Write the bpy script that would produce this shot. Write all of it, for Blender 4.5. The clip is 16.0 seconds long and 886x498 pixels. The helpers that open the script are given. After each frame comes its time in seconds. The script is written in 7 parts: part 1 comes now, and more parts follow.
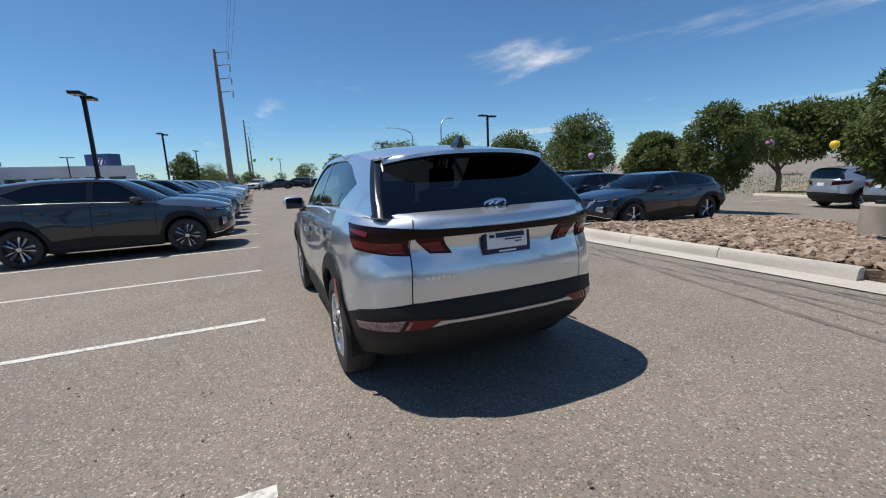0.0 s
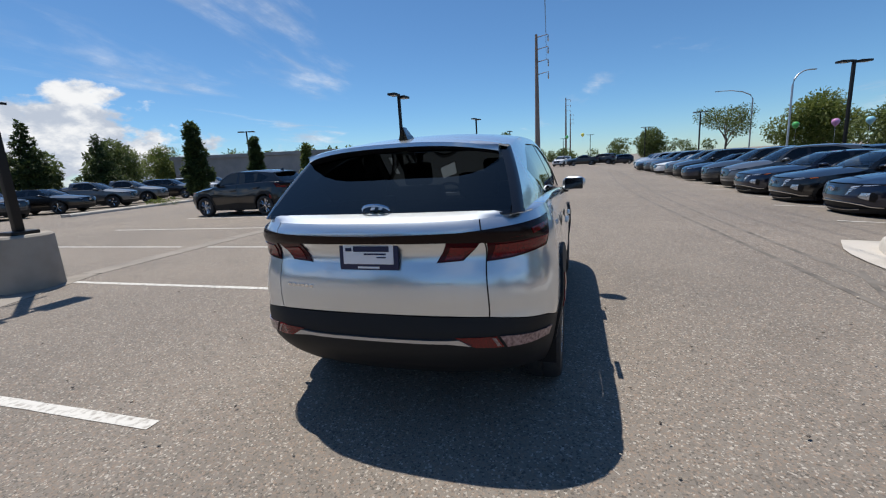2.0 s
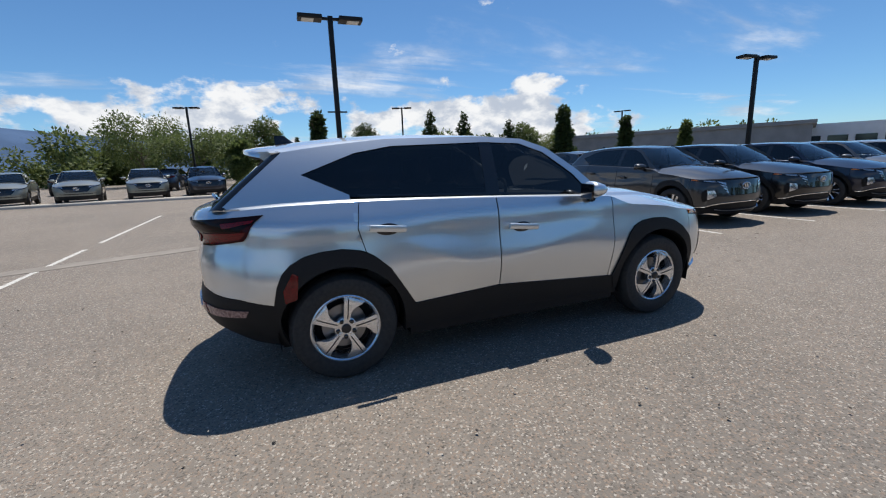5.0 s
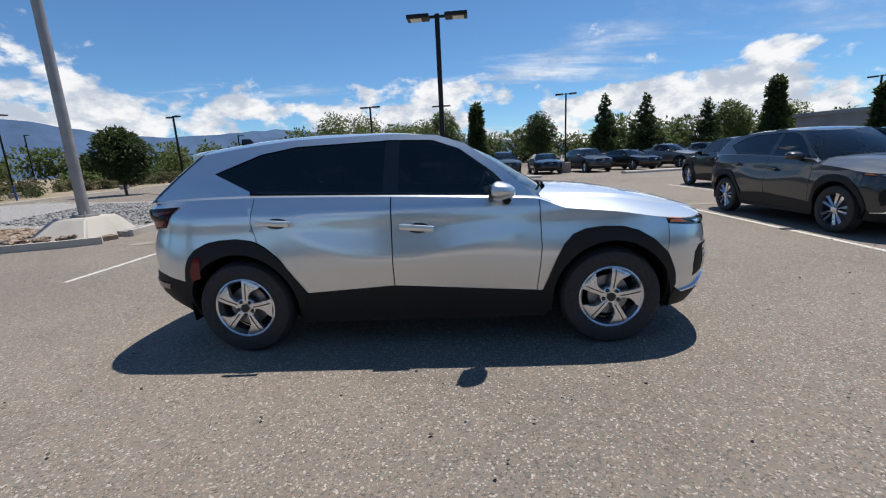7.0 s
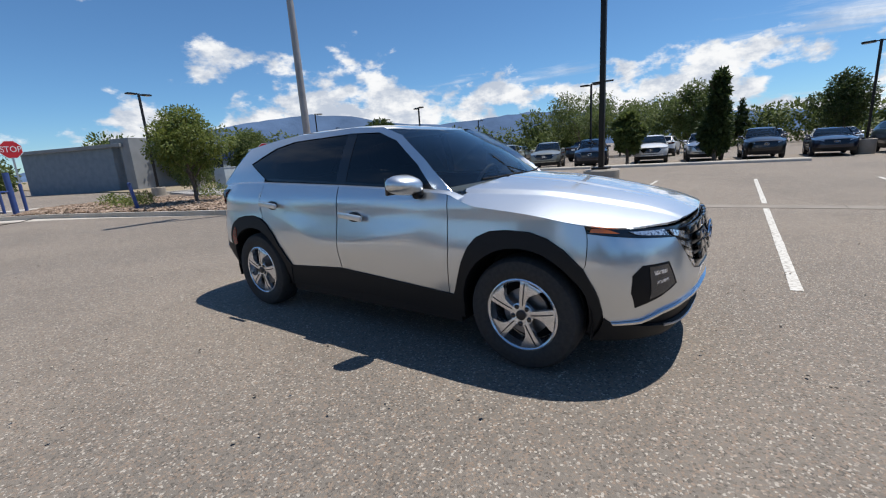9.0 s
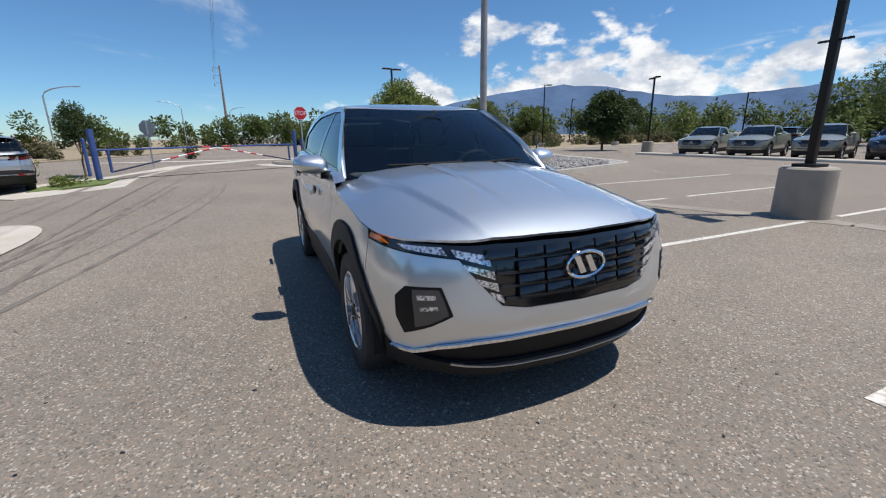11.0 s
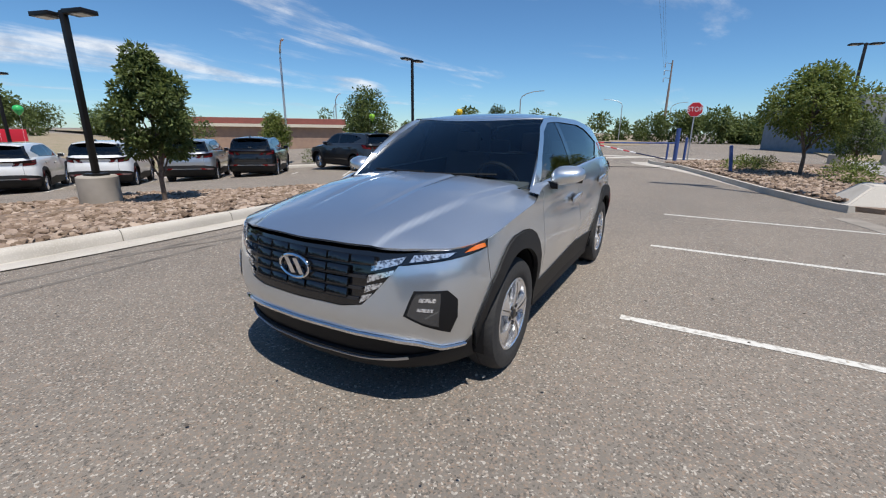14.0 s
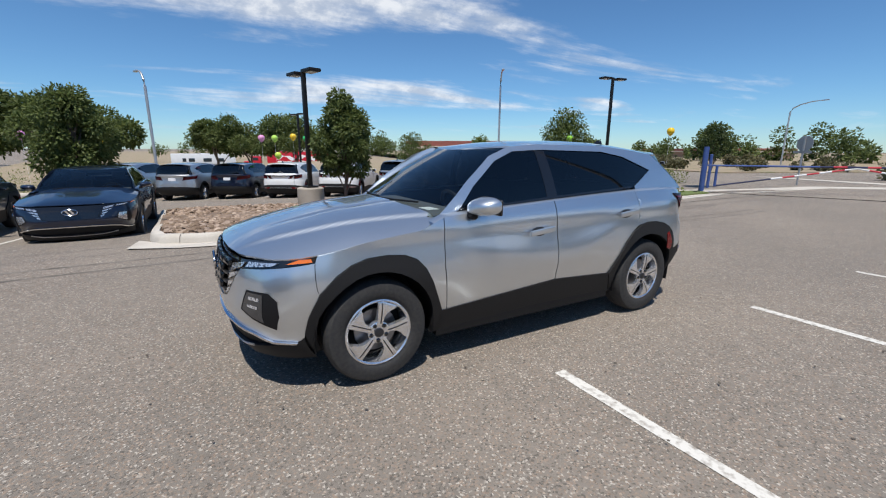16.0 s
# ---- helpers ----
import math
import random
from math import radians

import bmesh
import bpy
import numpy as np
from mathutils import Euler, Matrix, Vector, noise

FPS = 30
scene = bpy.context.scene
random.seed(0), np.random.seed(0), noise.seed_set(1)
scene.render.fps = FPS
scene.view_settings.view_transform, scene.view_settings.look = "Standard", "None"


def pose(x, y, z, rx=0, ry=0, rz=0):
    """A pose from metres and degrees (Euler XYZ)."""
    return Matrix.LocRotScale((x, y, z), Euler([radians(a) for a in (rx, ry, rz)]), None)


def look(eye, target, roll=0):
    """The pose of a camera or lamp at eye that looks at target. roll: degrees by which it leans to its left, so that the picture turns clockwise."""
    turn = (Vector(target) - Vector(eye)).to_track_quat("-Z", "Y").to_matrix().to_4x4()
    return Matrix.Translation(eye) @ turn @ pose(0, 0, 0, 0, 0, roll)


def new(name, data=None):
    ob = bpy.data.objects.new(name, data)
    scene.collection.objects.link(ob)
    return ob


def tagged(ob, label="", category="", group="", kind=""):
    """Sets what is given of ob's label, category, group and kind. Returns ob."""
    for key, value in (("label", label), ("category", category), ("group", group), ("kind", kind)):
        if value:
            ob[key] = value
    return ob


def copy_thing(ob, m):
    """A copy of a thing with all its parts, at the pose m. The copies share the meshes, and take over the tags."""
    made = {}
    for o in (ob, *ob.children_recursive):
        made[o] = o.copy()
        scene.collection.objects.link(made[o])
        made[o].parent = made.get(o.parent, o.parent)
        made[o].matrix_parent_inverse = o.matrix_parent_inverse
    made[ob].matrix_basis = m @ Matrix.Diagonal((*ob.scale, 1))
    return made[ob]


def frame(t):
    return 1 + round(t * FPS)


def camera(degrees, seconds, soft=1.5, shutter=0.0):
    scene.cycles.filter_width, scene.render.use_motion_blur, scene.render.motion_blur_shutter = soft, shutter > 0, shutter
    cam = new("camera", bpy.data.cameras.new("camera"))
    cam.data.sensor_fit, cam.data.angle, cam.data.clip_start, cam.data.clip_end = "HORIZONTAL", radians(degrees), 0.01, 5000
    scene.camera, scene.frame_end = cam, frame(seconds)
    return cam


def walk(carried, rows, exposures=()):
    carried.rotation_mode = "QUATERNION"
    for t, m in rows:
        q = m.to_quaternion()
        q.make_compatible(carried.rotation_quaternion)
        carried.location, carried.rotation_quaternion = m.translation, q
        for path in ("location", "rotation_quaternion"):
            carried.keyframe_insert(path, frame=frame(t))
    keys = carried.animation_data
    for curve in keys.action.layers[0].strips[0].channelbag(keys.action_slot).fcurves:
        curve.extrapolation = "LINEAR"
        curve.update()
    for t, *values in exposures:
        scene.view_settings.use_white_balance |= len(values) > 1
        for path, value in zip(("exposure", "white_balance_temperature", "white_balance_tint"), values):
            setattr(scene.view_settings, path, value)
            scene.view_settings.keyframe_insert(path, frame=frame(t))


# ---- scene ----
cam = camera(92.7, 16.0, soft=1.15)
PATH = [
    (0, (-1.351, -4.427, 1.425), (-0.575, -2.618, 1.069), -2.7),
    (0.5, (-0.741, -4.477, 1.423), (-0.241, -2.575, 1.057), -3.5),
    (1, (-0.116, -4.411, 1.416), (-0.017, -2.445, 1.06), -3.9),
    (1.5, (0.449, -4.303, 1.421), (0.175, -2.355, 1.06), -3.5),
    (2, (1.003, -4.149, 1.435), (0.405, -2.28, 1.045), -3.4),
    (2.5, (1.535, -3.883, 1.446), (0.686, -2.121, 1.031), -2.6),
    (3, (2.082, -3.595, 1.447), (0.985, -1.973, 1.038), -1.2),
    (3.5, (2.555, -3.212, 1.409), (1.219, -1.777, 1.014), -1.9),
    (4, (2.986, -2.804, 1.411), (1.421, -1.62, 1.025), -1.4),
    (4.2, (3.137, -2.632, 1.428), (1.51, -1.534, 1.045), -1.3),
    (6.3, (3.981, -0.337, 1.417), (2.032, -0.161, 1.004), -3.7),
    (6.5, (3.974, -0.201, 1.392), (2.019, -0.075, 0.988), -3.5),
    (7, (3.913, 0.34, 1.409), (1.961, 0.226, 0.992), -2.9),
    (7.5, (3.837, 0.868, 1.418), (1.923, 0.47, 0.993), -3.2),
    (8, (3.67, 1.403, 1.393), (1.819, 0.778, 0.966), -2.9),
    (8.5, (3.477, 1.938, 1.368), (1.737, 1.041, 0.957), -4.4),
    (8.7, (3.358, 2.137, 1.356), (1.675, 1.141, 0.938), -4.2),
    (10.8, (1.586, 3.666, 1.364), (0.709, 1.946, 0.842), -1.4),
    (11, (1.359, 3.731, 1.356), (0.58, 1.963, 0.838), -0.8),
    (11.5, (0.857, 3.918, 1.373), (0.413, 2.04, 0.85), -1.0),
    (12, (0.324, 4.03, 1.391), (0.187, 2.105, 0.864), -0.9),
    (12.5, (-0.231, 4.08, 1.408), (-0.048, 2.164, 0.866), -0.7),
    (13, (-0.771, 4.038, 1.421), (-0.339, 2.161, 0.882), 0.6),
    (13.5, (-1.268, 3.916, 1.445), (-0.546, 2.132, 0.899), 0.7),
    (14, (-1.763, 3.748, 1.472), (-0.797, 2.08, 0.936), 0.6),
    (14.5, (-2.223, 3.501, 1.498), (-1.059, 1.96, 0.979), 0.4),
    (15, (-2.681, 3.199, 1.508), (-1.301, 1.842, 1.003), -0.1),
    (15.5, (-3.072, 2.783, 1.54), (-1.539, 1.593, 1.055), 0.1),
    (16, (-3.417, 2.314, 1.558), (-1.725, 1.35, 1.103), 0.3),
]
walk(cam, [(t, look(e, g, r)) for t, e, g, r in PATH], [(0.0, -0.04, 6500, 10), (8.5, 0.0, 6500, 10), (11.0, 0.04, 6500, 10), (13.5, 0.04, 6450, 10), (16.0, 0.02, 6430, 10)])

# world: clear blue sky with clouds, one high sun
SUN_DIR = Vector((-0.335, 0.215, 1.0)).normalized()
SUN_EL = math.asin(SUN_DIR.z)
SUN_AZ = math.atan2(SUN_DIR.x, SUN_DIR.y)

scene.view_settings.exposure = -0.1
world = bpy.data.worlds.new("sky")
scene.world = world
world.use_nodes = True
wt = world.node_tree
wt.nodes.clear()


def wnode(kind, **kw):
    n = wt.nodes.new(kind)
    for k, v in kw.items():
        n.inputs[k].default_value = v
    return n


def wmath(op, a, b=None):
    n = wt.nodes.new("ShaderNodeMath")
    n.operation = op
    for i, v in enumerate((a, b)):
        if v is None:
            continue
        if isinstance(v, (int, float)):
            n.inputs[i].default_value = v
        else:
            wt.links.new(v, n.inputs[i])
    return n.outputs[0]


def wramp(v, lo, hi):
    n = wt.nodes.new("ShaderNodeMapRange")
    n.interpolation_type = "SMOOTHSTEP"
    wt.links.new(v, n.inputs["Value"])
    n.inputs["From Min"].default_value, n.inputs["From Max"].default_value = lo, hi
    return n.outputs["Result"]


sky = wt.nodes.new("ShaderNodeTexSky")
sky.sky_type = "NISHITA"
sky.sun_disc = False
sky.sun_elevation, sky.sun_rotation = SUN_EL, SUN_AZ
sky.altitude, sky.air_density, sky.dust_density, sky.ozone_density = 1600, 1.0, 0.6, 1.3
coord = wt.nodes.new("ShaderNodeTexCoord")
sep = wt.nodes.new("ShaderNodeSeparateXYZ")
wt.links.new(coord.outputs["Generated"], sep.inputs[0])
dx, dy, dz = sep.outputs
# cumulus bank low over the hills towards -x: noise on a stretched direction
mp = wt.nodes.new("ShaderNodeMapping")
mp.inputs["Scale"].default_value = (5.0, 5.0, 9.0)
wt.links.new(coord.outputs["Generated"], mp.inputs[0])
cum = wnode("ShaderNodeTexNoise", Scale=1.25, Detail=8.0, Roughness=0.56)
wt.links.new(mp.outputs[0], cum.inputs["Vector"])
west = wramp(wmath("ADD", wmath("MULTIPLY", dx, -1.0), wmath("MULTIPLY", dy, -0.25)), 0.2, 0.8)
low = wmath("SUBTRACT", 1.0, wramp(dz, 0.03, 0.27))
cmask = wramp(wmath("ADD", cum.outputs["Fac"], wmath("MULTIPLY", wmath("MULTIPLY", west, low), 0.30)), 0.66, 0.74)
cmask = wmath("MULTIPLY", cmask, wramp(west, 0.05, 0.4))
# thin high streaks all round: planar mapping of the direction
inv = wmath("DIVIDE", 1.0, wmath("MAXIMUM", wmath("ADD", dz, 0.06), 0.03))
comb = wt.nodes.new("ShaderNodeCombineXYZ")
wt.links.new(wmath("MULTIPLY", wmath("MULTIPLY", dx, inv), 0.9), comb.inputs[0])
wt.links.new(wmath("MULTIPLY", wmath("MULTIPLY", dy, inv), 0.42), comb.inputs[1])
cir = wnode("ShaderNodeTexNoise", Scale=0.62, Detail=9.0, Roughness=0.6, Distortion=0.35)
wt.links.new(comb.outputs[0], cir.inputs["Vector"])
smask = wmath("MULTIPLY", wramp(wmath("ADD", cir.outputs["Fac"], wmath("MULTIPLY", wramp(dx, 0.1, 0.8), 0.035)), 0.555, 0.72), wramp(dz, 0.02, 0.09))
smask = wmath("MULTIPLY", smask, wmath("SUBTRACT", 1.0, wramp(dz, 0.42, 0.75)))
shade = wnode("ShaderNodeTexNoise", Scale=2.6, Detail=5.0, Roughness=0.6)
wt.links.new(mp.outputs[0], shade.inputs["Vector"])
cloudcol = wt.nodes.new("ShaderNodeMix")
cloudcol.data_type = "RGBA"
wt.links.new(wramp(shade.outputs["Fac"], 0.38, 0.62), cloudcol.inputs["Factor"])
cloudcol.inputs["A"].default_value = (5.0, 5.6, 6.6, 1)
cloudcol.inputs["B"].default_value = (9.0, 9.1, 9.2, 1)
mix = wt.nodes.new("ShaderNodeMix")
mix.data_type = "RGBA"
wt.links.new(wmath("MAXIMUM", cmask, wmath("MULTIPLY", smask, 0.85)), mix.inputs["Factor"])
tint = wt.nodes.new("ShaderNodeMix")
tint.data_type, tint.blend_type = "RGBA", "MULTIPLY"
wt.links.new(wramp(dz, -0.25, 0.13), tint.inputs["Factor"])
tint.inputs["B"].default_value = (0.60, 0.90, 1.12, 1)
wt.links.new(sky.outputs[0], tint.inputs["A"])
wt.links.new(tint.outputs["Result"], mix.inputs["A"])
wt.links.new(cloudcol.outputs["Result"], mix.inputs["B"])
bg = wnode("ShaderNodeBackground", Strength=0.105)
wt.links.new(mix.outputs["Result"], bg.inputs["Color"])
wout = wt.nodes.new("ShaderNodeOutputWorld")
wt.links.new(bg.outputs[0], wout.inputs[0])

sun_data = bpy.data.lights.new("sun", "SUN")
sun_data.energy, sun_data.angle, sun_data.color = 5.05, radians(0.53), (1.0, 0.95, 0.88)
sun = new("sun", sun_data)
sun.matrix_world = look(SUN_DIR * 50, (0, 0, 0))


# ---------------------------------------------------------------- materials
def material(name, color, rough=0.6, metal=0.0, spec=0.5, coat=0.0, coat_rough=0.03):
    m = bpy.data.materials.new(name)
    m.use_nodes = True
    b = m.node_tree.nodes["Principled BSDF"]
    b.inputs["Base Color"].default_value = (*color, 1)
    b.inputs["Roughness"].default_value = rough
    b.inputs["Metallic"].default_value = metal
    b.inputs["Specular IOR Level"].default_value = spec
    b.inputs["Coat Weight"].default_value = coat
    b.inputs["Coat Roughness"].default_value = coat_rough
    return m


def nodes(m):
    return m.node_tree, m.node_tree.nodes["Principled BSDF"]


def vary(m, scale, c2, lo=0.35, hi=0.65, detail=6, stretch=(1, 1, 1), where="Object", bump=0.0, dist=0.01, bscale=None):
    """Mixes the base colour with c2 by noise, and adds relief."""
    t, b = nodes(m)
    tc = t.nodes.new("ShaderNodeTexCoord")
    mp = t.nodes.new("ShaderNodeMapping")
    mp.inputs["Scale"].default_value = stretch
    t.links.new(tc.outputs[where], mp.inputs[0])
    n = t.nodes.new("ShaderNodeTexNoise")
    n.inputs["Scale"].default_value, n.inputs["Detail"].default_value = scale, detail
    t.links.new(mp.outputs[0], n.inputs["Vector"])
    r = t.nodes.new("ShaderNodeMapRange")
    r.inputs["From Min"].default_value, r.inputs["From Max"].default_value = lo, hi
    t.links.new(n.outputs["Fac"], r.inputs["Value"])
    mx = t.nodes.new("ShaderNodeMix")
    mx.data_type = "RGBA"
    t.links.new(r.outputs["Result"], mx.inputs["Factor"])
    old = b.inputs["Base Color"]
    if old.is_linked:
        t.links.new(old.links[0].from_socket, mx.inputs["A"])
    else:
        mx.inputs["A"].default_value = old.default_value
    mx.inputs["B"].default_value = (*c2, 1)
    t.links.new(mx.outputs["Result"], b.inputs["Base Color"])
    if bump:
        bn = t.nodes.new("ShaderNodeTexNoise")
        bn.inputs["Scale"].default_value, bn.inputs["Detail"].default_value = bscale or scale * 4, 5
        t.links.new(mp.outputs[0], bn.inputs["Vector"])
        bp = t.nodes.new("ShaderNodeBump")
        bp.inputs["Strength"].default_value, bp.inputs["Distance"].default_value = bump, dist
        t.links.new(bn.outputs["Fac"], bp.inputs["Height"])
        t.links.new(bp.outputs[0], b.inputs["Normal"])
    return m


def by_object(m, amount):
    """Lightness varies a little from piece to piece."""
    t, b = nodes(m)
    oi = t.nodes.new("ShaderNodeObjectInfo")
    hs = t.nodes.new("ShaderNodeHueSaturation")
    r = t.nodes.new("ShaderNodeMapRange")
    r.inputs["To Min"].default_value, r.inputs["To Max"].default_value = 1 - amount, 1 + amount
    t.links.new(oi.outputs["Random"], r.inputs["Value"])
    t.links.new(r.outputs["Result"], hs.inputs["Value"])
    old = b.inputs["Base Color"]
    if old.is_linked:
        t.links.new(old.links[0].from_socket, hs.inputs["Color"])
    else:
        hs.inputs["Color"].default_value = old.default_value
    t.links.new(hs.outputs[0], b.inputs["Base Color"])
    return m


def paint(name, color, metal=0.0, rough=0.4):
    m = material(name, color, rough, metal, 0.5, 1.0, 0.02)
    t, b = nodes(m)
    tc = t.nodes.new("ShaderNodeTexCoord")
    v = t.nodes.new("ShaderNodeTexVoronoi")
    v.inputs["Scale"].default_value = 900
    t.links.new(tc.outputs["Object"], v.inputs["Vector"])
    mx = t.nodes.new("ShaderNodeMix")
    mx.data_type = "RGBA"
    mx.inputs["Factor"].default_value = 0.0
    r = t.nodes.new("ShaderNodeMapRange")
    r.inputs["To Min"].default_value, r.inputs["To Max"].default_value = 0.0, 0.35
    t.links.new(v.outputs["Color"], r.inputs["Value"])
    t.links.new(r.outputs["Result"], mx.inputs["Factor"])
    mx.inputs["A"].default_value = (*color, 1)
    mx.inputs["B"].default_value = (*[min(1, c * 1.25) for c in color], 1)
    t.links.new(mx.outputs["Result"], b.inputs["Base Color"])
    return m


def thin_glass(name, tint, see, rough=0.01):
    """A tinted pane: part of the light goes through, part is mirrored by Fresnel."""
    m = bpy.data.materials.new(name)
    m.use_nodes = True
    t = m.node_tree
    t.nodes.clear()
    tr = t.nodes.new("ShaderNodeBsdfTransparent")
    tr.inputs[0].default_value = (*[c * see for c in tint], 1)
    gl = t.nodes.new("ShaderNodeBsdfGlossy")
    gl.inputs["Roughness"].default_value = rough
    gl.inputs["Color"].default_value = (1, 1, 1, 1)
    fr = t.nodes.new("ShaderNodeFresnel")
    fr.inputs["IOR"].default_value = 1.6
    mx = t.nodes.new("ShaderNodeMixShader")
    t.links.new(fr.outputs[0], mx.inputs[0])
    t.links.new(tr.outputs[0], mx.inputs[1])
    t.links.new(gl.outputs[0], mx.inputs[2])
    out = t.nodes.new("ShaderNodeOutputMaterial")
    t.links.new(mx.outputs[0], out.inputs[0])
    return m


def flake_paint(name, color):
    """Metallic paint: a wide lobe of flakes and a tight one under clear coat."""
    m = paint(name, color, 1.0, 0.19)
    t, b = nodes(m)
    wide = t.nodes.new("ShaderNodeBsdfPrincipled")
    wide.inputs["Metallic"].default_value, wide.inputs["Roughness"].default_value = 1.0, 0.49
    wide.inputs["Coat Weight"].default_value, wide.inputs["Coat Roughness"].default_value = 1.0, 0.02
    t.links.new(b.inputs["Base Color"].links[0].from_socket, wide.inputs["Base Color"])
    ms = t.nodes.new("ShaderNodeMixShader")
    ms.inputs[0].default_value = 0.5
    t.links.new(b.outputs[0], ms.inputs[1])
    t.links.new(wide.outputs[0], ms.inputs[2])
    t.links.new(ms.outputs[0], t.nodes["Material Output"].inputs[0])
    return m


SILVER = flake_paint("silver paint", (0.65, 0.69, 0.725))
CLAD = vary(material("black plastic", (0.010, 0.010, 0.011), 0.6, 0, 0.3), 600, (0.017, 0.017, 0.017), bump=0.15, dist=0.0005)
GLOSSBLACK = material("gloss black", (0.008, 0.008, 0.009), 0.12, 0, 0.5, 0.6)
TRIM = material("dark trim", (0.006, 0.006, 0.007), 0.6, 0, 0.3)
DARKCHROME = material("dark chrome", (0.045, 0.046, 0.050), 0.16, 0.9, coat=0.5)
CHROME = material("chrome", (0.75, 0.76, 0.78), 0.08, 1.0)
SATIN = material("satin silver", (0.50, 0.51, 0.53), 0.3, 0.9)
RUBBER = vary(material("tyre rubber", (0.022, 0.022, 0.023), 0.75), 40, (0.035, 0.034, 0.032), bump=0.2, dist=0.001)
ALLOY = material("alloy", (0.74, 0.75, 0.77), 0.26, 0.9)
ALLOY_DARK = material("dark alloy", (0.035, 0.035, 0.038), 0.3, 0.4)
DISC = material("brake disc", (0.25, 0.25, 0.26), 0.35, 0.9)
GLASS_DARK = thin_glass("privacy glass", (0.5, 0.55, 0.6), 0.16)
GLASS = thin_glass("windscreen", (0.86, 0.94, 0.94), 0.86)
LENS = thin_glass("clear lens", (1, 1, 1), 0.9)
RED = vary(material("red lens", (0.22, 0.003, 0.005), 0.15, 0, 0.4, 0.2), 160, (0.07, 0.001, 0.003), 0.4, 0.6)
RED_BAR = material("smoked lens", (0.010, 0.0025, 0.003), 0.22, 0, 0.2, 0.0)
RED_DARK = material("smoked red lens", (0.045, 0.003, 0.005), 0.18, 0, 0.2, 0.0)
REVERSE = vary(material("reverse lens", (0.34, 0.24, 0.24), 0.2, 0.3, 0.5, 0.3), 60, (0.16, 0.10, 0.10))
AMBER = material("amber lens", (0.75, 0.16, 0.01), 0.15, 0, 0.5, 1.0)
LAMP = vary(material("lamp reflector", (0.80, 0.82, 0.85), 0.12, 0.7, coat=1.0), 75, (0.16, 0.165, 0.175), 0.42, 0.62)
WHITE = material("white plate", (0.78, 0.79, 0.82), 0.45)
NAVY = material("navy print", (0.01, 0.015, 0.06), 0.5)
INTERIOR = vary(material("cabin cloth", (0.075, 0.077, 0.082), 0.85), 300, (0.11, 0.112, 0.118))

# ---------------------------------------------------------------- mesh helpers
def part(name, bm, mat, parent=None, label="", smooth=40):
    me = bpy.data.meshes.new(name)
    bm.to_mesh(me)
    bm.free()
    if smooth:
        me.shade_smooth()
        me.set_sharp_from_angle(angle=radians(smooth))
    for m in mat if isinstance(mat, (list, tuple)) else [mat]:
        me.materials.append(m)
    ob = new(name, me)
    if parent:
        ob.parent = parent
    if label:
        ob["label"] = label
    return ob


def from_lists(verts, faces):
    bm = bmesh.new()
    vs = [bm.verts.new(v) for v in verts]
    for f in faces:
        if len(set(f)) > 2:
            try:
                bm.faces.new([vs[i] for i in f])
            except ValueError:
                pass
    return bm


def box(bm, x0, x1, y0, y1, z0, z1, bevel=0.0, m=None):
    vs = [bm.verts.new(Vector(c)) for c in ((x0, y0, z0), (x1, y0, z0), (x1, y1, z0), (x0, y1, z0), (x0, y0, z1), (x1, y0, z1), (x1, y1, z1), (x0, y1, z1))]
    fs = [bm.faces.new([vs[i] for i in f]) for f in ((3, 2, 1, 0), (4, 5, 6, 7), (0, 1, 5, 4), (1, 2, 6, 5), (2, 3, 7, 6), (3, 0, 4, 7))]
    if bevel:
        es = list({e for f in fs for e in f.edges})
        r = bmesh.ops.bevel(bm, geom=es, offset=bevel, segments=2, affect="EDGES", profile=0.6)
        vs = list({v for f in r["faces"] for v in f.verts} | {v for v in vs if v.is_valid})
    if m is not None:
        bmesh.ops.transform(bm, matrix=m, verts=[v for v in vs if v.is_valid])
    return bm


def lathe(bm, prof, n, axis="z", m=None, close=False):
    """Turns (radius, height) pairs round an axis."""
    rings = []
    for r, h in prof:
        ring = []
        for i in range(n):
            a = 2 * math.pi * i / n
            c, s = r * math.cos(a), r * math.sin(a)
            p = Vector((c, s, h)) if axis == "z" else Vector((h, c, s)) if axis == "x" else Vector((c, h, s))
            ring.append(bm.verts.new(m @ p if m else p))
        rings.append(ring)
    for a, b in zip(rings, rings[1:]):
        for i in range(n):
            j = (i + 1) % n
            bm.faces.new((a[i], a[j], b[j], b[i]))
    if close:
        for ring in (rings[0], rings[-1]):
            bm.faces.new(ring)
    bmesh.ops.recalc_face_normals(bm, faces=bm.faces)
    return bm


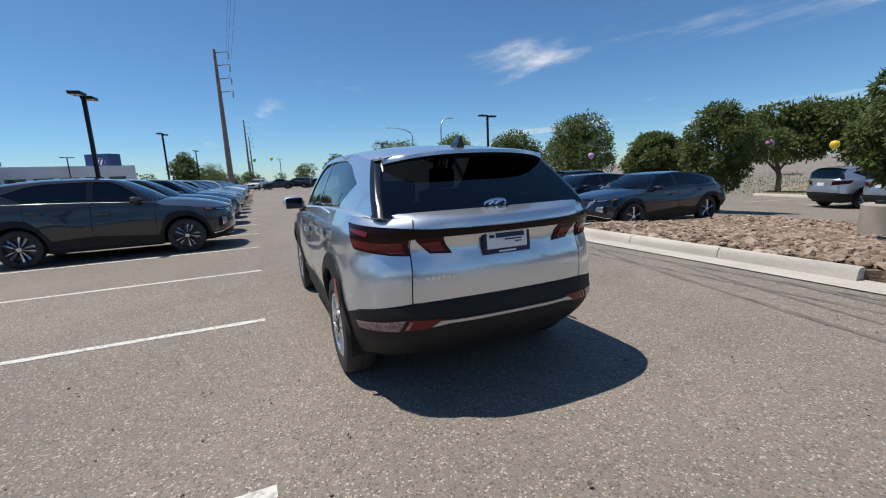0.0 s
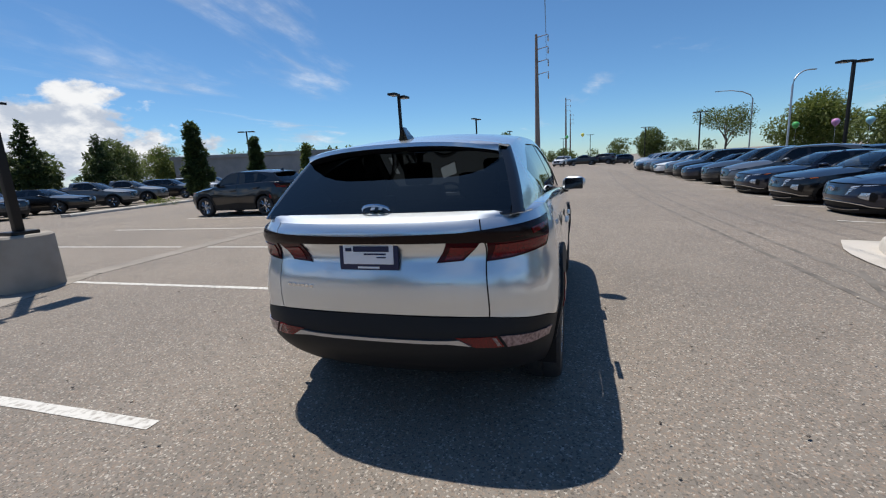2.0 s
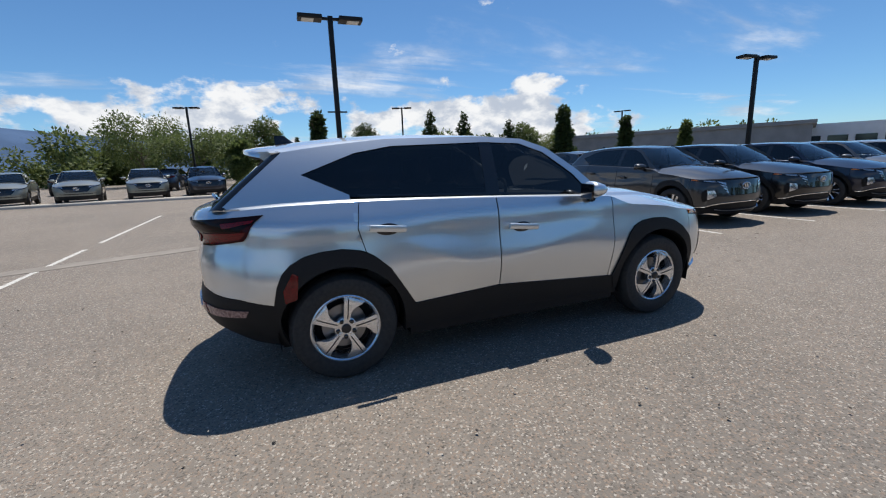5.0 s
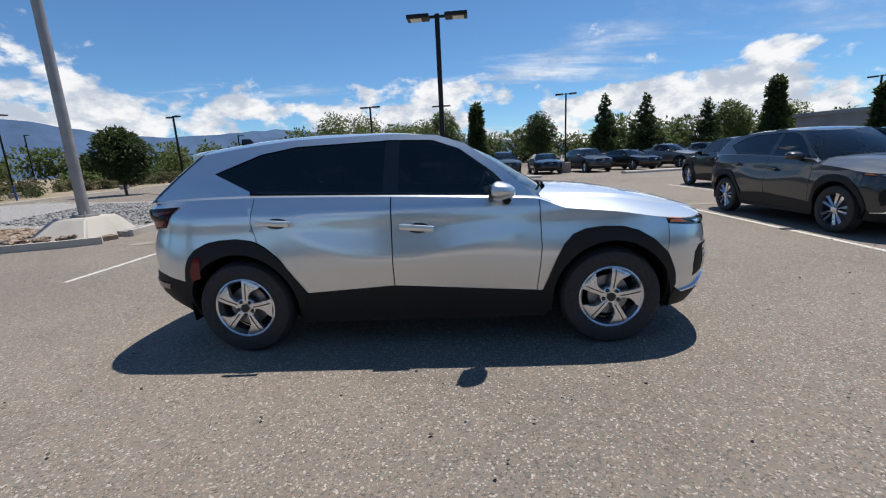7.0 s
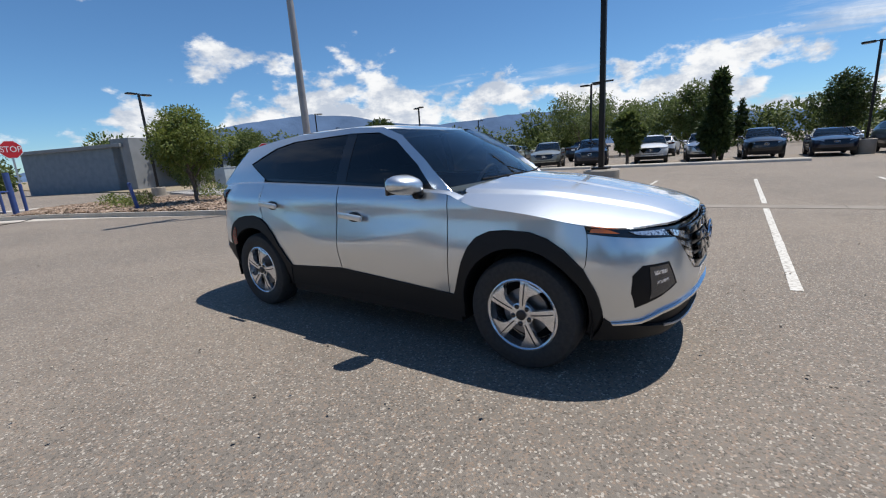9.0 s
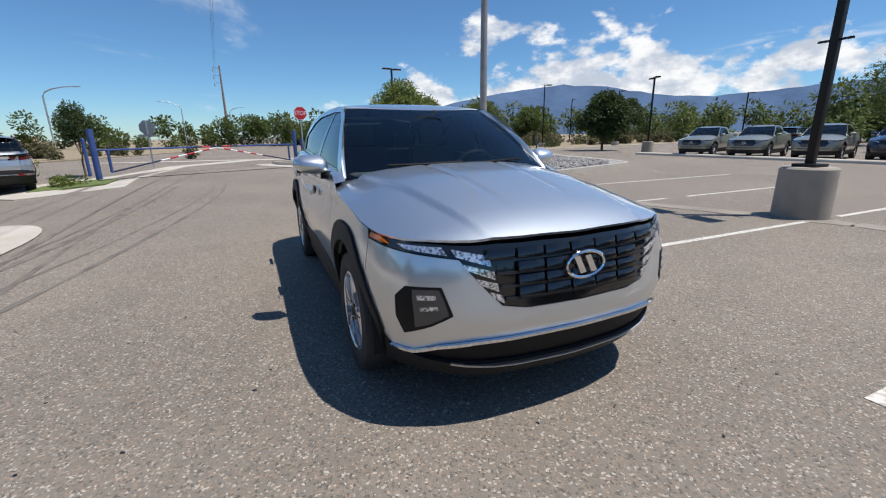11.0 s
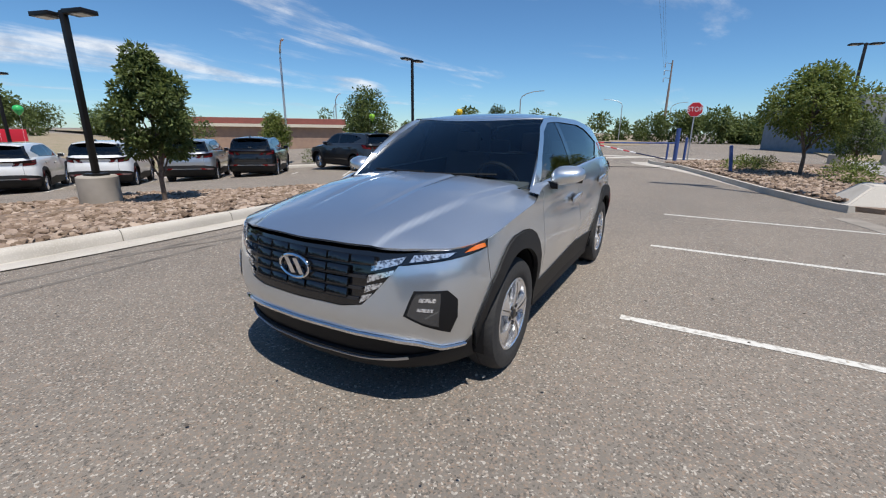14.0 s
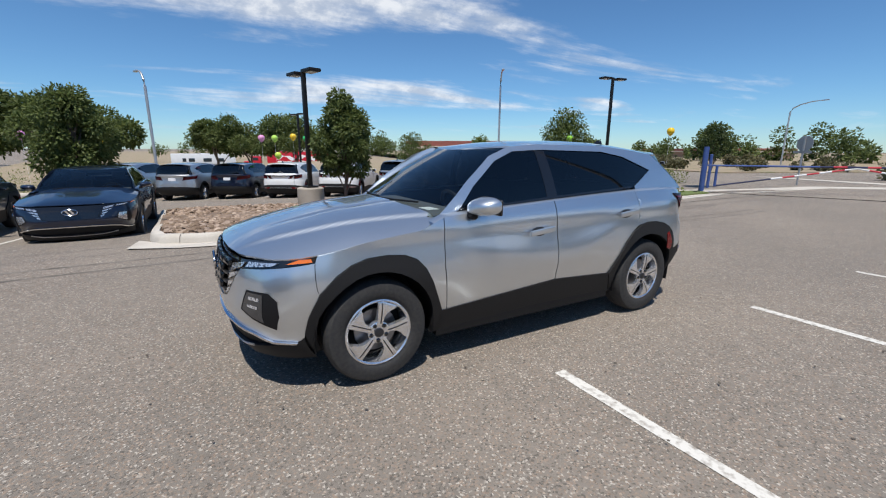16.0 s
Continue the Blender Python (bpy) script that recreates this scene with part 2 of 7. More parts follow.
def tube(bm, pts, r, n=8, r1=None, caps=True):
    """A round bar along a polyline, tapering from r to r1."""
    pts = [Vector(p) for p in pts]
    r1 = r if r1 is None else r1
    rings, up = [], Vector((0.0123, 0.0456, 1)).normalized()
    for i, p in enumerate(pts):
        d = (pts[min(i + 1, len(pts) - 1)] - pts[max(i - 1, 0)]).normalized()
        ref = up if abs(d.dot(up)) < 0.95 else Vector((1, 0, 0))
        a = d.cross(ref).normalized()
        b = d.cross(a)
        rr = r + (r1 - r) * i / max(1, len(pts) - 1)
        rings.append([bm.verts.new(p + (a * math.cos(2 * math.pi * k / n) + b * math.sin(2 * math.pi * k / n)) * rr) for k in range(n)])
    for a, b in zip(rings, rings[1:]):
        for i in range(n):
            j = (i + 1) % n
            bm.faces.new((a[i], a[j], b[j], b[i]))
    if caps:
        bm.faces.new(rings[0])
        bm.faces.new(rings[-1])
    return bm


def prism(bm, pts, z0, z1, m=None):
    """An upright plate from a plan polygon."""
    lo = [bm.verts.new((m @ Vector((x, y, z0))) if m else (x, y, z0)) for x, y in pts]
    hi = [bm.verts.new((m @ Vector((x, y, z1))) if m else (x, y, z1)) for x, y in pts]
    bm.faces.new(lo[::-1])
    bm.faces.new(hi)
    for i in range(len(pts)):
        j = (i + 1) % len(pts)
        bm.faces.new((lo[i], lo[j], hi[j], hi[i]))
    return bm


def clip_cell(poly, x0, x1, y0, y1):
    for ax, lim, sgn in ((0, x0, 1), (0, x1, -1), (1, y0, 1), (1, y1, -1)):
        if not poly:
            return poly
        out = []
        for i, p in enumerate(poly):
            q = poly[i - 1]
            ip, iq = (p[ax] - lim) * sgn >= 0, (q[ax] - lim) * sgn >= 0
            if ip != iq:
                t = (lim - q[ax]) / (p[ax] - q[ax])
                c = [q[0] + (p[0] - q[0]) * t, q[1] + (p[1] - q[1]) * t]
                c[ax] = lim
                out.append(tuple(c))
            if ip:
                out.append(p)
        poly = out
    return poly


def patch(poly, fn, step, off=0.0, skirt=0.008, mirror=False, centre=(0, 0, 0.75)):
    """Lays a flat polygon on the surface fn(a, b), cut into cells so that it follows the curve;
    its rim is turned inwards by skirt."""
    area = sum(poly[i - 1][0] * poly[i][1] - poly[i][0] * poly[i - 1][1] for i in range(len(poly)))
    if area < 0:
        poly = poly[::-1]
    a0, a1 = min(p[0] for p in poly), max(p[0] for p in poly)
    b0, b1 = min(p[1] for p in poly), max(p[1] for p in poly)
    na, nb = max(1, math.ceil((a1 - a0) / step)), max(1, math.ceil((b1 - b0) / step))
    keys, verts, faces = {}, [], []
    cen = Vector(centre)
    sign = 0

    def vert(p):
        nonlocal sign
        k = (round(p[0], 5), round(p[1], 5))
        if k not in keys:
            h = 0.004
            q = Vector(fn(*p))
            da, db = Vector(fn(p[0] + h, p[1])) - Vector(fn(p[0] - h, p[1])), Vector(fn(p[0], p[1] + h)) - Vector(fn(p[0], p[1] - h))
            nrm = da.cross(db)
            if nrm.length < 1e-9:
                nrm = (q - cen) * (sign if sign else 1)
            nrm.normalize()
            if not sign:
                sign = 1 if nrm.dot(q - cen) > 0 else -1
            nrm *= sign
            keys[k] = len(verts)
            verts.append((q + nrm * off, nrm))
        return keys[k]

    for i in range(na):
        for j in range(nb):
            x0, x1 = a0 + (a1 - a0) * i / na, a0 + (a1 - a0) * (i + 1) / na
            y0, y1 = b0 + (b1 - b0) * j / nb, b0 + (b1 - b0) * (j + 1) / nb
            c = clip_cell(poly, x0, x1, y0, y1)
            if len(c) < 3:
                continue
            ids = []
            for p in c:
                v = vert(p)
                if v not in ids:
                    ids.append(v)
            if len(ids) > 2:
                faces.append(ids)
    bm = bmesh.new()
    sides = (1, -1) if mirror else (1,)
    for sx in sides:
        vs = [bm.verts.new((v.x * sx, v.y, v.z)) for v, n in verts]
        ns = [Vector((n.x * sx, n.y, n.z)) for v, n in verts]
        edges = {}
        for f in faces:
            fl = f if sign * sx > 0 else f[::-1]
            try:
                bm.faces.new([vs[i] for i in fl])
            except ValueError:
                continue
            for i in range(len(fl)):
                a, b = fl[i - 1], fl[i]
                if (b, a) in edges:
                    del edges[(b, a)]
                else:
                    edges[(a, b)] = 1
        if skirt:
            inner = {}
            for a, b in edges:
                for k in (a, b):
                    if k not in inner:
                        inner[k] = bm.verts.new(vs[k].co - ns[k] * skirt)
                if not (mirror and abs(vs[a].co.x) < 1e-4 and abs(vs[b].co.x) < 1e-4):
                    bm.faces.new((vs[b], vs[a], inner[a], inner[b]))
    if mirror:
        bmesh.ops.remove_doubles(bm, verts=bm.verts, dist=0.0004)
    bmesh.ops.dissolve_degenerate(bm, edges=bm.edges, dist=0.0004)
    return bm


def strips(root, name, a, b, mid, centre, mat):
    """The same band on both flanks, as two parts."""
    for sx in (1, -1):
        bm = strip(a, b, False, mid, centre)
        if sx < 0:
            bmesh.ops.scale(bm, vec=(-1, 1, 1), verts=bm.verts)
            bmesh.ops.reverse_faces(bm, faces=bm.faces)
        part(name, bm, mat, root)


def strip(a, b, mirror=False, mid=0.0, centre=(0, 0, 0.9)):
    """A band between two polylines of equally many points, bulged by mid."""
    bm = bmesh.new()
    cen = Vector(centre)
    for sx in ((1, -1) if mirror else (1,)):
        rows = []
        for p, q in zip(a, b):
            p, q = Vector(p), Vector(q)
            row = []
            for k in range(4):
                t = k / 3
                v = p.lerp(q, t)
                v = v + (v - cen).normalized() * mid * 4 * t * (1 - t)
                row.append(bm.verts.new((v.x * sx, v.y, v.z)))
            rows.append(row)
        for r0, r1 in zip(rows, rows[1:]):
            for k in range(3):
                f = bm.faces.new((r0[k], r0[k + 1], r1[k + 1], r1[k]))
                f.normal_update()
                if f.normal.dot(f.calc_center_median() - Vector((cen.x * sx, cen.y, cen.z))) < 0:
                    f.normal_flip()
    bmesh.ops.remove_doubles(bm, verts=bm.verts, dist=0.0003)
    return bm


class Curve:
    """A smoothed table."""

    def __init__(self, pts, soft=0.04):
        xs, ys = zip(*sorted(pts))
        self.x = np.linspace(xs[0] - 0.4, xs[-1] + 0.4, 600)
        y = np.interp(self.x, xs, ys)
        lo, hi = (ys[1] - ys[0]) / (xs[1] - xs[0]), (ys[-1] - ys[-2]) / (xs[-1] - xs[-2])
        y = np.where(self.x < xs[0], ys[0] + lo * (self.x - xs[0]), np.where(self.x > xs[-1], ys[-1] + hi * (self.x - xs[-1]), y))
        d = self.x[1] - self.x[0]
        k = np.exp(-0.5 * (np.arange(-60, 61) * d / soft) ** 2)
        self.y = np.convolve(np.pad(y, 60, mode="reflect", reflect_type="odd"), k / k.sum(), "valid")

    def __call__(self, v):
        return float(np.interp(v, self.x, self.y))


def sstep(v, a, b):
    t = min(1, max(0, (v - a) / (b - a)))
    return t * t * (3 - 2 * t)


class Body:
    """The surfaces of one car body: lower shell, hood, roof, side glass, screens."""

    def __init__(s, d):
        s.d = d
        pts = d["outline"]
        xs, ys = [p[0] for p in pts], [p[1] for p in pts]
        xs, ys = xs[:0:-1] and [-x for x in xs[:0:-1]] + xs + [-x for x in xs[-2::-1]], ys[:0:-1] + ys + ys[-2::-1]
        seg = np.concatenate([[0], np.cumsum(np.hypot(np.diff(xs), np.diff(ys)))])
        u = np.arange(0, seg[-1], 0.005)
        x, y = np.interp(u, seg, xs), np.interp(u, seg, ys)
        k = np.exp(-0.5 * (np.arange(-60, 61) * 0.005 / d.get("soft", 0.06)) ** 2)
        k /= k.sum()
        x, y = np.convolve(x, k, "valid"), np.convolve(y, k, "valid")
        u = u[60:-60]
        i0 = int(np.argmin(np.abs(x) + (y < 0) * 9))
        i1 = int(np.argmin(np.abs(x) + (y > 0) * 9))
        if i0 > i1:
            i0, i1 = i1, i0
        s.u, s.x, s.y = u[i0:i1 + 1] - u[i0], x[i0:i1 + 1], y[i0:i1 + 1]
        if s.y[0] < 0:
            s.u, s.x, s.y = s.u[-1] - s.u[::-1], s.x[::-1], s.y[::-1]
        s.x = np.abs(s.x)
        s.x[0] = s.x[-1] = 0.0
        s.kx, s.fs, s.rs = Curve(d["kx"], 0.016), Curve(d["front"], 0.03), Curve(d["rear"], 0.028)
        s.hood, s.belt, s.roof = Curve(d["hood"], 0.08), Curve(d["belt"], 0.1), Curve(d["roof"], 0.12)
        s.ws, s.rw = Curve(d["screen"], 0.04), Curve(d["rearscreen"], 0.03)
        s.edge = d["edge"]
        s.crease = Curve([(-1.5, 0.94), (-0.95, 0.92), (-0.42, 0.69), (-0.12, 0.69), (0.9, 0.93), (1.2, 0.95)], 0.02)
        s.len = s.u[-1]

    def S(s, y):
        m = (s.x > 0.55) if s.d.get("narrow") is None else (s.x > s.d["narrow"])
        yy, uu = s.y[m], s.u[m]
        return float(np.interp(-y, -yy, uu))

    def F(s, x):
        n = int(np.argmax(s.x))
        return float(np.interp(x, s.x[:n], s.u[:n]))

    def R(s, x):
        n = int(np.argmax(s.x))
        return float(np.interp(x, s.x[:n - 1:-1], s.u[:n - 1:-1]))

    def plan(s, u):
        return float(np.interp(u, s.u, s.x)), float(np.interp(u, s.u, s.y))

    def zh(s, x, y):
        c = 0.69 - 0.20 * (y - 1.0)
        return s.hood(y) - s.d["drop"] * (abs(x) / 0.9) ** 2.6 - 0.016 * (1 - 0.7 * sstep(y, 1.85, 2.2)) * sstep(abs(x), c - 0.013, c + 0.016) \
            - 0.009 * sstep(2.05 - y, 0.0, 0.4) * max(0.0, 1 - abs(abs(x) - 0.27 + 0.06 * (y - 1.0)) / 0.030)

    def rim(s, u):
        x, y = s.plan(max(0, min(s.len, u)))
        c = s.d["cowl"]
        w = sstep(y, c - 0.1, c + 0.15)
        return (s.zh(x * 0.952, y) if w > 0 else 0) * w + s.belt(y) * (1 - w)

    def L(s, u, z):
        sg = 1
        if u < 0:
            u, sg = -u, -1
        elif u > s.len:
            u, sg = 2 * s.len - u, -1
        z = min(z, s.rim(u))
        x, y = s.plan(u)
        nf, nr = s.y[0], s.y[-1]
        y2 = y + s.fs(z) * sstep(y, nf - 0.95, nf - 0.2) - s.rs(z) * sstep(-y, -nr - 0.7, -nr - 0.15)
        # folded crease along the doors: dips towards the middle and rises to both wheels
        fold = 0.008 * max(0.0, 1 - abs(z - s.crease(y)) / 0.17) * sstep(y, -1.35, -1.0) * sstep(-y, -0.95, -0.6)
        return (sg * (x * s.kx(z) + fold * sstep(x, 0.8, 0.9)), y2, z)

    def xg(s, y, z):
        b = s.d["belt_z"]
        t = (z - b) / 0.45
        a = s.d["side"]
        v = a[0] - a[1] * t - a[2] * t * abs(t)
        return v - a[3] * max(0, a[5] - y) ** 2 - a[4] * max(0, y - 0.1) ** 2

    def side(s, y, z):
        return (s.xg(y, z), y, z)

    def edge_z(s, y):
        e = sorted(s.edge)
        return float(np.interp(y, [p[0] for p in e], [p[1] for p in e]))

    def roof_fn(s, x, y):
        ze = s.edge_z(y)
        xe = s.xg(y, ze)
        return (x, y, s.roof(y) - (s.roof(y) - ze) * min(1.3, abs(x) / xe) ** 2.6)

    def screen(s, x, z):
        return (x, s.ws(z) - s.d["bow"] * (x / 0.7) ** 2, z)

    def rear(s, x, z):
        return (x, s.rw(z) + s.d["rbow"] * (x / 0.7) ** 2, z)


def arc(cy, cz, r, a0, a1, n):
    return [(cy + r * math.cos(radians(a0 + (a1 - a0) * i / n)), cz + r * math.sin(radians(a0 + (a1 - a0) * i / n))) for i in range(n + 1)]


SUV = dict(
    outline=[(0, 2.275), (0.35, 2.255), (0.60, 2.195), (0.79, 2.07), (0.886, 1.91), (0.930, 1.69), (0.940, 1.38), (0.934, 0.8), (0.928, 0), (0.93, -0.8),
             (0.942, -1.38), (0.935, -1.72), (0.898, -1.96), (0.79, -2.13), (0.6, -2.235), (0.3, -2.285), (0, -2.295)],
    kx=[(0.2, 0.905), (0.4, 0.955), (0.55, 0.983), (0.66, 1.0), (0.74, 0.999), (0.80, 0.991), (0.94, 0.967), (0.975, 0.964), (1.0, 0.966), (1.05, 0.958), (1.09, 0.947), (1.16, 0.912), (1.25, 0.87), (1.3, 0.85)],
    front=[(0.2, -0.12), (0.33, -0.03), (0.45, -0.016), (0.54, 0.014), (0.60, 0.008), (0.68, -0.006), (0.8, -0.02), (0.9, -0.05), (1.0, -0.12)],
    rear=[(0.2, -0.34), (0.30, -0.20), (0.40, -0.07), (0.5, 0.0), (0.63, 0.0), (0.695, -0.03), (0.75, -0.012), (0.86, -0.014), (0.93, -0.032), (1.035, -0.068), (1.056, -0.03), (1.066, 0.0), (1.14, 0.0), (1.2, -0.07), (1.3, -0.14)],
    hood=[(0.8, 1.185), (1.0, 1.175), (1.45, 1.13), (1.8, 1.058), (2.0, 1.012), (2.12, 0.972), (2.2, 0.934), (2.3, 0.874)], drop=0.13, cowl=0.93,
    belt=[(-2.4, 1.165), (-2.1, 1.175), (-1.75, 1.195), (-1.25, 1.195), (-0.2, 1.155), (0.7, 1.115), (1.0, 1.09)], belt_z=1.12,
    roof=[(-2.05, 1.535), (-1.7, 1.595), (-1.3, 1.64), (-0.8, 1.66), (-0.2, 1.645), (0.1, 1.605), (0.3, 1.555)],
    screen=[(1.08, 1.10), (1.18, 0.96), (1.37, 0.66), (1.505, 0.40), (1.60, 0.18)], bow=0.16,
    rearscreen=[(1.1, -2.245), (1.18, -2.17), (1.36, -1.955), (1.53, -1.74), (1.6, -1.65)], rbow=0.05,
    side=(0.838, 0.125, 0.07, 0.05, 0.04, -1.0),
    edge=[(0.88, 1.09), (0.75, 1.205), (0.6, 1.335), (0.35, 1.515), (0.14, 1.588), (-0.2, 1.612), (-0.95, 1.603), (-1.35, 1.565), (-1.5, 1.547), (-1.66, 1.525)],
    dside=[(-1.66, 1.525), (-1.83, 1.38), (-2.03, 1.205)],
    wheelbase=(1.3775, -1.3775), tyre=0.362, track=0.925, roof_front=0.21, roof_rear=-1.75)


def wheel_parts(style, parent_name="wheel"):
    """One wheel lying with its outer face towards +x, centre at the origin: tyre, rim, spokes, hub, nuts, disc."""
    R = 0.362
    root = new(parent_name)
    bm = bmesh.new()
    lathe(bm, [(0.225, -0.20), (0.25, -0.215), (0.30, -0.222), (0.335, -0.215), (0.355, -0.19), (R, -0.16), (R, -0.118), (R - 0.008, -0.112), (R, -0.106), (R, -0.064),
               (0.355, -0.03), (0.338, -0.008), (0.30, 0.0), (0.262, -0.002), (0.245, -0.008), (0.228, -0.02)], 56, "x")
    tyre = part("tyre", bm, RUBBER, root, "black rubber tyre")
    bm = bmesh.new()
    lathe(bm, [(0.226, -0.20), (0.215, -0.17), (0.20, -0.14), (0.20, -0.06), (0.214, -0.035), (0.214, -0.016), (0.224, -0.008), (0.233, -0.012), (0.234, -0.02)], 56, "x")
    part("rim", bm, ALLOY if style != "dark" else ALLOY_DARK, root, "bright alloy rim")
    bm = bmesh.new()
    lathe(bm, [(0.0, -0.10), (0.15, -0.10), (0.15, -0.085), (0.0, -0.085)], 40, "x")
    part("brake_disc", bm, DISC, root)
    bm = bmesh.new()
    lathe(bm, [(0.20, -0.15), (0.0, -0.15)], 32, "x")
    part("wheel_back", bm, TRIM, root)
    # five arms: narrow at the hub, flaring to one side along the rim, with a dark groove down the middle
    SPOKE = ((0.034, -0.020, 0.020, -0.020), (0.065, -0.023, 0.021, -0.014), (0.100, -0.026, 0.021, -0.010), (0.135, -0.042, 0.022, -0.008),
             (0.165, -0.072, 0.023, -0.008), (0.190, -0.104, 0.024, -0.010), (0.208, -0.118, 0.026, -0.012), (0.219, -0.136, 0.028, -0.016))
    for k in range(5):
        a0 = 2 * math.pi * k / 5 + 0.2
        bm = bmesh.new()
        rows = []
        for r, wa, wb, h in SPOKE:
            row = []
            for off, dh in ((wa, -0.034), (wa * 0.97, 0.001), (-0.012, 0.004), (wb * 0.9, 0.001), (wb, -0.030)):
                a = a0 + off / r
                row.append(bm.verts.new((h + dh, r * math.cos(a), r * math.sin(a))))
            rows.append(row)
        for r0, r1 in zip(rows, rows[1:]):
            for j in range(4):
                bm.faces.new((r0[j], r0[j + 1], r1[j + 1], r1[j]))
        bmesh.ops.recalc_face_normals(bm, faces=bm.faces)
        spoke = part("spoke", bm, ALLOY, root, smooth=25)
        bm = bmesh.new()
        rows = []
        for r, wa, wb, h in SPOKE[1:-1]:
            w = 0.0035
            rows.append([bm.verts.new((h + 0.0055, r * math.cos(a0 + (o - 0.006) / r), r * math.sin(a0 + (o - 0.006) / r))) for o in (-w, w)])
        for r0, r1 in zip(rows, rows[1:]):
            bm.faces.new((r0[0], r0[1], r1[1], r1[0]))
        part("spoke_groove", bm, ALLOY_DARK, root, smooth=0)
        bm = bmesh.new()
        a = 2 * math.pi * (k + 0.5) / 5 + 0.2
        lathe(bm, [(0.015, -0.03), (0.015, -0.010), (0.009, -0.006), (0.0, -0.006)], 8, "x", Matrix.Translation((0, 0.057 * math.cos(a), 0.057 * math.sin(a))))
        part("wheel_nut", bm, GLOSSBLACK, root)
    bm = bmesh.new()
    lathe(bm, [(0.078, -0.05), (0.076, -0.020), (0.070, -0.016), (0.030, -0.016)], 28, "x")
    part("hub_plate", bm, ALLOY, root)
    bm = bmesh.new()
    lathe(bm, [(0.033, -0.02), (0.032, -0.008), (0.026, -0.005), (0.0, -0.004)], 28, "x")
    hub = part("hub_cap", bm, ALLOY_DARK, root)
    bm = bmesh.new()
    lathe(bm, [(0.020, -0.005), (0.020, -0.001), (0.012, -0.001), (0.012, -0.005)], 20, "x")
    part("hub_badge", bm, CHROME, hub)
    return root


def wheel_simple(kind):
    """A plainer wheel for cars seen from farther off: tyre, rim and one spoked face."""
    root = new("wheel")
    R = 0.362
    bm = bmesh.new()
    lathe(bm, [(0.24, -0.21), (0.32, -0.215), (0.355, -0.19), (R, -0.15), (R, -0.06), (0.352, -0.02), (0.32, 0.0), (0.258, -0.004), (0.25, -0.02)], 28, "x")
    part("tyre", bm, RUBBER, root)
    bm = bmesh.new()
    lathe(bm, [(0.25, -0.02), (0.24, -0.03), (0.23, -0.10), (0.0, -0.10)], 28, "x")
    part("rim", bm, ALLOY_DARK, root)
    bm = bmesh.new()
    for k in range(5):
        for a0, a1 in ((-0.36, -0.10), (0.10, 0.36)) if kind == "twin" else ((-0.17, 0.17),):
            rows = []
            for t in (0, 0.5, 1):
                r = 0.03 + 0.215 * t
                a = 2 * math.pi * k / 5 + (0.25 * t if kind == "swirl" else 0)
                w = 1.3 - 0.3 * t if kind == "twin" else 1.4 - 0.5 * t
                rows.append([bm.verts.new((-0.025 + dh, r * math.cos(a + o * w), r * math.sin(a + o * w))) for o, dh in ((a0, -0.02), (0.5 * (a0 + a1), 0.006), (a1, -0.02))])
            for r0, r1 in zip(rows, rows[1:]):
                for j in range(2):
                    bm.faces.new((r0[j], r0[j + 1], r1[j + 1], r1[j]))
            c = bm.verts.new((-0.01, 0, 0))
            bm.faces.new((c, rows[0][0], rows[0][1]))
            bm.faces.new((c, rows[0][1], rows[0][2]))
    lathe(bm, [(0.05, -0.03), (0.04, -0.012), (0.0, -0.01)], 12, "x")
    bmesh.ops.remove_doubles(bm, verts=list(bm.verts), dist=0.0015)
    part("alloy_face", bm, ALLOY, root, smooth=25)
    return root


def nest(root, ob, m):
    """Copies a ready-made group of meshes under root as one part with sub-parts."""
    first = None
    for o in ob.children:
        c = o.copy()
        scene.collection.objects.link(c)
        if first is None:
            c.parent = root
            c.matrix_basis = m
            first = c
        else:
            c.parent = first
            c.matrix_parent_inverse = Matrix.Identity(4)
    return first


def drop_group(root):
    for o in list(root.children_recursive) + [root]:
        bpy.data.objects.remove(o)


def lamp_cells(b, root, cells, mat, name, off=0.006, step=0.05, label=""):
    for c in cells:
        for sx in (1, -1):
            bm = patch(c, lambda u, z: b.L(u, z), step, off, 0.006)
            if sx < 0:
                bmesh.ops.scale(bm, vec=(-1, 1, 1), verts=bm.verts)
                bmesh.ops.reverse_faces(bm, faces=bm.faces)
            part(name, bm, mat, root, label)


def pair(root, name, poly, fn, step, mat, off=0.0, skirt=0.008, label=""):
    """The same panel on both flanks, as two parts."""
    for sx in (1, -1):
        bm = patch(poly, fn, step, off, skirt)
        if sx < 0:
            bmesh.ops.scale(bm, vec=(-1, 1, 1), verts=bm.verts)
            bmesh.ops.reverse_faces(bm, faces=bm.faces)
        part(name, bm, mat, root, label)


